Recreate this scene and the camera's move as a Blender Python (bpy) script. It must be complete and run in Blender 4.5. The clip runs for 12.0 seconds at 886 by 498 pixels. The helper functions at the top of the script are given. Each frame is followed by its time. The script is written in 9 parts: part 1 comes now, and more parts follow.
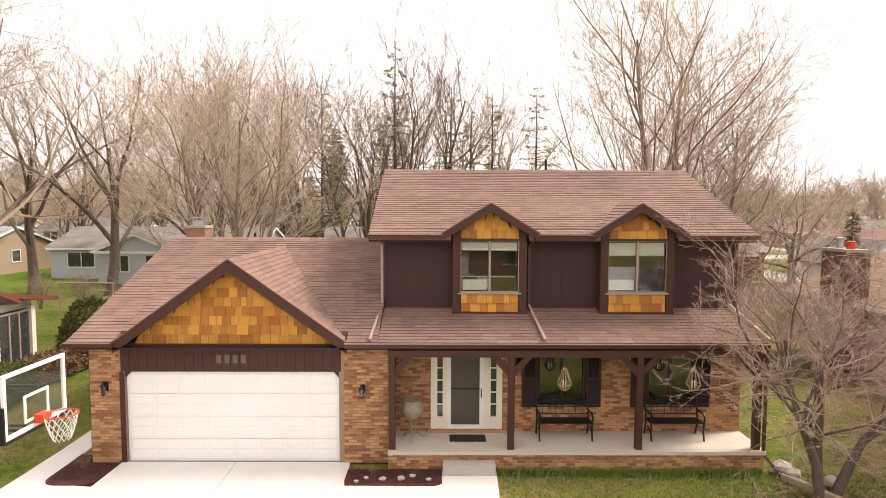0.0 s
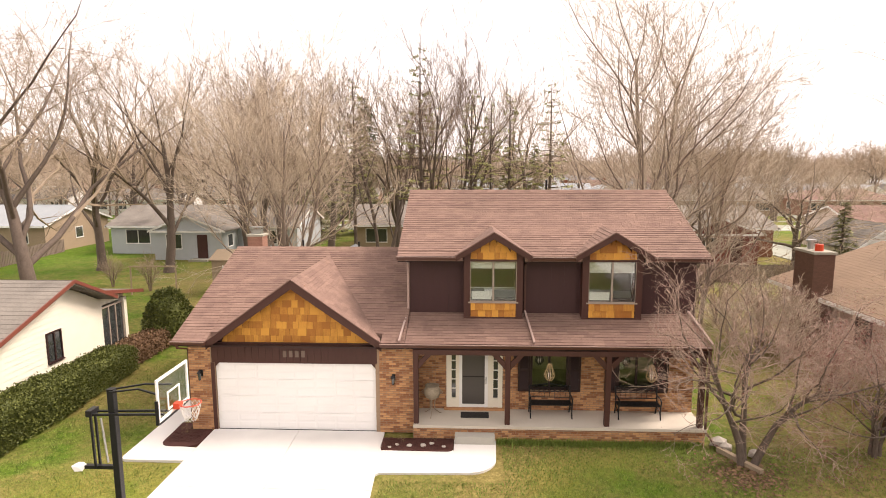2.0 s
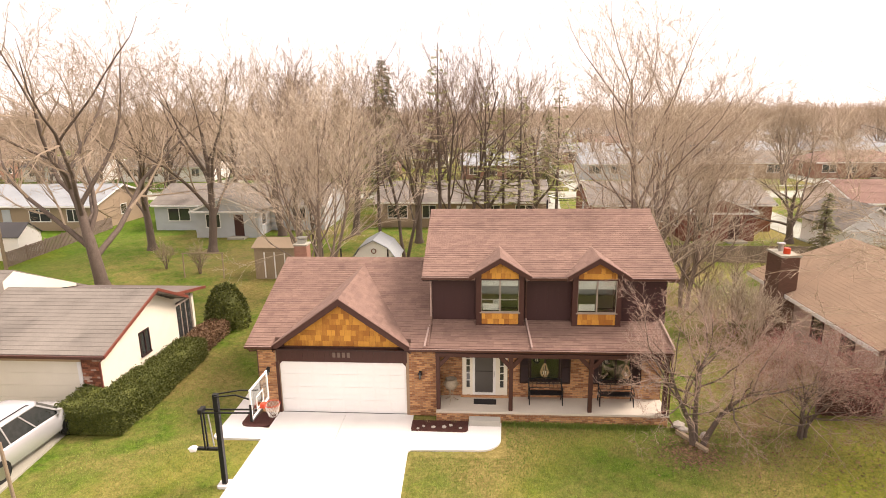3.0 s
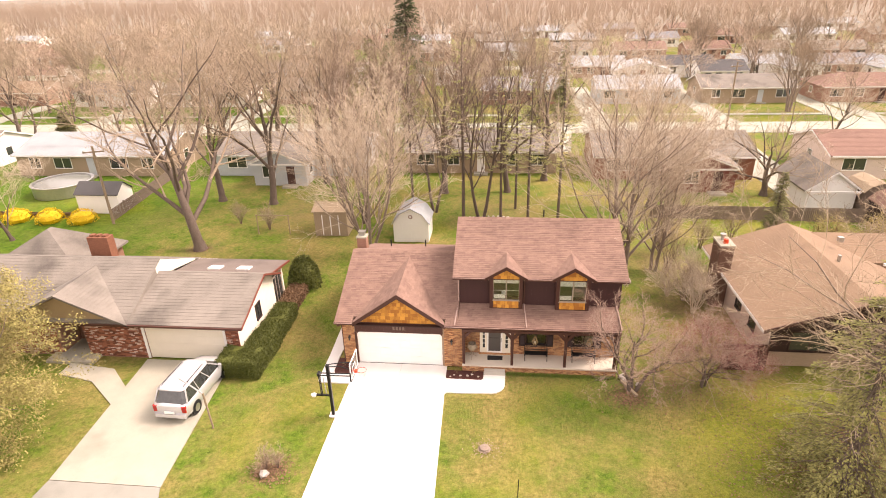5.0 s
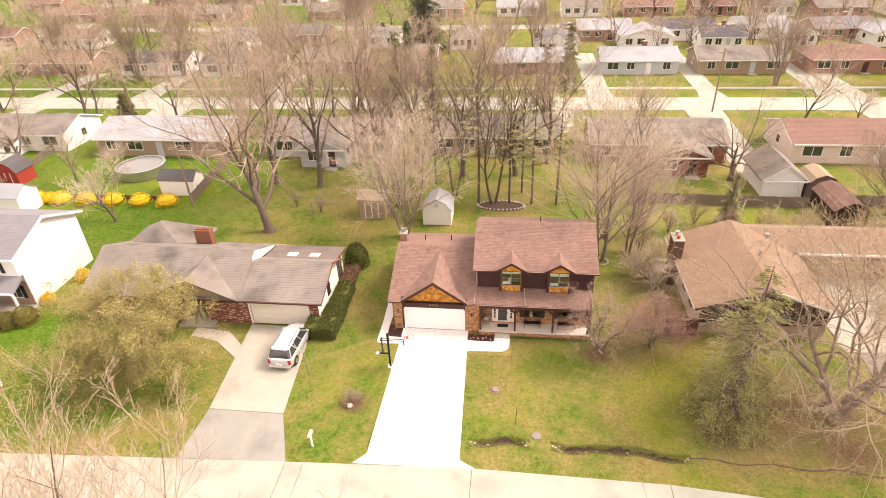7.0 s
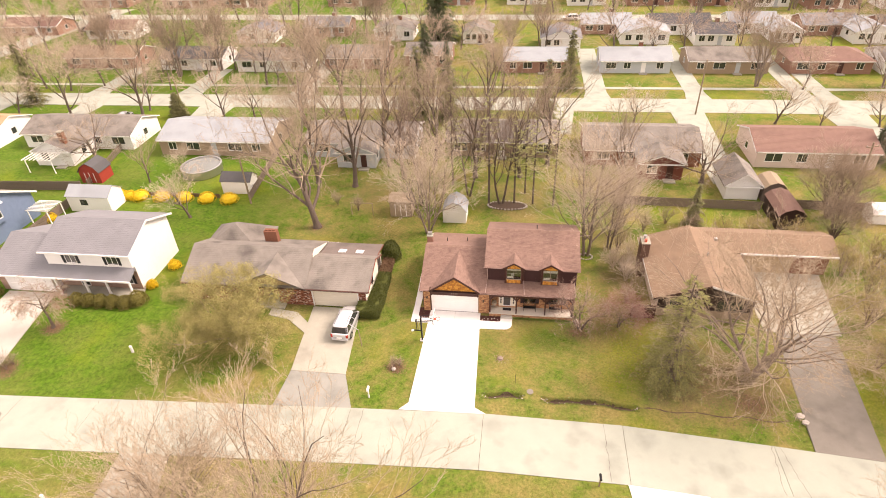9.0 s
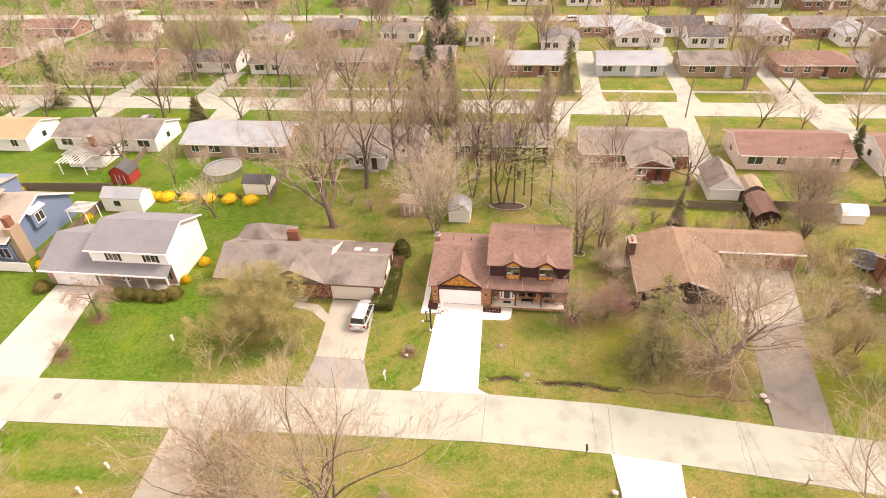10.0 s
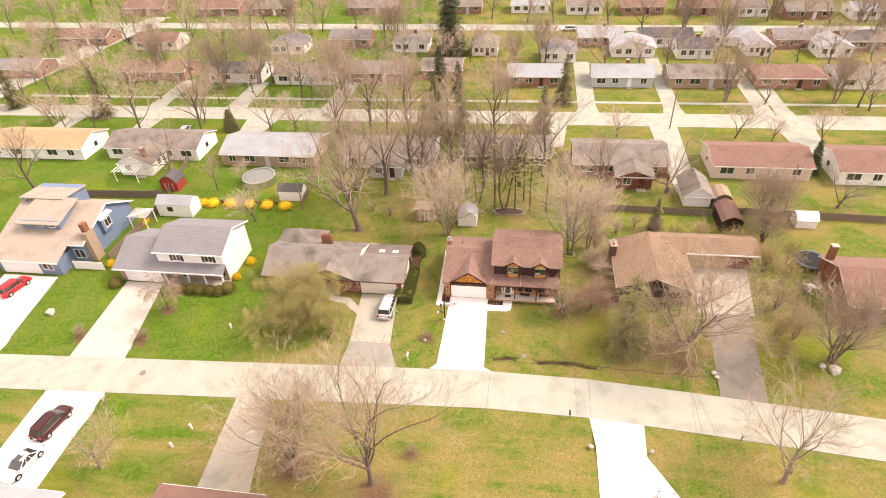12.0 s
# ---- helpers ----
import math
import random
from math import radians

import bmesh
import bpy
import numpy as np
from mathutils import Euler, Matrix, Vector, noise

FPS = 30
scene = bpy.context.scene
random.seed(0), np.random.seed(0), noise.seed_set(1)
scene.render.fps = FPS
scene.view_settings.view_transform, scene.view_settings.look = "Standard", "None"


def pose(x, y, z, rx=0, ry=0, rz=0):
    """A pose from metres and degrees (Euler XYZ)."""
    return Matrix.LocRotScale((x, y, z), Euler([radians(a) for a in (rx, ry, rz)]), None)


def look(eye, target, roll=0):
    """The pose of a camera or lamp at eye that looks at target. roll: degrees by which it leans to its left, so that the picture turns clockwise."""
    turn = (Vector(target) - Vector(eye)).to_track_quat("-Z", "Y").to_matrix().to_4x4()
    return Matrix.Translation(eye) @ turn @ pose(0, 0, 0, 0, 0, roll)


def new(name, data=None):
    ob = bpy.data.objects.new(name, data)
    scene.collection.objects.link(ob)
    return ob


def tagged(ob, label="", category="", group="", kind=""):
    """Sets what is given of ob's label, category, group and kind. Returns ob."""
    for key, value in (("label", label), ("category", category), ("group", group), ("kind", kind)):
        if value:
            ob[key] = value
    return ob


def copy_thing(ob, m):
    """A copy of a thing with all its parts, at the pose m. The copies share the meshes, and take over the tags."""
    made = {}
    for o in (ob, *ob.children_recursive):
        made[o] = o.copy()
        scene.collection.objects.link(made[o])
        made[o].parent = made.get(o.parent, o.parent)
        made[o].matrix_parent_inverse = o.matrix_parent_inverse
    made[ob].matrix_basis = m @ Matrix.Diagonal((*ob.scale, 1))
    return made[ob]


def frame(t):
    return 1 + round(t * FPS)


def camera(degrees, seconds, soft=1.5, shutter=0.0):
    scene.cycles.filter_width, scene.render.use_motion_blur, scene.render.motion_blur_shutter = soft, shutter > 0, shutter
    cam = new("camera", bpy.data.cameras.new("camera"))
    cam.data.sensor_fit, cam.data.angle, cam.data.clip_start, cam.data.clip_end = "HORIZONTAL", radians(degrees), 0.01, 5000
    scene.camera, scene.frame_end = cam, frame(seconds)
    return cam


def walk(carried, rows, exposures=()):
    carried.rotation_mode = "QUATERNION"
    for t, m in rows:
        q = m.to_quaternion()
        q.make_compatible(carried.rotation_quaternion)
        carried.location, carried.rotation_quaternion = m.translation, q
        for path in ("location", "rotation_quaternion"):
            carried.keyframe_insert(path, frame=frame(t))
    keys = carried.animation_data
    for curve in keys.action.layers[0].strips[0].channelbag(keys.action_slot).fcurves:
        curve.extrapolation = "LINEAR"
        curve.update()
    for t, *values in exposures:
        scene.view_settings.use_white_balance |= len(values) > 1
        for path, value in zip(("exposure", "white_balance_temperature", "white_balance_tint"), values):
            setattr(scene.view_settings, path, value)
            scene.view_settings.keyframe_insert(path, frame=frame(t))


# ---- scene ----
cam = camera(75.1, 12.0, soft=0.95)
PATH = [
    (0, (7.16, -13.029, 5.84), (7.174, -11.033, 5.704), 0.2),
    (0.5, (7.207, -13.545, 6.293), (7.21, -11.553, 6.122), 0.2),
    (1, (7.27, -14.211, 6.691), (7.254, -12.221, 6.491), 0.1),
    (1.5, (7.4, -14.997, 7.181), (7.355, -13.012, 6.941), 0.0),
    (2, (7.591, -16.475, 7.985), (7.508, -14.497, 7.7), -0.1),
    (2.5, (7.762, -18.114, 9.343), (7.643, -16.152, 8.971), -0.5),
    (3, (7.797, -19.951, 11.314), (7.655, -18.011, 10.85), -0.8),
    (5, (8.208, -27.12, 19.996), (8.0, -25.316, 19.157), -1.7),
    (5.5, (8.215, -29.033, 22.261), (8.002, -27.261, 21.36), -1.8),
    (6, (8.373, -31.353, 24.636), (8.149, -29.608, 23.684), -2.2),
    (6.5, (8.331, -33.601, 27.052), (8.1, -31.883, 26.054), -2.3),
    (7, (8.429, -35.918, 29.642), (8.19, -34.226, 28.603), -2.4),
    (9, (8.754, -45.518, 40.126), (8.495, -43.899, 38.981), -2.7),
    (9.5, (8.859, -48.083, 42.324), (8.598, -46.474, 41.166), -2.8),
    (10, (9.015, -50.433, 44.859), (8.752, -48.835, 43.686), -2.9),
    (10.5, (9.179, -52.873, 47.329), (8.912, -51.284, 46.144), -2.9),
    (11, (9.098, -55.085, 49.42), (8.831, -53.503, 48.227), -3.0),
    (11.5, (9.367, -57.44, 51.857), (9.096, -55.864, 50.656), -3.1),
    (12, (9.674, -59.756, 54.23), (9.398, -58.185, 53.023), -3.3),
]
EXPOSURES = [(0.0, 0.84, 6950, 18), (2.5, 0.88, 7150, 20), (5.0, 1.18, 7450, 26), (7.0, 1.06, 7450, 26), (12.0, 0.91, 7350, 26)]
walk(cam, [(t, look(eye, target, roll)) for t, eye, target, roll in PATH], EXPOSURES)

# ---- light: a bright, thin overcast with a weak, wide sun ----
world = bpy.data.worlds.new("overcast_sky")
scene.world = world
world.use_nodes = True
wn, wl = world.node_tree.nodes, world.node_tree.links
wn.clear()
SUN_EL, SUN_AZ = 48.0, 72.0
sky = wn.new("ShaderNodeTexSky")
sky.sky_type = "NISHITA"
sky.sun_disc = False
sky.sun_elevation, sky.sun_rotation = radians(SUN_EL), radians(SUN_AZ)
sky.dust_density = 4.0
grey = wn.new("ShaderNodeHueSaturation")
grey.inputs["Saturation"].default_value = 0.12
grey.inputs["Value"].default_value = 0.12
cloud = wn.new("ShaderNodeMixRGB")
cloud.inputs["Fac"].default_value = 0.85
cloud.inputs["Color2"].default_value = (1.0, 0.975, 0.96, 1)
back = wn.new("ShaderNodeBackground")
back.inputs["Strength"].default_value = 1.0
wout = wn.new("ShaderNodeOutputWorld")
wl.new(sky.outputs[0], grey.inputs["Color"])
wl.new(grey.outputs[0], cloud.inputs["Color1"])
wl.new(cloud.outputs[0], back.inputs["Color"])
wl.new(back.outputs[0], wout.inputs["Surface"])

sun = new("sun", bpy.data.lights.new("sun", "SUN"))
sun.data.energy = 2.8
sun.data.angle = radians(22)
sun.data.color = (1.0, 0.93, 0.84)
sun.matrix_world = look((-30, -60, 80), (-30 + math.sin(radians(SUN_AZ + 180)) * 50, -60 + math.cos(radians(SUN_AZ + 180)) * 50, 80 - 50 * math.tan(radians(SUN_EL))))

# ---- materials ----
def mat(name, col, col2=None, rough=0.75, scale=6.0, fine=60.0, bump=0.15, metal=0.0, piece="", spread=0.35, stretch=(1, 1, 1), dirt=0.0, spec=0.4):
    """Two-scale noise between two colours, with grain and fine relief. piece: 'object' or 'island' varies alike pieces."""
    m = bpy.data.materials.new(name)
    m.use_nodes = True
    n, l = m.node_tree.nodes, m.node_tree.links
    b = n["Principled BSDF"]
    b.inputs["Roughness"].default_value = rough
    b.inputs["Metallic"].default_value = metal
    b.inputs["Specular IOR Level"].default_value = spec
    col2 = col2 or tuple(c * 0.7 for c in col)
    tc = n.new("ShaderNodeTexCoord")
    mp = n.new("ShaderNodeMapping")
    mp.inputs["Scale"].default_value = stretch
    l.new(tc.outputs["Object"], mp.inputs["Vector"])
    big, small = n.new("ShaderNodeTexNoise"), n.new("ShaderNodeTexNoise")
    for t, s, d in ((big, scale, 5.0), (small, fine, 3.0)):
        t.inputs["Scale"].default_value, t.inputs["Detail"].default_value, t.inputs["Roughness"].default_value = s, d, 0.6
        l.new(mp.outputs[0], t.inputs["Vector"])
    add = n.new("ShaderNodeMath")
    add.operation = "MULTIPLY_ADD"
    add.inputs[1].default_value = 0.55
    l.new(small.outputs["Fac"], add.inputs[0])
    half = n.new("ShaderNodeMath")
    half.operation = "MULTIPLY"
    half.inputs[1].default_value = 0.45
    l.new(big.outputs["Fac"], half.inputs[0])
    l.new(half.outputs[0], add.inputs[2])
    fac = add.outputs[0]
    if piece:
        info = n.new("ShaderNodeObjectInfo" if piece == "object" else "ShaderNodeNewGeometry")
        mix = n.new("ShaderNodeMath")
        mix.operation = "MULTIPLY_ADD"
        mix.inputs[1].default_value = spread * 2
        l.new(info.outputs["Random" if piece == "object" else "Random Per Island"], mix.inputs[0])
        sh = n.new("ShaderNodeMath")
        sh.operation = "SUBTRACT"
        sh.inputs[1].default_value = spread
        l.new(fac, sh.inputs[0])
        l.new(sh.outputs[0], mix.inputs[2])
        fac = mix.outputs[0]
    ramp = n.new("ShaderNodeValToRGB")
    ramp.color_ramp.elements[0].position, ramp.color_ramp.elements[1].position = 0.28, 0.72
    ramp.color_ramp.elements[0].color, ramp.color_ramp.elements[1].color = (*col2, 1), (*col, 1)
    l.new(fac, ramp.inputs["Fac"])
    out = ramp.outputs["Color"]
    if dirt:
        st = n.new("ShaderNodeTexNoise")
        st.inputs["Scale"].default_value, st.inputs["Detail"].default_value = 0.45, 6.0
        l.new(tc.outputs["Object"], st.inputs["Vector"])
        r2 = n.new("ShaderNodeValToRGB")
        r2.color_ramp.elements[0].position, r2.color_ramp.elements[1].position = 0.5, 0.75
        k = 1 - dirt
        r2.color_ramp.elements[0].color, r2.color_ramp.elements[1].color = (1, 1, 1, 1), (k, k, k, 1)
        l.new(st.outputs["Fac"], r2.inputs["Fac"])
        mul = n.new("ShaderNodeMixRGB")
        mul.blend_type = "MULTIPLY"
        mul.inputs["Fac"].default_value = 1.0
        l.new(out, mul.inputs["Color1"])
        l.new(r2.outputs["Color"], mul.inputs["Color2"])
        out = mul.outputs["Color"]
    l.new(out, b.inputs["Base Color"])
    if bump:
        bp = n.new("ShaderNodeBump")
        bp.inputs["Strength"].default_value = bump
        bp.inputs["Distance"].default_value = 0.02
        l.new(small.outputs["Fac"], bp.inputs["Height"])
        l.new(bp.outputs[0], b.inputs["Normal"])
    return m


def glass(name, tint=(0.9, 0.93, 0.92), rough=0.02, gloss=0.08):
    """A thin pane: mostly clear, glossy at a slant."""
    m = bpy.data.materials.new(name)
    m.use_nodes = True
    n, l = m.node_tree.nodes, m.node_tree.links
    n.clear()
    o, mx, tr, gl, fr = (n.new("ShaderNode" + k) for k in ("OutputMaterial", "MixShader", "BsdfTransparent", "BsdfGlossy", "LayerWeight"))
    tr.inputs["Color"].default_value = (*tint, 1)
    gl.inputs["Roughness"].default_value = rough
    slant, boost = n.new("ShaderNodeMath"), n.new("ShaderNodeMath")
    slant.operation, boost.operation = "POWER", "MULTIPLY_ADD"
    slant.inputs[1].default_value = 4.0
    boost.inputs[1].default_value, boost.inputs[2].default_value = 0.7, gloss
    l.new(fr.outputs["Facing"], slant.inputs[0])
    l.new(slant.outputs[0], boost.inputs[0])
    l.new(boost.outputs[0], mx.inputs["Fac"])
    l.new(tr.outputs[0], mx.inputs[1])
    l.new(gl.outputs[0], mx.inputs[2])
    l.new(mx.outputs[0], o.inputs["Surface"])
    return m


def lawn_material():
    m = bpy.data.materials.new("lawn")
    m.use_nodes = True
    n, l = m.node_tree.nodes, m.node_tree.links
    b = n["Principled BSDF"]
    b.inputs["Roughness"].default_value = 0.95
    b.inputs["Specular IOR Level"].default_value = 0.1
    tc = n.new("ShaderNodeTexCoord")
    def ns(scale, detail=5.0, rough=0.6):
        t = n.new("ShaderNodeTexNoise")
        t.inputs["Scale"].default_value, t.inputs["Detail"].default_value, t.inputs["Roughness"].default_value = scale, detail, rough
        l.new(tc.outputs["Object"], t.inputs["Vector"])
        return t.outputs["Fac"]
    def ramp(f, a, b2, ca, cb):
        r = n.new("ShaderNodeValToRGB")
        r.color_ramp.elements[0].position, r.color_ramp.elements[1].position = a, b2
        r.color_ramp.elements[0].color, r.color_ramp.elements[1].color = (*ca, 1), (*cb, 1)
        l.new(f, r.inputs["Fac"])
        return r.outputs["Color"]
    def mix(f, a, c, mode="MIX"):
        x = n.new("ShaderNodeMixRGB")
        x.blend_type = mode
        if isinstance(f, float):
            x.inputs["Fac"].default_value = f
        else:
            l.new(f, x.inputs["Fac"])
        l.new(a, x.inputs["Color1"])
        l.new(c, x.inputs["Color2"])
        return x.outputs["Color"]
    green = ramp(ns(4.0, 8.0, 0.72), 0.36, 0.64, LAWN_DARK, LAWN_GREEN)
    straw = ramp(ns(4.5, 8.0, 0.75), 0.34, 0.66, LAWN_STRAW_DARK, LAWN_STRAW)
    patch = ramp(ns(0.16, 6.0, 0.65), 0.43, 0.62, (0, 0, 0), (1, 1, 1))
    speck = ramp(ns(1.3, 6.0, 0.75), 0.5, 0.8, (0, 0, 0), (0.7, 0.7, 0.7))
    # the lawns further west are fed and greener
    sep = n.new("ShaderNodeSeparateXYZ")
    l.new(tc.outputs["Object"], sep.inputs[0])
    west = n.new("ShaderNodeMapRange")
    west.inputs["From Min"].default_value, west.inputs["From Max"].default_value = -27.0, -20.0
    west.inputs["To Min"].default_value, west.inputs["To Max"].default_value = 0.22, 1.0
    l.new(sep.outputs["X"], west.inputs["Value"])
    def times(a, c):
        x = n.new("ShaderNodeMath")
        x.operation = "MULTIPLY"
        l.new(a, x.inputs[0])
        l.new(c, x.inputs[1])
        return x.outputs[0]
    fed = ramp(ns(2.5, 8.0, 0.7), 0.34, 0.66, (0.036, 0.088, 0.006), (0.1, 0.19, 0.015))
    flip = n.new("ShaderNodeMapRange")
    flip.inputs["From Min"].default_value, flip.inputs["From Max"].default_value = -20.0, -27.0
    l.new(sep.outputs["X"], flip.inputs["Value"])
    base = mix(times(patch, west.outputs[0]), mix(flip.outputs[0], green, fed), straw)
    base = mix(times(speck, west.outputs[0]), base, straw)
    mottle = ramp(ns(0.7, 5.0, 0.7), 0.45, 0.68, (0, 0, 0), (0.7, 0.7, 0.7))
    base = mix(times(mottle, west.outputs[0]), base, straw)
    # worn leaf-strewn earth under the evergreen, the ash and the crabapples, and round the big trees
    def worn(spots, base):
        for cx, cy, r, k in spots:
            d = n.new("ShaderNodeVectorMath")
            d.operation = "DISTANCE"
            d.inputs[1].default_value = (cx, cy, 0.0)
            l.new(tc.outputs["Object"], d.inputs[0])
            near = n.new("ShaderNodeMapRange")
            near.inputs["From Min"].default_value, near.inputs["From Max"].default_value = r, r * 0.25
            near.inputs["To Min"].default_value, near.inputs["To Max"].default_value = 0.0, k
            l.new(d.outputs["Value"], near.inputs["Value"])
            base = mix(times(near.outputs[0], ramp(rough_spots, 0.36, 0.55, (0.25, 0.25, 0.25), (1, 1, 1))), base, litter)
        return base
    rough_spots = ns(0.9, 7.0, 0.7)
    litter = ramp(ns(8.0, 6.0, 0.75), 0.32, 0.68, (0.1, 0.075, 0.038), (0.25, 0.195, 0.1))
    base = worn(((23.0, -7.5, 5.0, 0.95), (28.5, -7.0, 5.5, 0.9), (18.6, -0.5, 4.0, 0.75), (20.3, 8.0, 5.0, 0.8), (20.3, 14.0, 4.5, 0.7), (15.2, -1.6, 2.2, 0.6), (-4.6, -29.0, 4.5, 0.8), (-13.8, -27.0, 4.5, 0.8), (43.5, 0.5, 6.0, 0.8), (44.5, 15.0, 7.0, 0.75), (-17.4, 15.0, 2.2, 0.7), (8.0, 24.0, 7.0, 0.45), (-12.0, 24.0, 6.0, 0.45), (-2.2, -8.3, 1.1, 0.9), (-39.6, -6.3, 1.5, 1.0), (-40.3, -12.2, 1.6, 1.0), (-48.9, -12.4, 1.6, 1.0)), base)
    # the lawns across the street are thinner, in strawy bands along it
    south = n.new("ShaderNodeMapRange")
    south.inputs["From Min"].default_value, south.inputs["From Max"].default_value = -26.0, -18.0
    south.inputs["To Min"].default_value, south.inputs["To Max"].default_value = 0.85, 0.0
    l.new(sep.outputs["Y"], south.inputs["Value"])
    band = n.new("ShaderNodeTexNoise")
    band.inputs["Scale"].default_value, band.inputs["Detail"].default_value = 1.0, 6.0
    long = n.new("ShaderNodeMapping")
    long.inputs["Scale"].default_value = (0.12, 0.6, 1.0)
    l.new(tc.outputs["Object"], long.inputs["Vector"])
    l.new(long.outputs[0], band.inputs["Vector"])
    base = mix(times(ramp(band.outputs["Fac"], 0.4, 0.6, (0, 0, 0), (1, 1, 1)), south.outputs[0]), base, straw)
    moss = ramp(ns(0.07, 3.0), 0.55, 0.68, (0, 0, 0), (0.6, 0.6, 0.6))
    yel = ramp(ns(5.0), 0.3, 0.7, (0.12, 0.15, 0.012), (0.25, 0.27, 0.025))
    base = mix(moss, base, yel)
    # the floor of the far woods is leaf-brown
    north = n.new("ShaderNodeMapRange")
    north.inputs["From Min"].default_value, north.inputs["From Max"].default_value = 205.0, 225.0
    l.new(sep.outputs["Y"], north.inputs["Value"])
    floor_brown = ramp(ns(0.2, 4.0), 0.3, 0.7, (0.17, 0.145, 0.115), (0.27, 0.235, 0.19))
    base = mix(north.outputs[0], base, floor_brown)
    grain = ramp(ns(14.0, 8.0, 0.85), 0.3, 0.7, (0.45, 0.45, 0.45), (1.45, 1.45, 1.45))
    base = mix(1.0, base, grain, "MULTIPLY")
    l.new(base, b.inputs["Base Color"])
    bp = n.new("ShaderNodeBump")
    bp.inputs["Strength"].default_value, bp.inputs["Distance"].default_value = 0.5, 0.05
    l.new(ns(30.0, 4.0, 0.8), bp.inputs["Height"])
    l.new(bp.outputs[0], b.inputs["Normal"])
    return m


LAWN_DARK, LAWN_GREEN = (0.046, 0.09, 0.01), (0.122, 0.195, 0.023)
LAWN_STRAW_DARK, LAWN_STRAW = (0.135, 0.115, 0.032), (0.31, 0.245, 0.092)

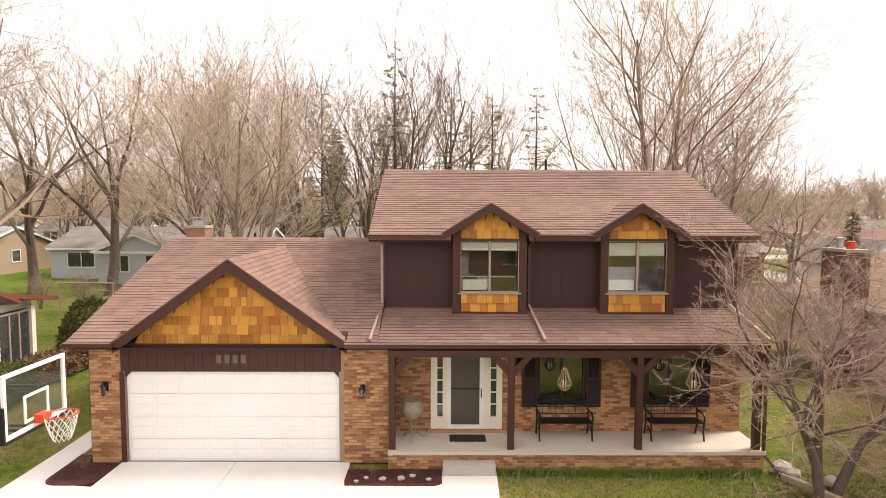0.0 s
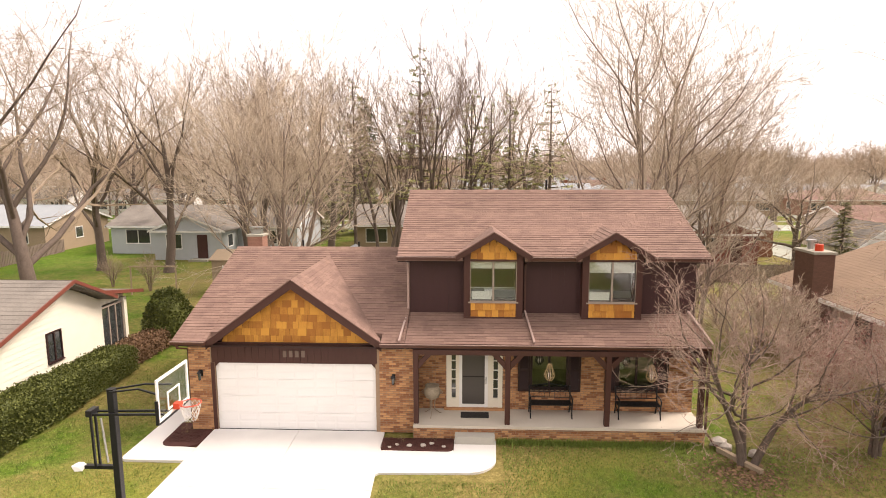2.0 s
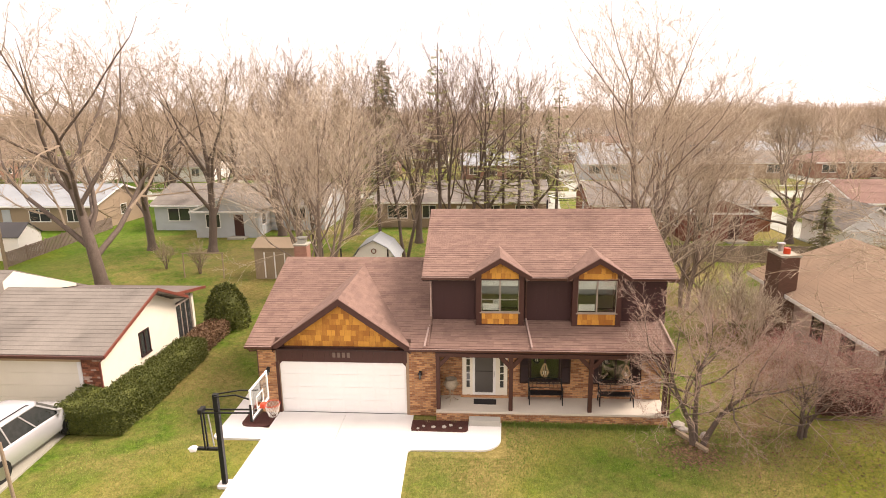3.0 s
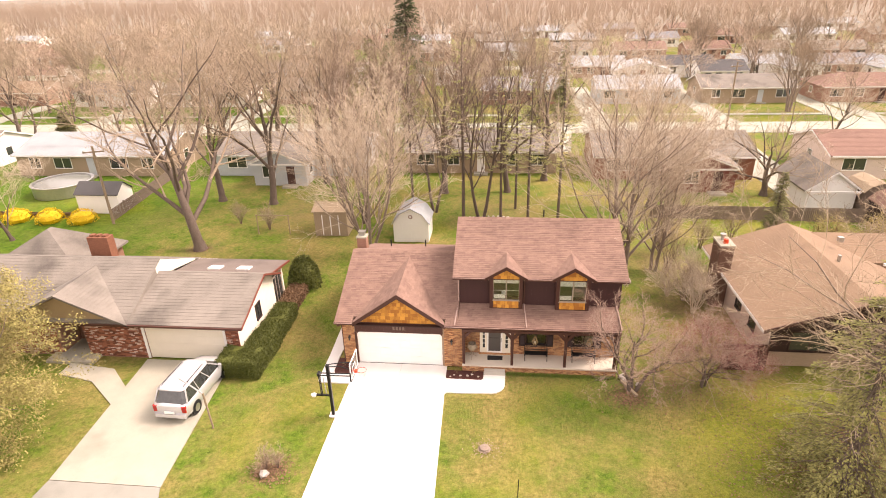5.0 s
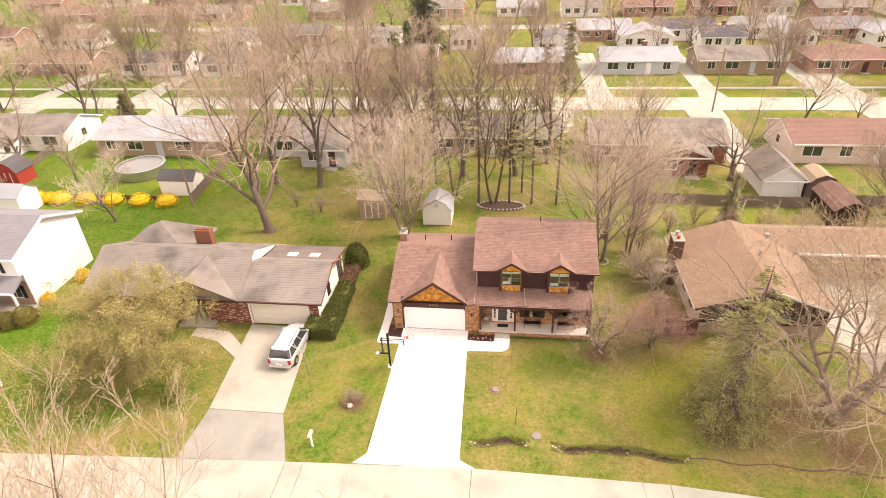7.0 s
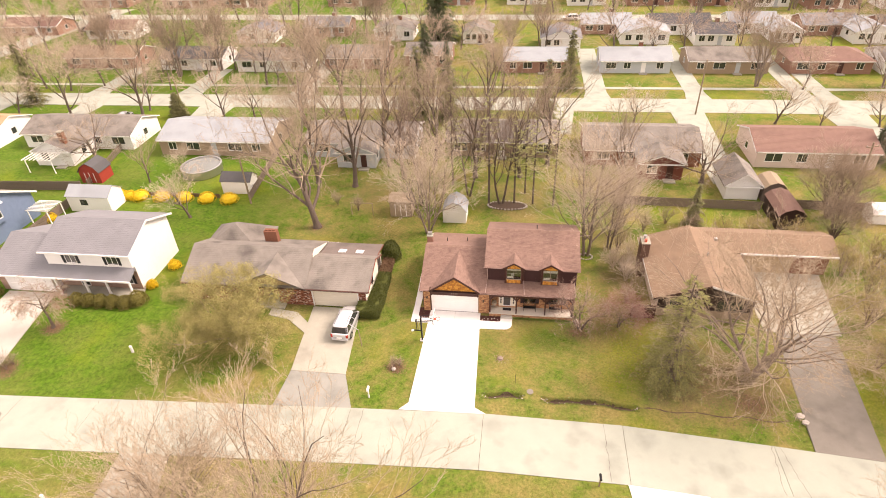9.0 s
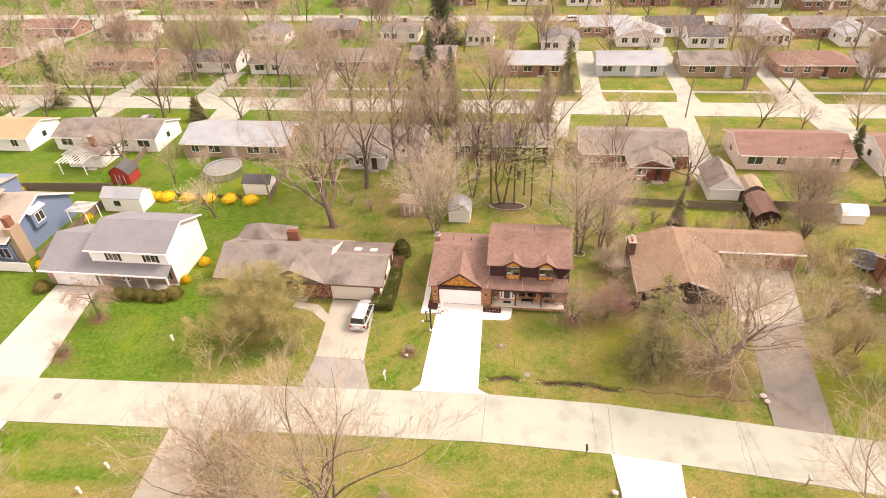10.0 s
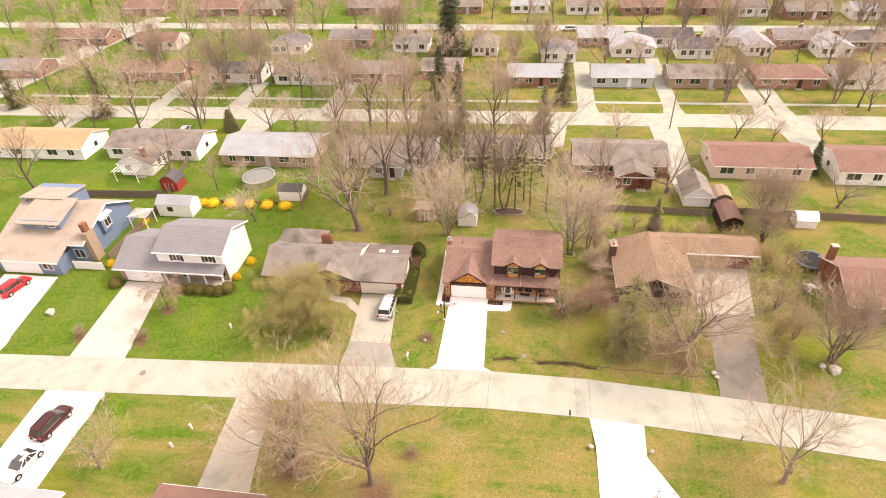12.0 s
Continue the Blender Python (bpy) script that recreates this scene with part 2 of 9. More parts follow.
M = {
    "lawn": lawn_material(),
    "white_concrete": mat("white_concrete", (0.72, 0.70, 0.67), (0.62, 0.60, 0.57), 0.85, 1.2, 90, 0.08, dirt=0.06),
    "road_concrete": mat("road_concrete", (0.37, 0.39, 0.325), (0.28, 0.292, 0.242), 0.9, 0.35, 30, 0.1, dirt=0.25),
    "pale_concrete": mat("pale_concrete", (0.47, 0.45, 0.39), (0.37, 0.355, 0.31), 0.88, 0.8, 60, 0.1, dirt=0.15),
    "old_concrete": mat("old_concrete", (0.4, 0.385, 0.315), (0.285, 0.27, 0.22), 0.9, 0.7, 40, 0.12, dirt=0.25),
    "asphalt": mat("asphalt", (0.25, 0.228, 0.192), (0.14, 0.125, 0.105), 0.9, 0.6, 20, 0.2, dirt=0.35),
    "oil_stain": mat("oil_stain", (0.62, 0.6, 0.57), (0.5, 0.485, 0.46), 0.8, 5, 60, 0.05),
    "old_asphalt": mat("old_asphalt", (0.3, 0.298, 0.262), (0.21, 0.208, 0.182), 0.9, 0.8, 45, 0.2, dirt=0.25),
    "porch_concrete": mat("porch_concrete", (0.6, 0.54, 0.45), (0.5, 0.45, 0.375), 0.8, 2.0, 60, 0.05, dirt=0.12),
    "mulch": mat("mulch", (0.11, 0.04, 0.03), (0.04, 0.015, 0.012), 0.95, 14, 60, 0.8),
    "soil": mat("soil", (0.13, 0.085, 0.055), (0.05, 0.034, 0.024), 0.95, 5, 40, 0.7),
    "brick": mat("brick", (0.54, 0.29, 0.135), (0.25, 0.105, 0.05), 0.9, 9, 70, 0.35, piece="object", spread=0.36),
    "brick_set": mat("brick_set", (0.54, 0.29, 0.135), (0.25, 0.105, 0.05), 0.9, 9, 70, 0.35, piece="island", spread=0.36),
    "mortar": mat("mortar", (0.34, 0.24, 0.16), (0.25, 0.17, 0.11), 0.95, 8, 80, 0.3),
    "brick_far": mat("brick_far", (0.30, 0.125, 0.07), (0.13, 0.055, 0.035), 0.9, 6, 25, 0.3, stretch=(1, 1, 3)),
    "brick_dark": mat("brick_dark", (0.16, 0.085, 0.058), (0.08, 0.042, 0.03), 0.9, 6, 25, 0.3, stretch=(1, 1, 3)),
    "brick_porch": mat("brick_porch", (0.5, 0.36, 0.28), (0.24, 0.14, 0.1), 0.9, 5, 14, 0.3, stretch=(1, 1, 3)),
    "brick_pink": mat("brick_pink", (0.36, 0.2, 0.145), (0.2, 0.1, 0.07), 0.9, 5, 22, 0.3, stretch=(1, 1, 3)),
    "brick_mixed": mat("brick_mixed", (0.34, 0.13, 0.075), (0.15, 0.055, 0.035), 0.9, 9, 60, 0.3, piece="island", spread=0.45),
    "brick_washed": mat("brick_washed", (0.62, 0.5, 0.42), (0.42, 0.28, 0.22), 0.9, 9, 60, 0.3, piece="island", spread=0.25),
    "brick_tan": mat("brick_tan", (0.38, 0.29, 0.2), (0.26, 0.19, 0.13), 0.9, 5, 22, 0.3, stretch=(1, 1, 3)),
    "cedar": mat("cedar", (0.6, 0.29, 0.045), (0.33, 0.125, 0.018), 0.65, 5, 45, 0.2, piece="object", spread=0.33, stretch=(3, 3, 0.6)),
    "brown_wood": mat("brown_wood", (0.07, 0.025, 0.018), (0.048, 0.017, 0.012), 0.6, 3, 40, 0.12, stretch=(4, 4, 0.5)),
    "brown_siding": mat("brown_siding", (0.055, 0.021, 0.02), (0.04, 0.015, 0.015), 0.65, 1.5, 35, 0.15, stretch=(5, 5, 0.5), dirt=0.1),
    "dark_wood": mat("dark_wood", (0.035, 0.014, 0.012), (0.022, 0.009, 0.008), 0.6, 3, 40, 0.1),
    "shingle": mat("shingle", (0.275, 0.175, 0.138), (0.15, 0.09, 0.072), 0.95, 2.0, 90, 0.4, piece="island", spread=0.09, dirt=0.22),
    "shingle_tab": mat("shingle_tab", (0.275, 0.175, 0.138), (0.15, 0.09, 0.072), 0.95, 2.0, 90, 0.4, piece="object", spread=0.12),
    # darker shingle colour that draws the shadow lines between courses
    "tab_edge_shade": mat("tab_edge_shade", (0.16, 0.1, 0.082), (0.1, 0.062, 0.051), 0.95, 4, 60, 0.2),
    "roof_red": mat("roof_red", (0.25, 0.15, 0.118), (0.155, 0.09, 0.07), 0.95, 1.0, 40, 0.4, dirt=0.15),
    "roof_greybrown": mat("roof_greybrown", (0.275, 0.248, 0.215), (0.122, 0.107, 0.093), 0.95, 0.6, 22, 0.4, dirt=0.5),
    "roof_tan": mat("roof_tan", (0.285, 0.195, 0.13), (0.165, 0.11, 0.072), 0.95, 0.9, 22, 0.4, dirt=0.2),
    "roof_rolled": mat("roof_rolled", (0.2, 0.165, 0.145), (0.12, 0.098, 0.086), 0.9, 0.7, 30, 0.3, dirt=0.3),
    "roof_sand": mat("roof_sand", (0.44, 0.325, 0.19), (0.3, 0.215, 0.12), 0.95, 0.9, 30, 0.35, dirt=0.15),
    "roof_grey": mat("roof_grey", (0.225, 0.225, 0.235), (0.155, 0.155, 0.163), 0.95, 0.9, 40, 0.35, dirt=0.15),
    "roof_bluegrey": mat("roof_bluegrey", (0.345, 0.37, 0.385), (0.25, 0.27, 0.282), 0.95, 0.9, 40, 0.35, dirt=0.2),
    "roof_dark": mat("roof_dark", (0.1, 0.097, 0.098), (0.065, 0.063, 0.065), 0.95, 0.9, 40, 0.35, dirt=0.2),
    "roof_pale": mat("roof_pale", (0.45, 0.4, 0.33), (0.2, 0.16, 0.125), 0.95, 5, 22, 0.4, dirt=0.2),
    "white_paint": mat("white_paint", (0.8, 0.79, 0.77), (0.74, 0.73, 0.7), 0.5, 2, 40, 0.03),
    "door_white": mat("door_white", (0.82, 0.81, 0.79), (0.77, 0.76, 0.74), 0.45, 1.5, 60, 0.03, dirt=0.03),
    "cream_paint": mat("cream_paint", (0.78, 0.73, 0.62), (0.7, 0.65, 0.54), 0.55, 2, 40, 0.04),
    "tan_paint": mat("tan_paint", (0.42, 0.31, 0.18), (0.35, 0.25, 0.14), 0.6, 2, 40, 0.05),
    "blue_paint": mat("blue_paint", (0.16, 0.22, 0.32), (0.12, 0.17, 0.25), 0.6, 2, 40, 0.05),
    "palegrey_paint": mat("palegrey_paint", (0.48, 0.51, 0.53), (0.4, 0.43, 0.45), 0.6, 2, 40, 0.05),
    "pink_paint": mat("pink_paint", (0.66, 0.54, 0.48), (0.58, 0.47, 0.41), 0.6, 2, 40, 0.05),
    "red_paint": mat("red_paint", (0.36, 0.05, 0.035), (0.26, 0.035, 0.025), 0.5, 2, 40, 0.05),
    "trim_red": mat("trim_red", (0.21, 0.06, 0.04), (0.14, 0.04, 0.027), 0.55, 2, 40, 0.05),
    "gutter_white": mat("gutter_white", (0.42, 0.31, 0.27), (0.3, 0.21, 0.18), 0.4, 2, 30, 0.02),
    "gutter_brown": mat("gutter_brown", (0.1, 0.04, 0.03), (0.07, 0.027, 0.02), 0.4, 2, 30, 0.02),
    "frame_tan": mat("frame_tan", (0.34, 0.28, 0.23), (0.27, 0.22, 0.18), 0.5, 3, 50, 0.03),
    "black_metal": mat("black_metal", (0.018, 0.018, 0.02), (0.01, 0.01, 0.011), 0.4, 5, 60, 0.1, metal=0.3),
    "steel": mat("steel", (0.55, 0.55, 0.55), (0.4, 0.4, 0.4), 0.35, 4, 50, 0.03, metal=0.9),
    "rope_wood": mat("rope_wood", (0.45, 0.32, 0.17), (0.3, 0.2, 0.1), 0.6, 8, 60, 0.1),
    "bronze": mat("bronze", (0.42, 0.36, 0.27), (0.2, 0.15, 0.1), 0.6, 14, 60, 0.4, metal=0.2),
    "lamp_shade": mat("lamp_shade", (0.75, 0.72, 0.66), (0.68, 0.65, 0.58), 0.8, 5, 60, 0.02),
    "room": mat("room", (0.42, 0.38, 0.32), (0.3, 0.27, 0.22), 0.8, 1.0, 20, 0.05),
    "mat_rubber": mat("mat_rubber", (0.03, 0.027, 0.026), (0.018, 0.016, 0.015), 0.9, 10, 90, 0.4),
    "screen": mat("screen", (0.085, 0.075, 0.068), (0.07, 0.062, 0.056), 0.35, 1.0, 60, 0.02),
    "dark_glass": mat("dark_glass", (0.05, 0.055, 0.055), (0.025, 0.028, 0.028), 0.06, 0.8, 6, 0.0, spec=0.8),
    "pane": glass("pane", gloss=0.09),
    "clear": glass("clear", (0.9, 0.93, 0.91), 0.03, 0.03),
    "bark": mat("bark", (0.17, 0.13, 0.104), (0.08, 0.06, 0.048), 0.95, 5, 30, 0.8, stretch=(1, 1, 0.35)),
    "bark_grey": mat("bark_grey", (0.3, 0.235, 0.19), (0.16, 0.122, 0.097), 0.95, 5, 30, 0.8, stretch=(1, 1, 0.35)),
    "twig": mat("twig", (0.22, 0.155, 0.12), (0.13, 0.09, 0.07), 0.9, 3, 20, 0.0),
    "twig_open": mat("twig_open", (0.45, 0.355, 0.25), (0.29, 0.225, 0.16), 0.9, 3, 20, 0.0),
    "twig_grey": mat("twig_grey", (0.6, 0.5, 0.39), (0.38, 0.31, 0.24), 0.9, 3, 20, 0.0),
    "twig_pink": mat("twig_pink", (0.42, 0.33, 0.24), (0.26, 0.2, 0.145), 0.9, 3, 20, 0.0),
    "twig_crab": mat("twig_crab", (0.46, 0.345, 0.275), (0.25, 0.17, 0.135), 0.9, 1.2, 20, 0.0),
    # far twigs, lightened in the colour for the haze of distance
    "twig_hazed": mat("twig_hazed", (0.5, 0.39, 0.3), (0.35, 0.27, 0.205), 0.9, 3, 20, 0.0),
    "brick_row": mat("brick_row", (0.35, 0.2, 0.145), (0.23, 0.125, 0.09), 0.9, 5, 22, 0.3, stretch=(1, 1, 3)),
    "twig_yellow": mat("twig_yellow", (0.44, 0.34, 0.15), (0.27, 0.2, 0.09), 0.9, 3, 20, 0.0),
    "bud_red": mat("bud_red", (0.25, 0.07, 0.06), (0.14, 0.035, 0.03), 0.8, 6, 30, 0.0, piece="island"),
    "bud_yellow": mat("bud_yellow", (0.3, 0.265, 0.085), (0.19, 0.165, 0.055), 0.8, 6, 30, 0.0, piece="island"),
    "needle_spruce": mat("needle_spruce", (0.26, 0.25, 0.08), (0.14, 0.135, 0.045), 0.8, 0.6, 20, 0.0, piece="island"),
    "needle": mat("needle", (0.34, 0.34, 0.12), (0.2, 0.2, 0.075), 0.8, 2, 20, 0.0, piece="island"),
    "needle_dark": mat("needle_dark", (0.1, 0.125, 0.05), (0.045, 0.06, 0.024), 0.8, 0.6, 20, 0.0, piece="island"),
    "needle_dull": mat("needle_dull", (0.23, 0.22, 0.085), (0.12, 0.118, 0.05), 0.8, 2, 20, 0.0, piece="island"),
    "hedge_leaf": mat("hedge_leaf", (0.12, 0.135, 0.026), (0.055, 0.068, 0.014), 0.7, 2.5, 20, 0.0, piece="island"),
    "box_leaf": mat("box_leaf", (0.19, 0.165, 0.035), (0.1, 0.088, 0.02), 0.7, 2.5, 20, 0.0, piece="island"),
    "forsythia": mat("forsythia", (0.75, 0.52, 0.015), (0.5, 0.33, 0.01), 0.7, 4, 20, 0.0, piece="island"),
    "dead_leaf": mat("dead_leaf", (0.24, 0.145, 0.08), (0.12, 0.07, 0.04), 0.9, 4, 20, 0.0, piece="island"),
    "blade": mat("blade", (0.2, 0.265, 0.045), (0.125, 0.165, 0.03), 0.8, 0.5, 10, 0.0, piece="island", spread=0.3),
    "stone": mat("stone", (0.5, 0.46, 0.41), (0.33, 0.29, 0.25), 0.9, 6, 40, 0.4),
    "fence_wood": mat("fence_wood", (0.24, 0.185, 0.15), (0.14, 0.105, 0.085), 0.9, 3, 30, 0.3, stretch=(5, 5, 0.6)),
    "fence_tan": mat("fence_tan", (0.36, 0.28, 0.19), (0.25, 0.19, 0.13), 0.9, 3, 30, 0.3, stretch=(5, 5, 0.6)),
    "pole_wood": mat("pole_wood", (0.3, 0.23, 0.16), (0.2, 0.15, 0.1), 0.9, 3, 30, 0.3),
    "tyre": mat("tyre", (0.02, 0.02, 0.02), (0.012, 0.012, 0.012), 0.9, 9, 60, 0.1),
    "car_silver": mat("car_silver", (0.62, 0.62, 0.63), (0.57, 0.57, 0.58), 0.25, 1, 40, 0.0, metal=0.5),
    "car_red": mat("car_red", (0.5, 0.02, 0.02), (0.42, 0.015, 0.015), 0.2, 1, 40, 0.0, metal=0.1),
    "car_maroon": mat("car_maroon", (0.07, 0.02, 0.02), (0.05, 0.014, 0.014), 0.2, 1, 40, 0.0, metal=0.3),
    "car_white": mat("car_white", (0.75, 0.75, 0.75), (0.7, 0.7, 0.7), 0.25, 1, 40, 0.0),
    "car_dark": mat("car_dark", (0.03, 0.03, 0.035), (0.02, 0.02, 0.025), 0.2, 1, 40, 0.0, metal=0.3),
    "lamp_red": mat("lamp_red", (0.4, 0.02, 0.015), (0.3, 0.015, 0.01), 0.2, 4, 40, 0.0),
    "orange_rim": mat("orange_rim", (0.6, 0.06, 0.02), (0.5, 0.05, 0.015), 0.4, 4, 40, 0.0),
    "net": mat("net", (0.75, 0.73, 0.7), (0.6, 0.58, 0.55), 0.9, 9, 60, 0.0),
    "plate_tan": mat("plate_tan", (0.17, 0.12, 0.095), (0.13, 0.09, 0.07), 0.5, 9, 60, 0.0),
    "pool_water": mat("pool_water", (0.2, 0.21, 0.19), (0.13, 0.14, 0.125), 0.12, 2, 20, 0.02),
}
M["dark_glass"].node_tree.nodes["Principled BSDF"].inputs["Coat Weight"].default_value = 0.3

# ---- building tools ----
def mesh(name, verts, faces, material, smooth=False):
    me = bpy.data.meshes.new(name)
    me.from_pydata(verts, [], faces)
    me.materials.append(material)
    if smooth:
        me.shade_smooth()
    me.update()
    return me


def pmesh(name, me, parent=None, label=""):
    ob = new(name, me)
    if parent is not None:
        ob.parent = parent
    return tagged(ob, label)


class Geo:
    """Collects vertices and faces of one mesh."""

    def __init__(self):
        self.v, self.f = [], []

    def add(self, vs, fs):
        k = len(self.v)
        self.v += [tuple(p) for p in vs]
        self.f += [tuple(i + k for i in f) for f in fs]
        return self

    def box(self, x0, y0, z0, x1, y1, z1, c=0.0):
        """A box; c chamfers its upright edges."""
        if c <= 0:
            vs = [(x0, y0, z0), (x1, y0, z0), (x1, y1, z0), (x0, y1, z0), (x0, y0, z1), (x1, y0, z1), (x1, y1, z1), (x0, y1, z1)]
            return self.add(vs, [(3, 2, 1, 0), (4, 5, 6, 7), (0, 1, 5, 4), (1, 2, 6, 5), (2, 3, 7, 6), (3, 0, 4, 7)])
        ring = [(x0 + c, y0), (x1 - c, y0), (x1, y0 + c), (x1, y1 - c), (x1 - c, y1), (x0 + c, y1), (x0, y1 - c), (x0, y0 + c)]
        return self.prism(ring, z0, z1)

    def prism(self, ring, z0, z1):
        n = len(ring)
        vs = [(x, y, z0) for x, y in ring] + [(x, y, z1) for x, y in ring]
        fs = [tuple(reversed(range(n))), tuple(range(n, 2 * n))] + [(i, (i + 1) % n, n + (i + 1) % n, n + i) for i in range(n)]
        return self.add(vs, fs)

    def extrude(self, ring, axis, a, b):
        """A ring in the plane across the axis ('x': ring of y, z; 'y': ring of x, z), from a to b."""
        n = len(ring)
        put = (lambda u, w, t: (t, u, w)) if axis == "x" else (lambda u, w, t: (u, t, w))
        vs = [put(u, w, a) for u, w in ring] + [put(u, w, b) for u, w in ring]
        fs = [tuple(reversed(range(n))), tuple(range(n, 2 * n))] + [(i, (i + 1) % n, n + (i + 1) % n, n + i) for i in range(n)]
        return self.add(vs, fs)

    def tube(self, pts, radii, sides=6, cap=False):
        pts = [Vector(p) for p in pts]
        if isinstance(radii, (int, float)):
            radii = [radii] * len(pts)
        k = len(self.v)
        for i, p in enumerate(pts):
            d = (pts[min(i + 1, len(pts) - 1)] - pts[max(i - 1, 0)]).normalized()
            a = d.orthogonal().normalized() if i == 0 else (a - d * a.dot(d)).normalized()
            b = d.cross(a)
            for s in range(sides):
                t = 2 * math.pi * s / sides
                q = p + (a * math.cos(t) + b * math.sin(t)) * radii[i]
                self.v.append((q.x, q.y, q.z))
        for i in range(len(pts) - 1):
            for s in range(sides):
                s2 = (s + 1) % sides
                self.f.append((k + i * sides + s, k + i * sides + s2, k + (i + 1) * sides + s2, k + (i + 1) * sides + s))
        if cap:
            self.f.append(tuple(reversed(range(k, k + sides))))
            self.f.append(tuple(range(k + (len(pts) - 1) * sides, k + len(pts) * sides)))
        return self

    def lathe(self, cx, cy, profile, sides=16):
        k = len(self.v)
        for r, z in profile:
            for s in range(sides):
                t = 2 * math.pi * s / sides
                self.v.append((cx + r * math.cos(t), cy + r * math.sin(t), z))
        for i in range(len(profile) - 1):
            for s in range(sides):
                s2 = (s + 1) % sides
                self.f.append((k + i * sides + s, k + i * sides + s2, k + (i + 1) * sides + s2, k + (i + 1) * sides + s))
        self.f.append(tuple(reversed(range(k, k + sides))))
        self.f.append(tuple(range(k + (len(profile) - 1) * sides, k + len(profile) * sides)))
        return self

    def done(self, name, material, parent=None, label="", smooth=False):
        return pmesh(name, mesh(name, self.v, self.f, M[material], smooth), parent, label)


def thing(name, label, category, group="", kind="", at=(0, 0, 0)):
    ob = new(name)
    ob.location = at
    ob.empty_display_size = 0.2
    return tagged(ob, label, category, group, kind)


def wall_cells(g, a0, a1, z0, z1, d0, d1, holes, axis="x"):
    """An upright wall along x (or y), from d0 to d1 thick, with holes (a0, a1, z0, z1) right through."""
    us = sorted({a0, a1, *(h[0] for h in holes), *(h[1] for h in holes)})
    ws = sorted({z0, z1, *(h[2] for h in holes), *(h[3] for h in holes)})
    solid = set()
    for i, (u0, u1) in enumerate(zip(us, us[1:])):
        for k, (w0, w1) in enumerate(zip(ws, ws[1:])):
            um, wm = (u0 + u1) / 2, (w0 + w1) / 2
            if a0 < um < a1 and z0 < wm < z1 and not any(h[0] < um < h[1] and h[2] < wm < h[3] for h in holes):
                solid.add((i, k))
    vs, index, fs = [], {}, []

    def at(i, k, d):
        if (i, k, d) not in index:
            index[i, k, d] = len(vs)
            e = d1 if d else d0
            vs.append((us[i], e, ws[k]) if axis == "x" else (e, us[i], ws[k]))
        return index[i, k, d]

    def face(*c):
        q = tuple(at(*p) for p in c)
        fs.append(q if axis == "x" else q[::-1])

    for i, k in sorted(solid):
        face((i, k, 0), (i + 1, k, 0), (i + 1, k + 1, 0), (i, k + 1, 0))
        face((i + 1, k, 1), (i, k, 1), (i, k + 1, 1), (i + 1, k + 1, 1))
        if (i - 1, k) not in solid:
            face((i, k, 1), (i, k, 0), (i, k + 1, 0), (i, k + 1, 1))
        if (i + 1, k) not in solid:
            face((i + 1, k, 0), (i + 1, k, 1), (i + 1, k + 1, 1), (i + 1, k + 1, 0))
        if (i, k - 1) not in solid:
            face((i, k, 1), (i + 1, k, 1), (i + 1, k, 0), (i, k, 0))
        if (i, k + 1) not in solid:
            face((i, k + 1, 0), (i + 1, k + 1, 0), (i + 1, k + 1, 1), (i, k + 1, 1))
    return g.add(vs, fs)


def saw_roof(g, c0, c1, ze, zr, a0, a1, axis, mid=None, thick=0.14, step=0.2, lift=0.012):
    """A gable roof with stepped courses: eaves at c0 and c1 (height ze), ridge between, run along the axis from a0 to a1."""
    mid = (c0 + c1) / 2 if mid is None else mid
    top = []
    for c, e in ((c0, ze), (c1, ze)):
        n = max(2, int(math.hypot(mid - c, zr - e) / step))
        side = []
        for i in range(n):
            t0, t1 = i / n, (i + 1) / n
            side.append((c + (mid - c) * t0, e + (zr - e) * t0 + lift))
            side.append((c + (mid - c) * t1, e + (zr - e) * t1))
        top.append(side)
    ring = top[0] + [(mid, zr + lift)] + list(reversed(top[1]))
    low = [(c1, ze - thick), (mid, zr - thick), (c0, ze - thick)]
    return g.extrude(ring + low, "x" if axis == "x" else "y", a0, a1)


def hip_roof(g, x0, x1, y0, y1, ze, zr, axis, run, thick=0.14, courses=14):
    """A hipped roof, its slopes stepped in courses; run: how far the ridge's ends stand in from the eaves."""
    ym, xm = (y0 + y1) / 2, (x0 + x1) / 2
    r = ((x0 + run, x1 - run, ym, ym) if axis == "x" else (xm, xm, y0 + run, y1 - run))
    def ring(t, z):
        a, b = x0 + (r[0] - x0) * t, x1 + (r[1] - x1) * t
        c, d = y0 + (r[2] - y0) * t, y1 + (r[3] - y1) * t
        return [(a, c, z), (b, c, z), (b, d, z), (a, d, z)]
    rings = [ring(0, ze - thick)]
    for i in range(courses):
        t0, t1 = i / courses, (i + 1) / courses
        rings.append(ring(t0, ze + (zr - ze) * t0 + 0.012))
        rings.append(ring(t1, ze + (zr - ze) * t1))
    vs = [p for q in rings for p in q]
    fs = [(3, 2, 1, 0)] + [(4 * i + s, 4 * i + (s + 1) % 4, 4 * i + 4 + (s + 1) % 4, 4 * i + 4 + s) for i in range(len(rings) - 1) for s in range(4)]
    k = 4 * (len(rings) - 1)
    fs.append((k, k + 1, k + 2, k + 3))
    return g.add(vs, fs)


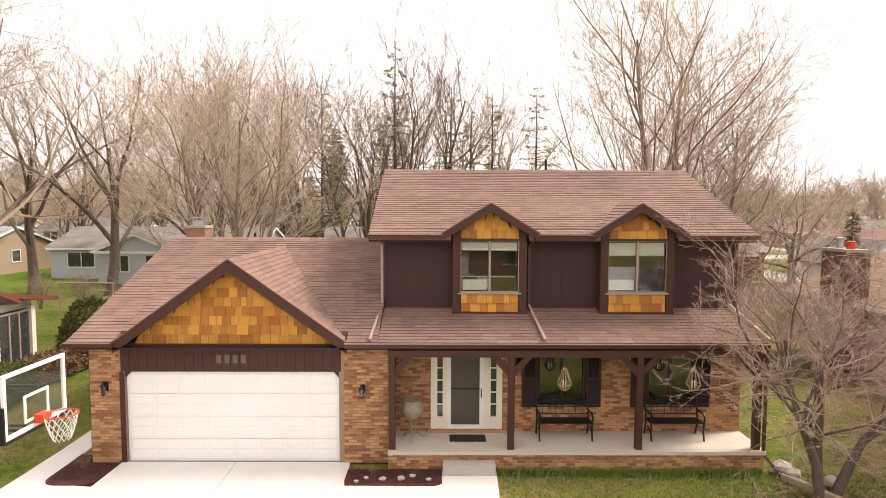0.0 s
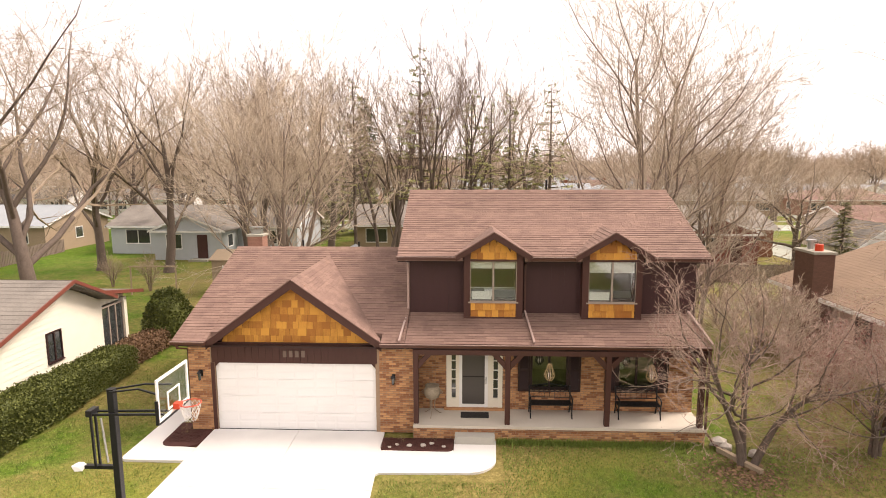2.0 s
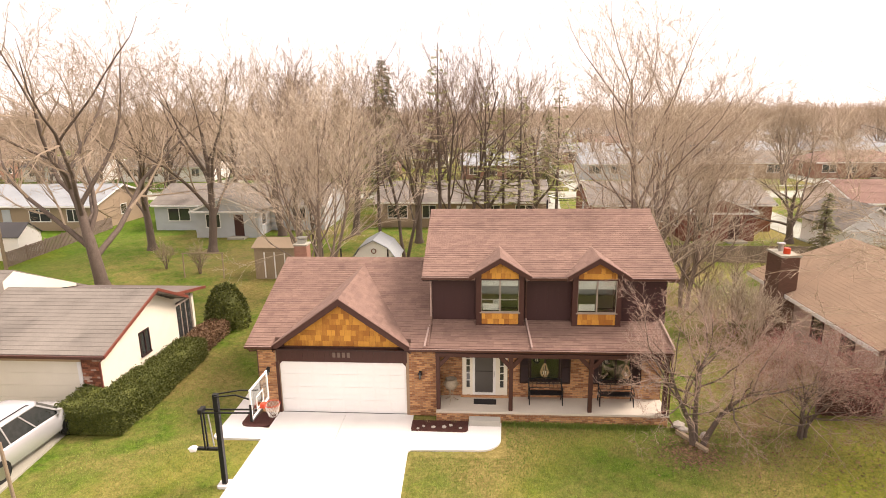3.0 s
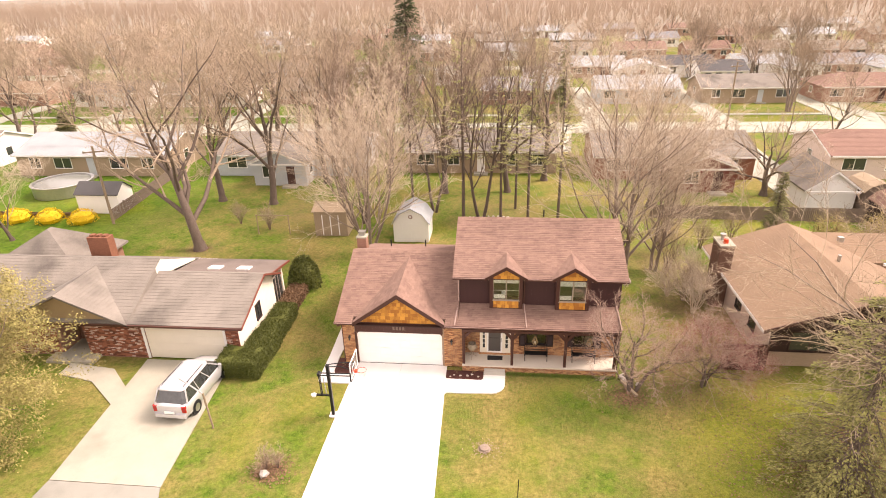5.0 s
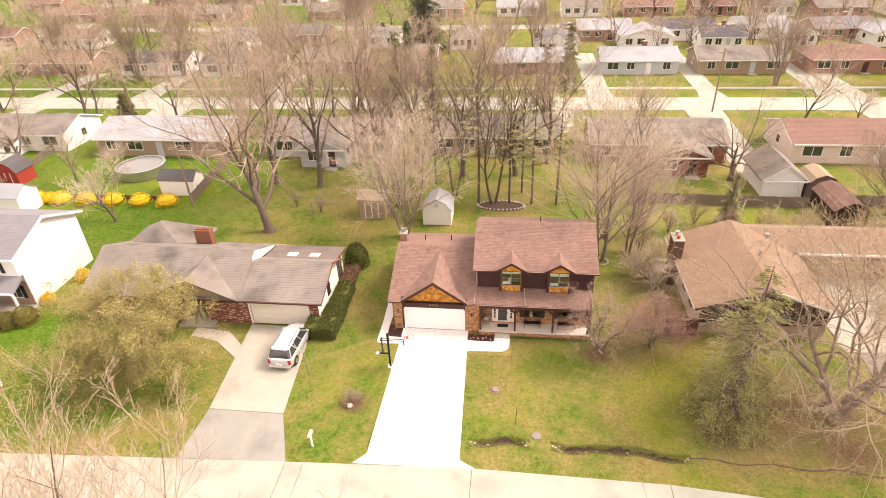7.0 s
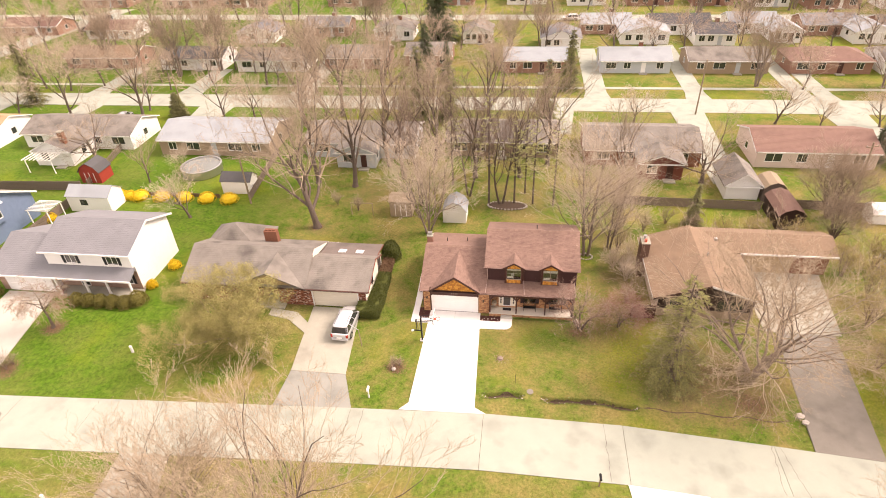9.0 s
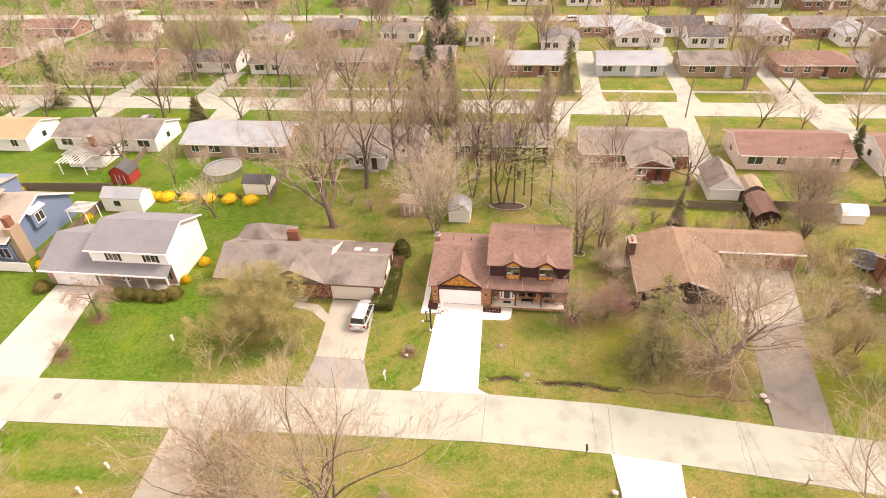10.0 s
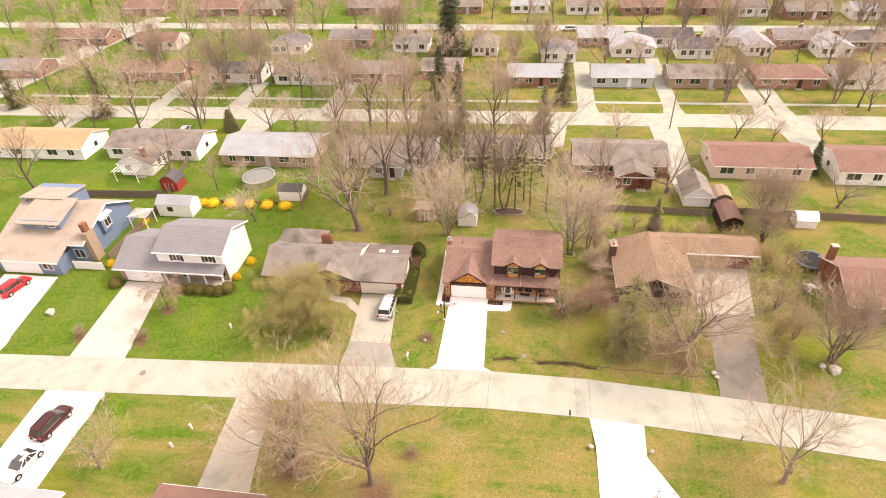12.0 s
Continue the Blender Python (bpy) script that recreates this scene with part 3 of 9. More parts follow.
def window_part(parent, x0, x1, z0, z1, y, axis="y", out=-1, sashes=2, casing="white_paint", pane="dark_glass", w=0.06, mullions=0, sill=True):
    """A window in a wall that faces along the axis: a proud frame with sash bars, and its panes as parts."""
    def b(u0, u1, w0, w1, d0, d1, g):
        lo, hi = sorted((y + out * d0, y + out * d1))
        if axis == "y":
            g.box(u0, lo, w0, u1, hi, w1)
        else:
            g.box(lo, u0, w0, hi, u1, w1)
    lights = []
    for i in range(sashes):
        a, c = x0 + (x1 - x0) * i / sashes + (w / 2 if i else 0), x0 + (x1 - x0) * (i + 1) / sashes - (w / 2 if i < sashes - 1 else 0)
        for k in range(mullions + 1):
            za, zb = z0 + (z1 - z0) * k / (mullions + 1), z0 + (z1 - z0) * (k + 1) / (mullions + 1)
            lights.append((a, c, za + (0.012 if k else 0), zb - (0.012 if k < mullions else 0)))
    lo, hi = sorted((y - out * 0.02, y + out * 0.04))
    f = wall_cells(Geo(), x0 - w, x1 + w, z0 - w, z1 + w, lo, hi, lights, "x" if axis == "y" else "y").done("window", casing, parent)
    if sill:
        g = Geo()
        b(x0 - w - 0.02, x1 + w + 0.02, z0 - w - 0.02, z0 - w + 0.02, 0.042, 0.075, g)
        g.done("window_sill", casing, f)
    for i in range(sashes):
        g = Geo()
        a, c = x0 + (x1 - x0) * i / sashes, x0 + (x1 - x0) * (i + 1) / sashes
        b(a + (w / 2 if i else 0), c - (w / 2 if i < sashes - 1 else 0), z0, z1, -0.012, 0.006, g)
        p = g.done("pane", pane, f)
        if pane == "pane":
            p.visible_shadow = False
    return f


def arc(cx, cy, r, a0, a1, n=8):
    return [(cx + r * math.cos(radians(a0 + (a1 - a0) * i / n)), cy + r * math.sin(radians(a0 + (a1 - a0) * i / n))) for i in range(n + 1)]


def rock(g, x, y, z, r, rnd, flat=0.6):
    ico = bmesh.new()
    bmesh.ops.create_icosphere(ico, subdivisions=1, radius=1)
    k = [Vector((v.co.x, v.co.y, v.co.z * flat)) * r * rnd.uniform(0.75, 1.2) + Vector((x, y, z)) for v in ico.verts]
    g.add(k, [[v.index for v in f.verts] for f in ico.faces])
    ico.free()

# ---- ground, street, drives ----
def street_edge(x):
    """The street's edge nearest the house: it bends gently at the drive."""
    k = 4.0
    soft = lambda t: k * math.log1p(math.exp(max(-40, min(40, t / k))))
    return -12.55 - 0.055 * soft(13 - x) - 0.082 * soft(x - 13)


STREET = 5.5


def ditch_line(x):
    """The middle of the roadside ditch, wandering a little."""
    return street_edge(x) + 2.15 + 0.13 * math.sin(x * 0.9) + 0.07 * math.sin(x * 2.3 + 1)


def ditch_depth(x, y):
    d1 = y - ditch_line(x)
    d2 = y - (street_edge(x) - STREET - 3.2)
    dug = 0.0
    for a, b in ((6.4, 9.5), (11.6, 19.3)):
        e = min(x - a, b - x)
        dug = max(dug, max(0.0, min(1.0, 0.5 + e / 0.5)))
    deep = 0.1 + 0.2 * max(0.0, min(1.0, (-14.0 - x) / 8.0))
    return -deep * math.exp(-(d1 / 0.9) ** 2) - 0.34 * dug * math.exp(-(d1 / 0.24) ** 4) - 0.3 * math.exp(-(d2 / 1.0) ** 2)


def ground_z(x, y):
    n = noise.noise((x * 0.12, y * 0.12, 0)) * 0.025 + noise.noise((x * 0.5, y * 0.5, 4)) * 0.01
    return -0.055 + n + ditch_depth(x, y)


def steps(a, b, s):
    n = max(1, round((b - a) / s))
    return [a + (b - a) * i / n for i in range(n)]


gx = [-2600, -1200, -600, -300, -160] + steps(-100, 6, 2.0) + steps(6, 20, 0.25) + steps(20, 100, 2.0) + [100, 160, 300, 600, 1200, 2600]
gy = [-2600, -1200, -500, -200, -100, -60] + steps(-40, -25, 1.5) + steps(-25, -20, 0.6) + steps(-20, -17.5, 1.25) + steps(-17.5, -13, 0.3) + steps(-13, -9, 0.1) + steps(-9, 60, 2.5) + [60, 90, 130, 200, 350, 700, 1300, 2600]
gv = [(x, y, ground_z(x, y)) for y in gy for x in gx]
gf = [(j * len(gx) + i, j * len(gx) + i + 1, (j + 1) * len(gx) + i + 1, (j + 1) * len(gx) + i) for j in range(len(gy) - 1) for i in range(len(gx) - 1)]
tagged(pmesh("ground", mesh("ground", gv, gf, M["lawn"], True)), "patchy spring lawn, green with straw-coloured and mossy areas", "lawn", kind="structure")


def slab(name, ring, z1, material, parent=None, z0=-0.3, c=0.0):
    return Geo().prism(ring, z0, z1).done(name, material, parent)


# the street, cast in slabs with open joints
road = tagged(new("road"), "pale worn concrete residential street with joints and cracks", "street", kind="structure")
xs = [-330 + 11.6 * i for i in range(58)]
for a, b in zip(xs, xs[1:]):
    a, b = a + 0.015, b - 0.015
    slab("slab", [(a, street_edge(a) - STREET), (b, street_edge(b) - STREET), (b, street_edge(b)), (a, street_edge(a))], 0.0, "road_concrete", road)
bx = [-330 + 22 * i for i in range(31)]
tagged(slab("road_bed", [(x, street_edge(x) - STREET + 0.3) for x in bx] + [(x, street_edge(x) - 0.3) for x in reversed(bx)], -0.02, "soil", road), "dark joint filling between slabs")

# cracks sealed with tar across the street
rnd = random.Random(5)
for cx, lean in ((16.5, 0.1), (30.5, 0.5), (29.2, -0.2), (-4.0, 0.1), (-36.0, -0.1)):
    g = Geo()
    n = 14
    pts = []
    for i in range(n + 1):
        y = street_edge(cx) - STREET * i / n
        pts.append((cx + lean * (i / n - 0.5) * 2 + rnd.uniform(-0.07, 0.07), y))
    for p, q in zip(pts, pts[1:]):
        w = rnd.uniform(0.012, 0.03)
        g.add([(p[0] - w, p[1], 0.004), (p[0] + w, p[1], 0.004), (q[0] + w, q[1], 0.004), (q[0] - w, q[1], 0.004)], [(3, 2, 1, 0)])
    g.done("crack", "asphalt", road, "dark irregular crack")

# the house's own drive: new white concrete in eight panels, with a curved walk to the step and a side walk
drive = tagged(new("driveway"), "very white new concrete driveway in scored panels", "driveway", kind="structure")
ys = [-0.02, -3.25, -6.4, -9.55, -12.45]
def drive_x(y):
    return (-0.12 + 0.14 * (y / 12.5), 5.12 + 0.46 * (-y / 12.5))
for y1, y0 in zip(ys, ys[1:]):
    (l0, r0), (l1, r1) = drive_x(y0), drive_x(y1)
    m0, m1 = (l0 + r0) / 2, (l1 + r1) / 2
    j = 0.008
    slab("panel", [(l0, y0 + j), (m0 - j, y0 + j), (m1 - j, y1 - j), (l1, y1 - j)], 0.01, "white_concrete", drive)
    slab("panel", [(m0 + j, y0 + j), (r0, y0 + j), (r1, y1 - j), (m1 + j, y1 - j)], 0.01, "white_concrete", drive)
l0, r0 = drive_x(-12.45)
slab("apron", [(l0 - 0.75, street_edge(l0) + 0.01), (r0 + 1.0, street_edge(r0) + 0.01), (r0, -12.46), (l0, -12.46)], 0.008, "white_concrete", drive)
slab("drive_bed", [(l0, -12.45), (r0, -12.45), (5.1, -0.02), (-0.1, -0.02)], -0.012, "old_concrete", drive)

rnd = random.Random(77)
for cx, cy, r in ((0.9, -2.35, 0.16), (2.25, -2.2, 0.14), (1.55, -4.3, 0.12)):
    ring = [(cx + r * rnd.uniform(0.6, 1.2) * 1.5 * math.cos(k * 0.45), cy + r * rnd.uniform(0.6, 1.1) * math.sin(k * 0.45)) for k in range(14)]
    Geo().add([(x, y, 0.0135) for x, y in ring], [tuple(range(14))]).done("stain", "oil_stain", drive, "faint grey oil stain")

walk_ring = [(5.125, -1.2), (5.1, -2.62)] + [(5.3, -2.4)] + [(7.55, -2.32)] + arc(7.62, -1.52, 0.8, -90, -8, 8) + [(8.46, -0.5), (7.24, -0.5), (7.24, -1.22)] + arc(7.04, -1.02, 0.2, 0, -90, 4)[1:]
tagged(slab("front_walk", walk_ring, 0.012, "white_concrete"), "white concrete front walk with a rounded outer edge", "walkway", kind="structure")
side_ring = [(-0.14, -1.98), (-0.14, -1.25)] + arc(-1.0, -0.85, 0.28, -90, -180, 5) + [(-1.32, 0.2), (-1.22, 10.5), (-2.3, 10.5), (-1.95, 0.5)] + arc(-1.75, -1.78, 0.2, 180, 270, 4)
tagged(slab("side_walk", side_ring, 0.012, "white_concrete"), "white concrete walk along the garage's side wall", "walkway", kind="structure")

# planting beds of dark bark mulch
bed = tagged(slab("mulch_bed", [(5.14, -0.46), (5.14, -1.0)] + arc(5.32, -1.02, 0.18, 180, 270, 4) + arc(7.04, -1.02, 0.19, -90, 0, 4) + [(7.23, -0.46)], 0.03, "mulch"), "bed of dark red-brown bark mulch before the brick pier", "planting bed", kind="structure")
bed2 = tagged(slab("mulch_bed", [(-0.16, -0.12), (-0.16, -0.9)] + arc(-0.45, -0.9, 0.3, 0, -90, 4) + arc(-0.95, -0.88, 0.32, -90, -180, 4) + [(-1.28, 0.3), (-0.86, 0.3), (-0.86, -0.12)], 0.03, "mulch"), "rounded bed of dark red-brown bark mulch at the garage corner", "planting bed", kind="structure")
rnd = random.Random(8)
g = Geo()
for k in range(1500):
    if k % 3:
        x, y = rnd.uniform(5.2, 7.2), rnd.uniform(-1.15, -0.48)
    else:
        x, y = rnd.uniform(-1.2, -0.2), rnd.uniform(-1.0, -0.15)
    a, s = rnd.uniform(0, 6.3), rnd.uniform(0.015, 0.04)
    c, d = math.cos(a) * s, math.sin(a) * s
    z = 0.032 + rnd.uniform(0, 0.02)
    g.add([(x - c, y - d, z), (x + d * 0.3, y - c * 0.3, z + 0.012), (x + c, y + d, z), (x - d * 0.3, y + c * 0.3, z + 0.004)], [(0, 1, 2, 3)])
tagged(g.done("bark_chips", "mulch"), "loose dark bark chips on the beds", "mulch", kind="stuff")
for x, y, r in ((5.6, -0.9, 0.07), (5.95, -0.95, 0.09), (6.35, -0.92, 0.1), (6.6, -0.8, 0.08), (6.95, -0.98, 0.07), (5.4, -1.05, 0.06)):
    g = Geo()
    rock(g, x, y, 0.04, r, rnd)
    tagged(g.done("garden_stone", "stone"), "pale rounded stone lying on the mulch", "stone", "stones on the mulch bed")

# the neighbours' drives
def drive_thing(name, ring, material, label, z=0.0):
    return tagged(slab(name, ring, z, material), label, "driveway", kind="structure")


drive_thing("driveway_west", [(-12.1, -9.75), (-6.75, -9.75), (-7.65, -0.55), (-12.85, -0.55)], "old_concrete", "weathered pale concrete drive with oil stains", 0.008)
drive_thing("driveway_west_apron", [(-12.3, street_edge(-12) + 0.01), (-5.2, street_edge(-5.5) + 0.01), (-6.75, -9.78), (-12.1, -9.78)], "old_asphalt", "worn grey asphalt apron of a drive", 0.0)
drive_thing("path_west", [(-12.15, -4.9), (-12.0, -3.7), (-14.3, -1.6), (-17.3, -1.2), (-17.3, -2.3), (-14.9, -2.8)], "old_concrete", "narrow concrete path to the neighbour's entry", 0.004)
drive_thing("driveway_far_west", [(-48.2, street_edge(-48) + 0.01), (-40.6, street_edge(-41) + 0.01), (-43.4, -0.9), (-49.3, -0.9)], "pale_concrete", "pale concrete drive sloping to the white house", 0.006)
drive_thing("driveway_blue_house", [(-66.0, street_edge(-66) + 0.01), (-58.5, street_edge(-58) + 0.01), (-61.0, -0.9), (-70.3, -0.9)], "white_concrete", "white concrete drive before the blue house", 0.006)
drive_thing("driveway_east_pad", [(33.0, -0.35), (40.0, -0.35), (41.5, 9.45), (33.0, 9.45)], "old_concrete", "pale concrete parking pad before a garage", 0.006)
drive_thing("driveway_east", [(32.6, street_edge(32.6) + 0.01), (37.6, street_edge(37.5) + 0.01), (39.4, -0.37), (34.0, -0.37)], "asphalt", "cracked dark asphalt drive", 0.0)
se = lambda x: street_edge(x) - STREET
drive_thing("driveway_south_west", [(-46.4, -40), (-39.2, -40), (-39.8, se(-39.8) - 0.01), (-47.4, se(-47.4) - 0.01)], "white_concrete", "white concrete drive across the street", 0.004)
drive_thing("driveway_south", [(-22.0, -38), (-15.6, -38), (-18.9, se(-19) - 0.01), (-23.2, se(-23) - 0.01)], "old_concrete", "weathered concrete drive across the street", 0.004)
drive_thing("driveway_south_east", [(18.2, -44), (27.5, -44), (26.2, -27.5), (23.4, -22.9), (23.6, se(23.6) - 0.01), (17.8, se(17.8) - 0.01), (18.3, -22)], "white_concrete", "white concrete drive widening across the street", 0.004)

# dug ditches with bare soil banks and stones
for a, b in ((6.4, 9.5), (11.6, 19.3)):
    g = Geo()
    n = int((b - a) / 0.22)
    prof = [-0.32, -0.26, -0.18, -0.06, 0.06, 0.18, 0.25, 0.3]
    rn = random.Random(int(a * 10))
    vs, fs = [], []
    for i in range(n + 1):
        x = a + (b - a) * i / n
        taper = min(1.0, 0.25 + min(i, n - i) / 5)
        wide = taper * (0.8 + 0.45 * noise.noise((x * 1.3, a, 0)) + rn.uniform(-0.15, 0.15))
        for k, d in enumerate(prof):
            y = ditch_line(x) + d * wide + rn.uniform(-0.025, 0.025)
            vs.append((x, y, ground_z(x, y) + (0.004 if k in (0, 7) else 0.018) + rn.uniform(0, 0.02)))
    w = len(prof)
    fs = [(i * w + k, (i + 1) * w + k, (i + 1) * w + k + 1, i * w + k + 1) for i in range(n) for k in range(w - 1)]
    ditch = tagged(pmesh("ditch_soil", mesh("ditch_soil", vs, fs, M["soil"])), "freshly dug roadside ditch with bare dark soil banks", "ditch", kind="structure")
    g = Geo()
    for i in range(int((b - a) * 4)):
        x = rn.choice((rn.uniform(a, b), a + rn.uniform(-0.3, 0.3), b + rn.uniform(-0.3, 0.3)))
        y = ditch_line(x) + rn.gauss(0, 0.17)
        rock(g, x, y, ground_z(x, y) + 0.03, rn.uniform(0.02, 0.08), rn)
    tagged(g.done("ditch_rubble", "stone"), "scattered pale rubble along a ditch", "rubble", kind="stuff")

# road behind the gardens and the one beyond it
tagged(slab("road_north", [(-300, 56.2), (300, 56.2), (300, 62.8), (-300, 62.8)], 0.0, "road_concrete"), "pale concrete street behind the gardens", "street", kind="structure")
tagged(slab("road_far_north", [(-300, 133), (300, 112), (300, 118), (-300, 139)], 0.0, "road_concrete"), "distant pale concrete street", "street", kind="structure")
tagged(slab("road_north_west", [(-137, 62.8), (-128, 62.8), (-120, 140), (-128, 140)], -0.002, "road_concrete"), "pale side street running north", "street", kind="structure")
tagged(slab("pavement_north", [(-120, 67.8), (300, 67.8), (300, 69.0), (-120, 69.0)], 0.0, "road_concrete"), "concrete pavement along the street behind the gardens", "pavement", kind="structure")
for i, (x, w, y1) in enumerate(((-83, 4, 80), (-62.5, 4.5, 79), (-38.5, 4.5, 88), (20.3, 4.0, 95), (38.8, 3.6, 98), (57.5, 3.4, 95), (61.5, 3.2, 90), (90, 4, 90))):
    drive_thing("driveway_north", [(x - 0.5, 62.81), (x + w + 0.5, 62.81), (x + w, 66), (x + w, y1), (x, y1), (x, 66)], "road_concrete", "pale concrete drive running to a garage", 0.006)
for x, w, y0 in ((-54, 6, 47), (60, 6, 45), (35, 4.5, 30), (12, 5, 46), (-80, 4, 45), (-100, 4, 45)):
    drive_thing("driveway_garden_row", [(x + 0.4, y0), (x + w - 0.4, y0), (x + w + 0.6, 56.19), (x - 0.6, 56.19)], "road_concrete", "pale concrete drive at a back-street house", 0.006)

# ---- the main house ----
house = thing("house", "two-storey brick and dark brown house with cedar-shingled gables", "house")
rnd = random.Random(11)

# foundation slab and garage floor, plain backing walls (mortar colour) with real openings
GARAGE_L, PIER_R, WALL_Y, UP_Y, HOUSE_R = -0.8, 6.03, 0.75, 1.4, 14.55
door_holes = [(6.97, 8.71, 0.5, 2.46), (9.58, 10.72, 1.14, 2.46), (12.24, 13.38, 1.14, 2.46)]
g = Geo()
wall_cells(g, GARAGE_L, PIER_R, 0.0, 2.72, -0.06, 0.14, [(0.0, 4.88, -0.01, 2.73)])
wall_cells(g, PIER_R, HOUSE_R, 0.0, 2.72, WALL_Y + 0.02, WALL_Y + 0.22, door_holes)
g.box(PIER_R - 0.2, 0.14, 0.0, PIER_R, WALL_Y + 0.22, 2.72)
g.box(GARAGE_L, 0.14, 0.0, GARAGE_L + 0.2, 10.0, 2.72)
g.box(HOUSE_R - 0.2, WALL_Y + 0.22, 0.0, HOUSE_R, 9.3, 2.72)
g.box(GARAGE_L, 9.8, 0.0, 5.8, 10.0, 2.72)
g.box(5.8, 9.1, 0.0, HOUSE_R, 9.3, 2.72)
g.box(PIER_R, -0.42, -0.1, HOUSE_R - 0.05, -0.24, 0.35)
g.box(HOUSE_R - 0.23, -0.24, -0.1, HOUSE_R - 0.05, WALL_Y + 0.1, 0.35)
brick_wall = g.done("wall", "mortar", house, "tan mortar bed of the brickwork")

# bricks: running bond, a little proud of the mortar; pieces near the garage door are single parts
BW, BH, JT = 0.2, 0.0685, 0.011
full_brick = None


def brick_mesh(w, h, d):
    q = Geo()
    c = 0.004
    w, h = w / 2, h / 2
    vs = [(-w, 0.01, -h), (w, 0.01, -h), (w, 0.01, h), (-w, 0.01, h), (-w + c, -d, -h + c), (w - c, -d, -h + c), (w - c, -d, h - c), (-w + c, -d, h - c)]
    fs = [(4, 5, 6, 7), (0, 1, 5, 4), (1, 2, 6, 5), (2, 3, 7, 6), (3, 0, 4, 7)]
    return vs, fs


bricks_single = []
bricks_rest = Geo()


def brick_field(x0, x1, z0, z1, y, holes=(), single=False):
    row = 0
    z = z0
    while z + BH * 0.5 < z1:
        h = min(BH, z1 - z) - JT
        x = x0 - (BW / 2 if row % 2 else 0)
        while x < x1 - 0.02:
            a, b = max(x, x0), min(x + BW, x1)
            for hx0, hx1, hz0, hz1 in holes:
                if hz0 < z + BH / 2 < hz1:
                    if a < hx0 < b:
                        b = hx0 if hx0 - a > 0 else b
                    if a < hx1 < b:
                        a = hx1
                    if hx0 <= a and b <= hx1:
                        a = b
            if b - a > 0.03:
                w = b - a - JT
                if single and abs(w - (BW - JT)) < 1e-6 and len(bricks_single) < 290:
                    bricks_single.append(((a + b) / 2, y, z + BH / 2))
                else:
                    vs, fs = brick_mesh(w, h, 0.008 + rnd.uniform(0, 0.004))
                    bricks_rest.add([((a + b) / 2 + v[0], y + v[1], z + BH / 2 + v[2]) for v in vs], fs)
            x += BW
        z += BH
        row += 1


brick_field(4.99, PIER_R, 0.0, 2.7, -0.06, single=True)
brick_field(GARAGE_L, -0.12, 0.0, 2.7, -0.06, single=True)
brick_field(PIER_R, HOUSE_R, 0.43, 2.7, WALL_Y + 0.02, [(a - 0.06 if i else a, b + 0.06 if i else b, c - (0.07 if i else 0), d) for i, (a, b, c, d) in enumerate(door_holes)])
brick_field(PIER_R, HOUSE_R - 0.05, -0.05, 0.345, -0.42)

# porch slab, step, soffits
Geo().prism([(PIER_R, -0.46), (HOUSE_R - 0.02, -0.46), (HOUSE_R, -0.43), (HOUSE_R, WALL_Y + 0.02), (PIER_R, WALL_Y + 0.02)], 0.35, 0.43).done("porch_slab", "porch_concrete", house, "smooth pale concrete porch floor")
g = Geo()
g.prism([(7.26, -0.76), (8.42, -0.76), (8.42, -0.425), (7.26, -0.425)], -0.05, 0.225)
g.done("step", "pale_concrete", house, "white cast concrete step")
Geo().box(PIER_R, -0.32, 2.68, HOUSE_R + 0.02, WALL_Y + 0.02, 2.72).done("soffit", "dark_wood", house, "dark brown porch ceiling")
Geo().box(GARAGE_L - 0.3, -0.3, 2.7, PIER_R, 0.0, 2.74).done("soffit", "dark_wood", house)

# header over the garage door: upright boards, trim, clipped upper corners
hd = Geo()
hd.box(-0.13, -0.05, 2.13, 4.99, 0.06, 2.66)
header = hd.done("header", "brown_wood", house, "dark brown panel over the garage door")
for i in range(24):
    x = -0.1 + i * 0.21
    Geo().box(x + 0.01, -0.062, 2.14, x + 0.2, -0.05, 2.66).done("board", "brown_wood", header)
tr = Geo()
tr.box(-0.13, -0.09, 2.66, 5.0, 0.06, 2.78)
tr.box(-0.12, -0.07, 0.0, -0.005, 0.1, 2.135)
tr.box(4.885, -0.045, 0.0, 4.985, 0.1, 2.135)
for sx, x in ((1, -0.005), (-1, 4.885)):
    tr.extrude([(x, 2.14), (x, 1.98), (x + sx * 0.14, 2.14)], "y", -0.04, 0.05)
tr.done("door_trim", "brown_wood", house, "dark brown trim round the garage door")
for i in range(4):
    x = 2.1 + i * 0.185
    Geo().box(x, -0.075, 2.33, x + 0.11, -0.06, 2.53).done("number_bar", "plate_tan", house, "plain tan number plate")

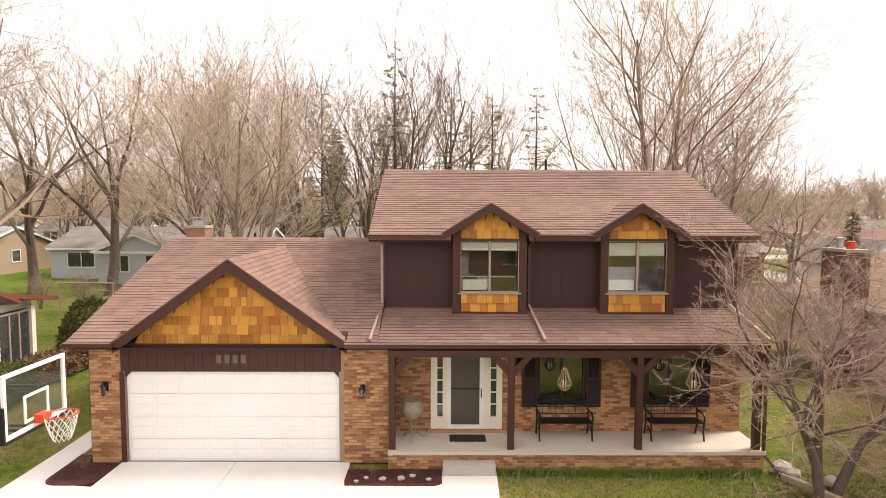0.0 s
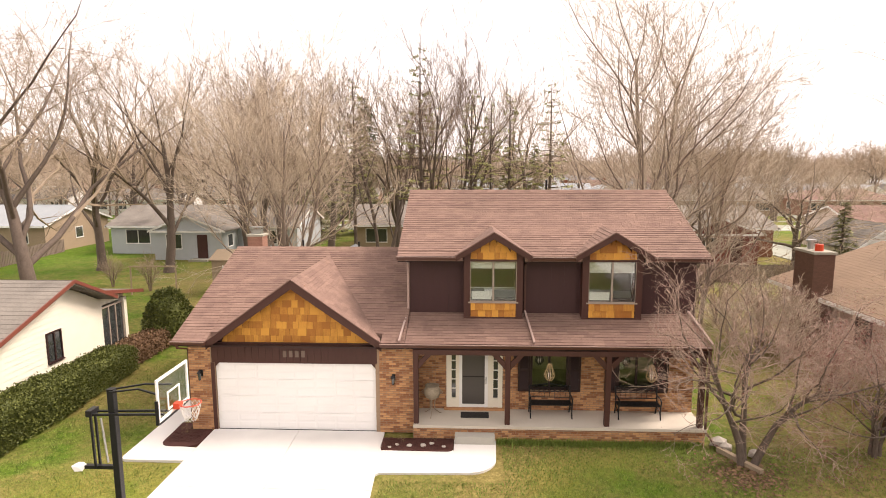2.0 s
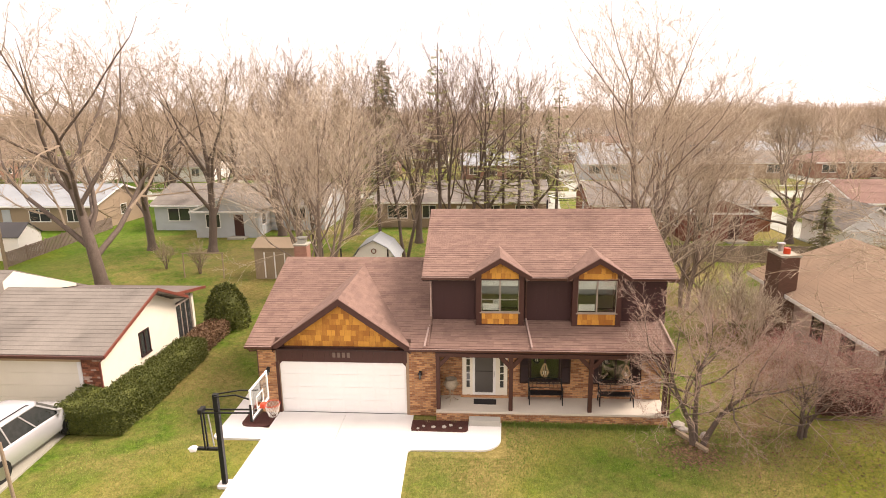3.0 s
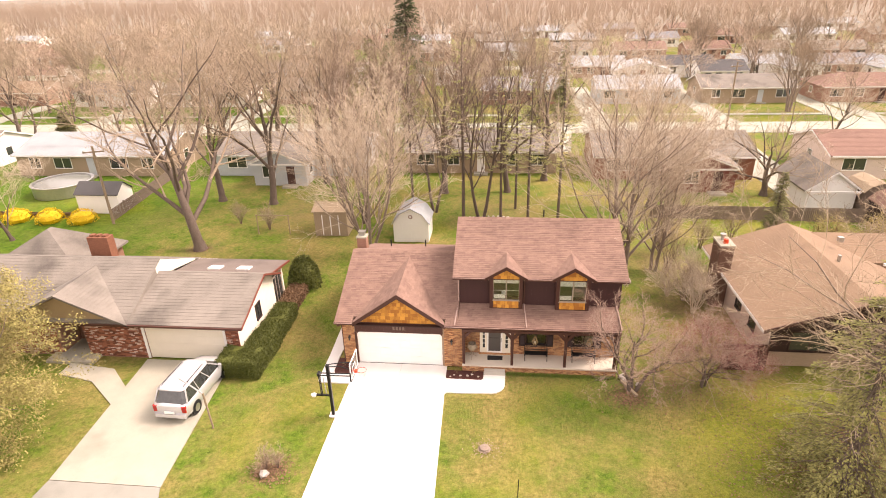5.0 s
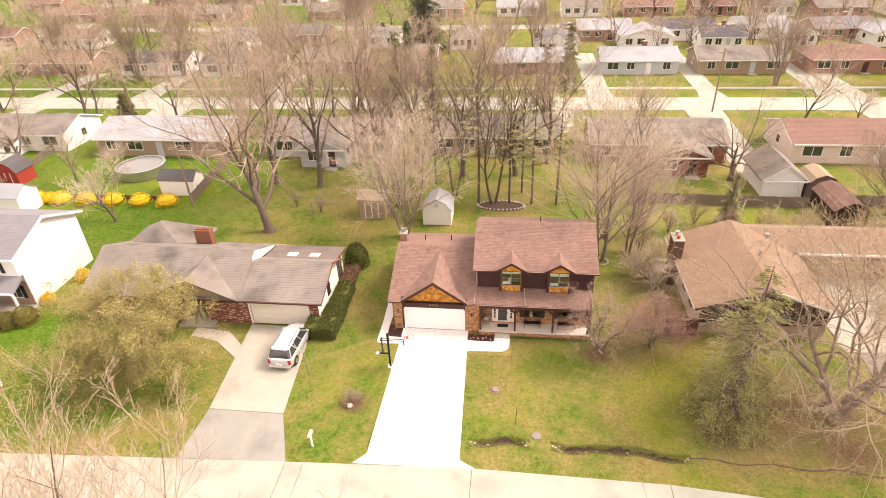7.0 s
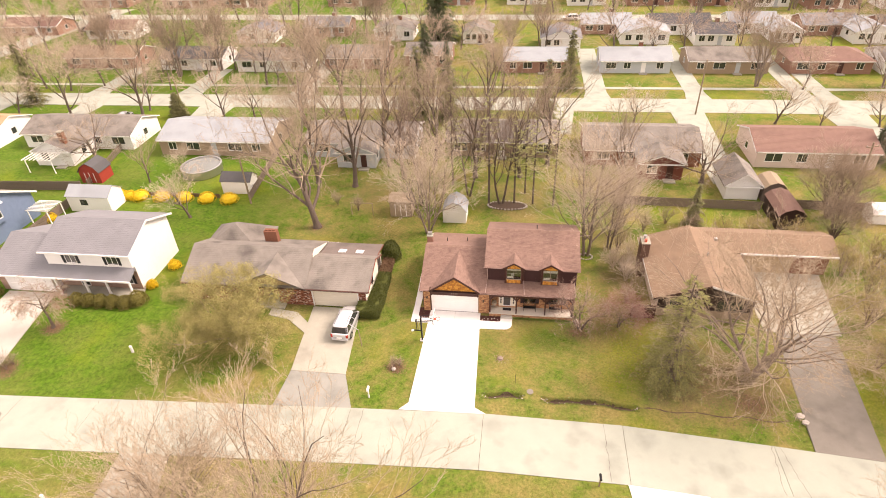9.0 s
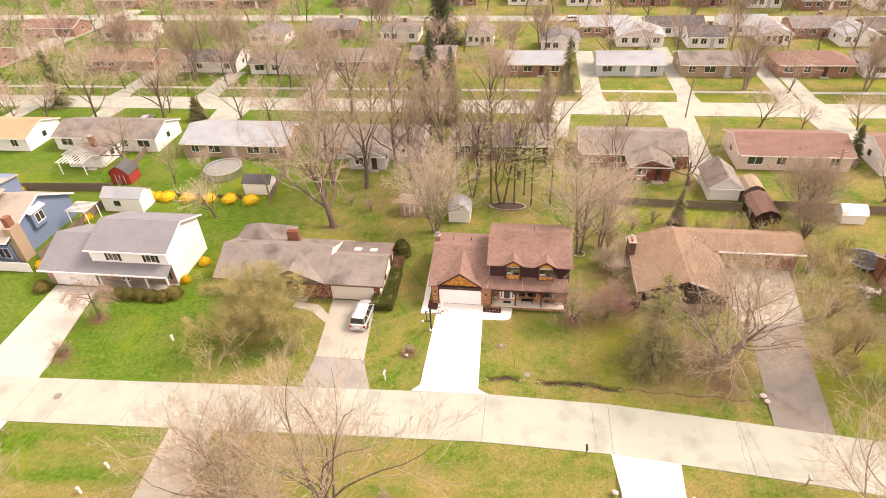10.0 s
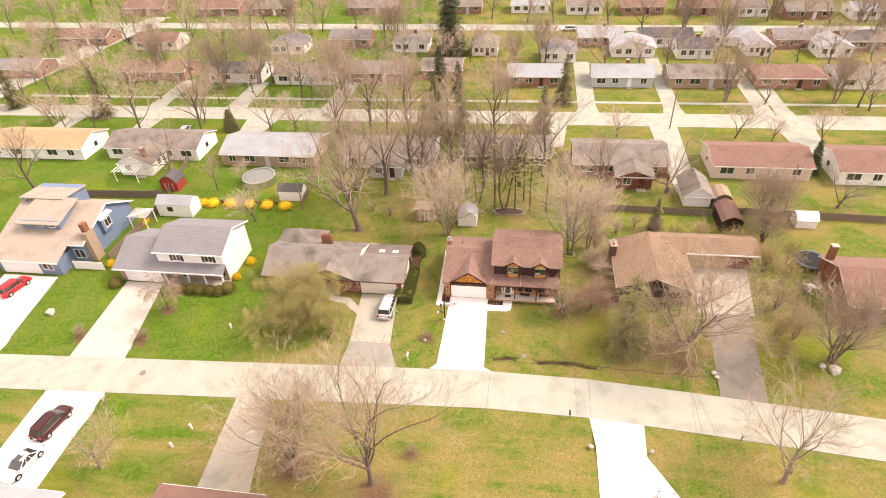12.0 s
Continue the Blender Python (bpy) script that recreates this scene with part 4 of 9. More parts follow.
# sectional garage door
gd = Geo()
gd.box(0.0, 0.03, 0.0, 4.88, 0.06, 2.13)
garage_door = gd.done("garage_door", "door_white", house, "closed white sectional garage door")
for s in range(4):
    z = 0.012 + s * 0.531
    q = Geo()
    q.box(0.012, 0.012, z, 4.868, 0.03, z + 0.522)
    for r in range(2):
        for c in range(8):
            x = 0.07 + c * 0.598
            q.add([(x, 0.012, z + 0.04 + r * 0.24), (x + 0.55, 0.012, z + 0.04 + r * 0.24), (x + 0.55, 0.012, z + 0.23 + r * 0.24), (x, 0.012, z + 0.23 + r * 0.24),
                   (x + 0.02, 0.006, z + 0.06 + r * 0.24), (x + 0.53, 0.006, z + 0.06 + r * 0.24), (x + 0.53, 0.006, z + 0.21 + r * 0.24), (x + 0.02, 0.006, z + 0.21 + r * 0.24)],
                  [(4, 5, 6, 7), (0, 1, 5, 4), (1, 2, 6, 5), (2, 3, 7, 6), (3, 0, 4, 7)])
    q.done("door_section", "door_white", garage_door)
Geo().box(0.0, -0.01, 0.0, 4.88, 0.05, 0.014).done("rubber_seal", "tyre", garage_door, "black rubber seal")

# garage gable: cedar shakes in courses
GX, GZ0, APEX, SLOPE = 2.48, 2.78, 4.72, 0.735
Geo().extrude([(0.0, 2.7), (4.96, 2.7), (GX, 4.5)], "y", 0.0, 0.12).done("gable_wall", "brown_wood", house)


def shakes(parent, x0, x1, z0, z1, y, limit, rows_h=0.215, seed=1):
    """Courses of cedar shakes, each a part; limit(z) gives the half-open x range at a height."""
    rn = random.Random(seed)
    z = z0
    while z < z1 - 0.03:
        h = min(rows_h, z1 - z)
        a0, a1 = limit(z + 0.01)
        x = a0
        while x < a1 - 0.02:
            w = min(rn.uniform(0.13, 0.3), a1 - x)
            t0, t1 = limit(z + h)
            xa, xb = x + 0.003, x + w - 0.003
            ta, tb = max(xa, min(t0, xb)), min(xb, max(t1, xa))
            d = 0.034 + rn.uniform(0, 0.01)
            zt = z + h + 0.02
            zb = z - rn.uniform(0, 0.01)
            if tb - ta < 0.02:
                ta, tb = (xb - 0.015, xb) if x < (a0 + a1) / 2 else (xa, xa + 0.015)
            vs = [(xa, y, zb), (xb, y, zb), (tb, y, zt), (ta, y, zt), (xa, y - d, zb), (xb, y - d, zb), (tb, y - 0.006, zt), (ta, y - 0.006, zt)]
            q = Geo().add(vs, [(4, 5, 6, 7), (0, 1, 5, 4), (1, 2, 6, 5), (3, 0, 4, 7)])
            q.done("shake", "cedar", parent)
            x += w
        z += h


gable_z = lambda z: (GX - (4.56 - z) / SLOPE, GX + (4.56 - z) / SLOPE)
shakes(house, 0.2, 4.8, GZ0, 4.5, -0.005, lambda z: (max(0.24, gable_z(z)[0]), min(4.74, gable_z(z)[1])), seed=3)

# rake boards of the garage gable
for sx in (-1, 1):
    q = Geo()
    x1 = GX + sx * 2.62
    zb = APEX - 2.62 * 0.715
    ring = [(GX, APEX - 0.01), (GX, APEX - 0.27), (x1, zb - 0.24), (x1, zb - 0.01)]
    q.extrude(ring if sx > 0 else list(reversed(ring)), "y", -0.3, -0.25)
    ring2 = [(GX, APEX - 0.1), (GX, APEX - 0.13), (x1, zb - 0.1), (x1, zb - 0.07)]
    q.extrude(ring2 if sx > 0 else list(reversed(ring2)), "y", -0.25, 0.0)
    q.done("rake_board", "brown_wood", house, "dark brown rake board")

# roofs: solid decks, then courses of tabs on the slopes that face the street
deck = Geo()
EV, EZ, RY, RZ = -0.28, 2.86, 5.0, 4.93
GS = (RZ - EZ) / (RY - EV)
GY = 0.12
for xa, xb, yf in ((-1.16, -0.14, EV), (-0.14, 5.08, GY), (5.08, 5.78, EV)):
    zf = EZ + (yf - EV) * GS
    deck.extrude([(yf, zf), (RY, RZ), (10.5, EZ), (10.5, EZ - 0.14), (RY, RZ - 0.16), (yf, zf - 0.14)], "x", xa, xb)
garage_roof = deck.done("garage_roof", "shingle", house, "brown asphalt shingle roof over the garage")
deck = Geo()
MEY, MEZ, MRY, MRZ = 0.95, 5.25, 5.3, 7.07
MS = (MRZ - MEZ) / (MRY - MEY)
MAIN_STRIPS = [(5.45, 7.46, MEY), (7.46, 9.36, 1.24), (9.36, 11.1, MEY), (11.1, 13.0, 1.24), (13.0, 14.95, MEY)]
for xa, xb, yf in MAIN_STRIPS:
    zf = MEZ + (yf - MEY) * MS
    deck.extrude([(yf, zf), (MRY, MRZ), (9.55, MEZ), (9.55, MEZ - 0.15), (MRY, MRZ - 0.17), (yf, zf - 0.15)], "x", xa, xb)
main_roof = deck.done("main_roof", "shingle", house, "brown asphalt shingle roof over the upper floor")
deck = Geo()
PZ1 = 3.37
deck.extrude([(-0.3, 2.86), (UP_Y, PZ1), (UP_Y, PZ1 - 0.3), (-0.3, 2.74)], "x", 5.785, 14.56)
porch_roof = deck.done("porch_roof", "shingle", house, "low brown shingle roof over the porch")

def shade_edges(ob, every=4, which=1):
    """Paints the lower edge of each tab dark, as the shadow line of its course."""
    ob.data.materials.append(M["tab_edge_shade"])
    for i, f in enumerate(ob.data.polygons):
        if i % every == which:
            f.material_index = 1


def tab_courses(parent, u_of, z_of, y0, y1, z0, z1, rng, single=0, seed=1, tab=0.31, course=0.142):
    """Courses of shingle tabs on a slope from (y0, z0) to (y1, z1); rng(t) gives the x range at the fraction t up the slope."""
    rn = random.Random(seed)
    run = math.hypot(y1 - y0, z1 - z0)
    n = int(run / course)
    dy, dz = (y1 - y0) / run, (z1 - z0) / run
    rest = Geo()
    count = 0
    for i in range(n + 1):
        t = i * course / run
        a, b = rng(min(1, t + 0.5 * course / run))
        if b - a < 0.05:
            continue
        x = a - rn.choice((0, tab / 2, tab / 3))
        l = min(course + 0.02, run - i * course)
        if l < 0.03:
            continue
        while x < b:
            xa, xb = max(x, a), min(x + tab, b)
            x += tab
            if xb - xa < 0.02:
                continue
            h = 0.017 + rn.uniform(0, 0.004)
            s0, s1 = i * course, i * course + l
            j = 0.004
            w = (xb - xa) / 2 - j
            vs = []
            for s, up in ((s0, 0.0), (s1, 0.0), (s0, h), (s1, 0.006)):
                for e in (-w, w):
                    vs.append((e, dy * s - dz * up, dz * s + dy * up))
            fs = [(4, 5, 7, 6), (0, 1, 5, 4), (1, 3, 7, 5), (2, 0, 4, 6)]
            xc = (xa + xb) / 2
            if count < single and xb - xa > tab - 1e-6:
                q = Geo().add([(v[0], v[1] - dy * s0, v[2] - dz * s0) for v in vs], fs)
                ob = q.done("shingle_tab", "shingle_tab", parent)
                shade_edges(ob)
                ob.location = (xc, y0 + dy * s0, z0 + dz * s0)
                count += 1
            else:
                rest.add([(xc + v[0], y0 + v[1], z0 + v[2]) for v in vs], fs)
    ob = rest.done("shingling", "shingle", parent)
    shade_edges(ob)
    tagged(ob, "courses of brown asphalt shingle tabs", kind="stuff")


tab_courses(garage_roof, None, None, EV - 0.02, RY, EZ, RZ, lambda t: (-1.17, -0.14), seed=4)
tab_courses(garage_roof, None, None, GY, RY, EZ + (GY - EV) * GS, RZ, lambda t: (-0.14, 5.08), seed=7)
tab_courses(garage_roof, None, None, EV - 0.02, RY, EZ, RZ, lambda t: (5.08, 5.77), seed=8)
tab_courses(main_roof, None, None, 1.235, MRY, MEZ + (1.235 - MEY) * MS, MRZ, lambda t: (5.44, 14.96), seed=5)
for k, (xa, xb, yf) in enumerate(MAIN_STRIPS):
    if yf == MEY:
        tab_courses(main_roof, None, None, MEY - 0.02, 1.236, MEZ - 0.009, MEZ + (1.236 - MEY) * MS, lambda t: (xa, xb), seed=60 + k)
tab_courses(porch_roof, None, None, -0.32, UP_Y - 0.01, 2.86, PZ1, lambda t: (5.79, 14.57), single=140, seed=6)


def gable_roofing(parent, cx, half, z_apex, slope, y0, back, name, seed, over=0.015):
    """Two small slopes of a cross gable: decks and courses; back(z) is how far they reach into the roof behind."""
    for sx in (-1, 1):
        run = half * math.hypot(1, slope)
        n = int(run / 0.142)
        d, q = Geo(), Geo()
        rn = random.Random(seed + sx)
        ze = z_apex - half * slope
        vs = [(cx, y0, z_apex), (cx + sx * half, y0, ze), (cx + sx * half, back(ze), ze), (cx, back(z_apex), z_apex)]
        lo = [(x, y, z - 0.08) for x, y, z in vs]
        fs = [(0, 1, 2, 3), (7, 6, 5, 4), (0, 4, 5, 1), (1, 5, 6, 2), (2, 6, 7, 3), (3, 7, 4, 0)]
        if sx > 0:
            fs = [tuple(reversed(f)) for f in fs]
        d.add(vs + lo, fs)
        dk = d.done(name, "shingle", parent)
        for i in range(n + 1):
            s0, s1 = i * 0.142, min(i * 0.142 + 0.16, run)
            if s1 - s0 < 0.03:
                continue
            f0, f1 = s0 / run, s1 / run
            z0, z1 = ze + (z_apex - ze) * f0, ze + (z_apex - ze) * f1
            x0, x1 = cx + sx * half * (1 - f0), cx + sx * half * (1 - f1)
            nx, nz = sx * slope / math.hypot(1, slope), 1 / math.hypot(1, slope)
            y, ye = y0 - over, back(z0) + 0.05
            y -= rn.uniform(0, 0.15)
            first = True
            while y < ye:
                ya, yb = (y0 - over if first else y), min(y + 0.31, ye)
                first = False
                if yb - ya > 0.03:
                    h = 0.016 + rn.uniform(0, 0.004)
                    p = [(x0, ya + 0.003, z0), (x0, yb - 0.003, z0), (x1, yb - 0.003, z1), (x1, ya + 0.003, z1)]
                    tp = [(px + nx * k, py, pz + nz * k) for (px, py, pz), k in zip(p, (h, h, 0.005, 0.005))]
                    q.add(p + tp, [(4, 5, 6, 7), (0, 1, 5, 4), (1, 2, 6, 5), (3, 0, 4, 7)] if sx < 0 else [(7, 6, 5, 4), (4, 5, 1, 0), (5, 6, 2, 1), (7, 4, 0, 3)])
                y += 0.31
        sh = q.done("shingling", "shingle", dk)
        shade_edges(sh)
        tagged(sh, "courses of brown asphalt shingle tabs", kind="stuff")


gable_roofing(house, GX, 2.66, APEX + 0.01, 0.715, -0.285, lambda z: EV + (z - EZ) / ((RZ - EZ) / (RY - EV)) + 0.1, "gable_roof", 21)

# ridge caps
for x0, x1, y, z in ((-1.17, 5.78, RY, RZ), (5.44, 14.96, MRY, MRZ)):
    n = int((x1 - x0) / 0.26)
    w = (x1 - x0) / n + 0.03
    cap = Geo().extrude([(-0.15, -0.05), (0, 0.03), (0.15, -0.05), (0, 0.005)], "x", 0, w)
    me = mesh("ridge_shingle", cap.v, cap.f, M["shingle_tab"])
    for i in range(n):
        ob = pmesh("ridge_shingle", me, main_roof if z > 6 else garage_roof)
        ob.location = (min(x0 + (x1 - x0) * i / n, x1 - w), y, z + 0.008 * (i % 2))

# upper floor: walls with window openings, dormer boxes
DORMERS = (8.41, 12.05)
g = Geo()
wall_cells(g, 5.79, 14.7, 3.2, 5.35, UP_Y, UP_Y + 0.15, [(c - 0.7, c + 0.7, 3.84, 5.07) for c in DORMERS])
g.done("upper_wall", "brown_siding", house, "dark brown grooved plywood siding")
for box in ((5.79, UP_Y + 0.152, 2.75, 5.94, 9.148, 5.35), (14.55, UP_Y + 0.152, 2.73, 14.7, 9.148, 5.35), (5.79, 9.15, 2.73, 14.7, 9.3, 5.35)):
    Geo().box(*box).done("upper_wall", "brown_siding", house)
for x in (5.79, 14.55):
    Geo().extrude([(1.4, 5.3), (9.3, 5.3), (5.3, 6.94)], "x", x, x + 0.15).done("upper_gable", "brown_siding", house)
for i in range(1, 22):
    x = 5.79 + i * 0.405
    if not any(abs(x - c) < 0.95 for c in DORMERS):
        Geo().box(x - 0.008, UP_Y - 0.006, 3.2, x + 0.008, UP_Y, 5.0).done("batten", "brown_siding", house)
Geo().box(5.79, UP_Y - 0.03, 5.02, 14.7, UP_Y, 5.05).done("frieze_board", "brown_siding", house)
for xa, xb, yf in MAIN_STRIPS:
    if yf == MEY:
        Geo().box(xa + 0.01, MEY + 0.02, 5.06, xb - 0.01, UP_Y + 0.02, 5.1).done("eave_soffit", "dark_wood", house, "dark brown boxed eave")

for k, c in enumerate(DORMERS):
    dormer = Geo()
    DY = 1.08
    wall_cells(dormer, c - 0.91, c + 0.91, 3.24, 5.3, DY, DY + 0.12, [(c - 0.7, c + 0.7, 3.84, 5.07)])
    dm = dormer.done("dormer", "brown_wood", house, "dark brown dormer with cedar shakes")
    for xa in (c - 0.91, c + 0.8):
        Geo().box(xa, DY + 0.122, 3.24, xa + 0.11, UP_Y, 5.3).done("dormer_cheek", "brown_wood", dm)
    Geo().extrude([(c - 0.91, 5.302), (c + 0.91, 5.302), (c, 5.9)], "y", DY, DY + 0.12).done("dormer_gable", "brown_wood", dm)
    for x in (c - 0.91, c + 0.72):
        Geo().box(x, DY - 0.025, 3.24, x + 0.19, DY, 5.3).done("corner_board", "brown_wood", dm)
    Geo().box(c - 0.92, DY - 0.04, 3.22, c + 0.92, DY, 3.33).done("sill_board", "brown_wood", dm)
    Geo().box(c - 0.72, DY - 0.03, 5.08, c + 0.72, DY, 5.14).done("head_board", "brown_wood", dm)
    shakes(dm, 0, 0, 3.34, 3.76, DY - 0.003, lambda z: (c - 0.7, c + 0.7), rows_h=0.21, seed=30 + k)
    shakes(dm, 0, 0, 5.15, 5.8, DY - 0.003, lambda z: (max(c - 0.71, c - (5.82 - z) / 0.66), min(c + 0.71, c + (5.82 - z) / 0.66)), rows_h=0.21, seed=40 + k)
    for sx in (-1, 1):
        q = Geo()
        x1, zb = c + sx * 1.16, 6.0 - 1.16 * 0.62
        ring = [(c, 5.99), (c, 5.79), (x1, zb - 0.17), (x1, zb - 0.01)]
        q.extrude(ring if sx > 0 else list(reversed(ring)), "y", 0.8, 0.85)
        r2 = [(c, 5.93), (c, 5.9), (x1, zb - 0.05), (x1, zb - 0.02)]
        q.extrude(r2 if sx > 0 else list(reversed(r2)), "y", 0.85, DY)
        q.done("rake_board", "brown_wood", dm)
    window_part(dm, c - 0.7, c + 0.7, 3.84, 5.07, DY + 0.03, sashes=2, casing="frame_tan", pane="pane", w=0.055)
    # blinds behind the upper glass
    z_low = 4.86 if k == 0 else 4.72
    for j, (xa, xb) in enumerate(((c - 0.68, c - 0.03), (c + 0.03, c + 0.68))):
        q = Geo()
        z = 5.04
        while z > z_low:
            q.box(xa, DY + 0.075, z - 0.04, xb, DY + 0.082, z - 0.004)
            z -= 0.04
        q.done("window_blind", "lamp_shade", dm, "white blind drawn part way")
    Geo().box(c - 0.66, DY + 0.08, 3.86, c - 0.05, DY + 0.1, 4.12).done("window_fan" if k == 0 else "curtain", "lamp_shade", dm, "white window fan" if k == 0 else "pale curtain hem")
    gable_roofing(house, c, 1.18, 6.01, 0.62, 0.815, lambda z: MEY + (z - MEZ) / ((MRZ - MEZ) / (MRY - MEY)) + 0.08, "dormer_roof", 50 + k)

# rooms behind the glass
def room(x0, x1, y0, y1, z0, z1):
    q = Geo()
    q.box(x0, y1, z0, x1, y1 + 0.05, z1)
    q.box(x0, y0, z0 - 0.05, x1, y1, z0)
    q.box(x0, y0, z1, x1, y1, z1 + 0.05)
    q.box(x0 - 0.05, y0, z0, x0, y1, z1)
    q.box(x1, y0, z0, x1 + 0.05, y1, z1)
    return q.done("room_lining", "room", house, "dim room behind the glass")


room(8.9, 14.3, WALL_Y + 0.23, 4.4, 0.45, 2.65)
room(6.3, 8.85, WALL_Y + 0.23, 3.4, 0.45, 2.65)
room(6.2, 10.2, UP_Y + 0.16, 4.2, 3.5, 5.04)
room(10.3, 14.4, UP_Y + 0.16, 4.2, 3.5, 5.04)

# front entry: white frame, storm door, sidelights
ent = Geo()
ent.box(6.97, WALL_Y - 0.03, 0.5, 7.13, WALL_Y + 0.12, 2.46)
ent.box(8.57, WALL_Y - 0.03, 0.5, 8.71, WALL_Y + 0.12, 2.46)
ent.box(7.26, WALL_Y - 0.03, 0.5, 7.37, WALL_Y + 0.12, 2.46)
ent.box(8.26, WALL_Y - 0.03, 0.5, 8.43, WALL_Y + 0.12, 2.46)
ent.box(7.13, WALL_Y - 0.01, 0.5, 7.26, WALL_Y + 0.12, 0.8)
ent.box(8.43, WALL_Y - 0.01, 0.5, 8.57, WALL_Y + 0.12, 0.8)
ent.box(7.13, WALL_Y - 0.01, 2.3, 7.26, WALL_Y + 0.12, 2.46)
ent.box(8.43, WALL_Y - 0.01, 2.3, 8.57, WALL_Y + 0.12, 2.46)
entry = ent.done("entry_frame", "cream_paint", house, "cream-white door frame with sidelights")
for x in (7.13, 8.43):
    w = 0.13 if x < 8 else 0.14
    Geo().box(x, WALL_Y + 0.04, 0.8, x + w, WALL_Y + 0.05, 2.3).done("pane", "dark_glass", entry)
    for i in range(1, 5):
        z = 0.8 + 0.3 * i
        Geo().box(x, WALL_Y + 0.015, z - 0.014, x + w, WALL_Y + 0.045, z + 0.014).done("glazing_bar", "white_paint", entry)
sd = Geo()
sd.box(7.37, WALL_Y - 0.02, 0.5, 7.46, WALL_Y + 0.03, 2.46)
sd.box(8.16, WALL_Y - 0.02, 0.5, 8.26, WALL_Y + 0.03, 2.46)
sd.box(7.46, WALL_Y - 0.02, 0.5, 8.16, WALL_Y + 0.03, 0.6)
sd.box(7.46, WALL_Y - 0.02, 2.42, 8.16, WALL_Y + 0.03, 2.46)
storm = sd.done("storm_door", "white_paint", house, "closed white storm door with a dark screen")
Geo().box(7.46, WALL_Y, 0.6, 8.16, WALL_Y + 0.012, 2.42).done("screen_panel", "screen", storm, "dark grey screen")
Geo().box(7.46, WALL_Y - 0.006, 1.48, 8.16, WALL_Y, 1.51).done("mid_rail", "mat_rubber", storm)
q = Geo()
q.tube([(8.2, WALL_Y - 0.03, 1.28), (8.2, WALL_Y - 0.07, 1.31), (8.2, WALL_Y - 0.07, 1.46), (8.2, WALL_Y - 0.03, 1.5)], 0.012, 6, True)
q.done("door_handle", "black_metal", storm, "black pull handle")
Geo().box(6.9, WALL_Y - 0.12, 0.43, 8.78, WALL_Y + 0.1, 0.5).done("threshold", "brick_set", house)

# porch windows, dark frames, with shutters
for x0, x1 in ((9.58, 10.72), (12.24, 13.38)):
    window_part(house, x0 + 0.05, x1 - 0.05, 1.2, 2.44, WALL_Y + 0.02, sashes=2, casing="dark_wood", pane="pane", w=0.06)
    for a in (x0 - 0.39, x1 + 0.02):
        q = Geo()
        q.box(a, WALL_Y - 0.05, 1.05, a + 0.06, WALL_Y + 0.005, 2.5)
        q.box(a + 0.31, WALL_Y - 0.05, 1.05, a + 0.37, WALL_Y + 0.005, 2.5)
        for z in (1.05, 1.72, 2.43):
            q.box(a + 0.06, WALL_Y - 0.05, z, a + 0.31, WALL_Y + 0.005, z + 0.07)
        sh = q.done("shutter", "dark_wood", house, "dark brown louvred shutter")
        q = Geo()
        for i in range(26):
            z = 1.13 + i * 0.05
            q.add([(a + 0.06, WALL_Y - 0.04, z), (a + 0.31, WALL_Y - 0.04, z), (a + 0.31, WALL_Y - 0.01, z + 0.045), (a + 0.06, WALL_Y - 0.01, z + 0.045)], [(0, 1, 2, 3)])
        q.done("louvres", "dark_wood", sh)

# porch posts with curved braces, beam
for i, x in enumerate((6.11, 8.8, 11.7, 14.38)):
    post = Geo().box(x - 0.075, -0.355, 0.43, x + 0.075, -0.205, 2.58, 0.012).done("porch_post", "brown_wood", house, "square dark brown porch post")
    for sx in (-1, 1):
        if (i == 0 and sx < 0) or (i == 3 and sx > 0):
            continue
        q = Geo()
        n = 6
        outer, inner = [], []
        for j in range(n + 1):
            t = radians(90 * j / n)
            outer.append((x + sx * (0.075 + 0.42 * (1 - math.cos(t))), 2.14 + 0.44 * math.sin(t)))
            inner.append((x + sx * (0.075 + 0.42 * j / n * 0.62 * (j / n)), 2.3 + 0.28 * j / n))
        ring = [(x + sx * 0.07, 2.1), (x + sx * 0.5, 2.58), (x + sx * 0.32, 2.58), (x + sx * 0.07, 2.33)]
        q.extrude(ring if sx > 0 else list(reversed(ring)), "y", -0.33, -0.23)
        q.done("brace", "brown_wood", post)
Geo().box(PIER_R, -0.36, 2.55, HOUSE_R + 0.02, -0.2, 2.7).done("porch_beam", "brown_wood", house, "dark brown porch beam")

# gutters and downspouts
def gutter(x0, x1, y, z, name="gutter"):
    q = Geo()
    ring = [(y, z), (y - 0.115, z + 0.005), (y - 0.12, z - 0.02), (y - 0.1, z - 0.035), (y - 0.085, z - 0.105), (y, z - 0.105)]
    q.extrude(ring, "x", x0, x1)
    gt = q.done(name, "gutter_brown", house, "brown metal eave gutter")
    Geo().box(x0, y - 0.125, z - 0.006, x1, y - 0.098, z + 0.012).done("gutter_lip", "gutter_white", gt, "pale worn gutter lip")


gutter(-1.17, -0.12, -0.28, 2.86)
gutter(5.06, 14.57, -0.3, 2.86)
gutter(5.44, 7.27, MEY, 5.24)
gutter(9.56, 10.9, MEY, 5.24)
gutter(13.2, 14.96, MEY, 5.24)


def downspout(points, label="brown downspout", material="gutter_brown"):
    q = Geo()
    q.tube(points, 0.042, 4, True)
    return q.done("downspout", material, house, label)


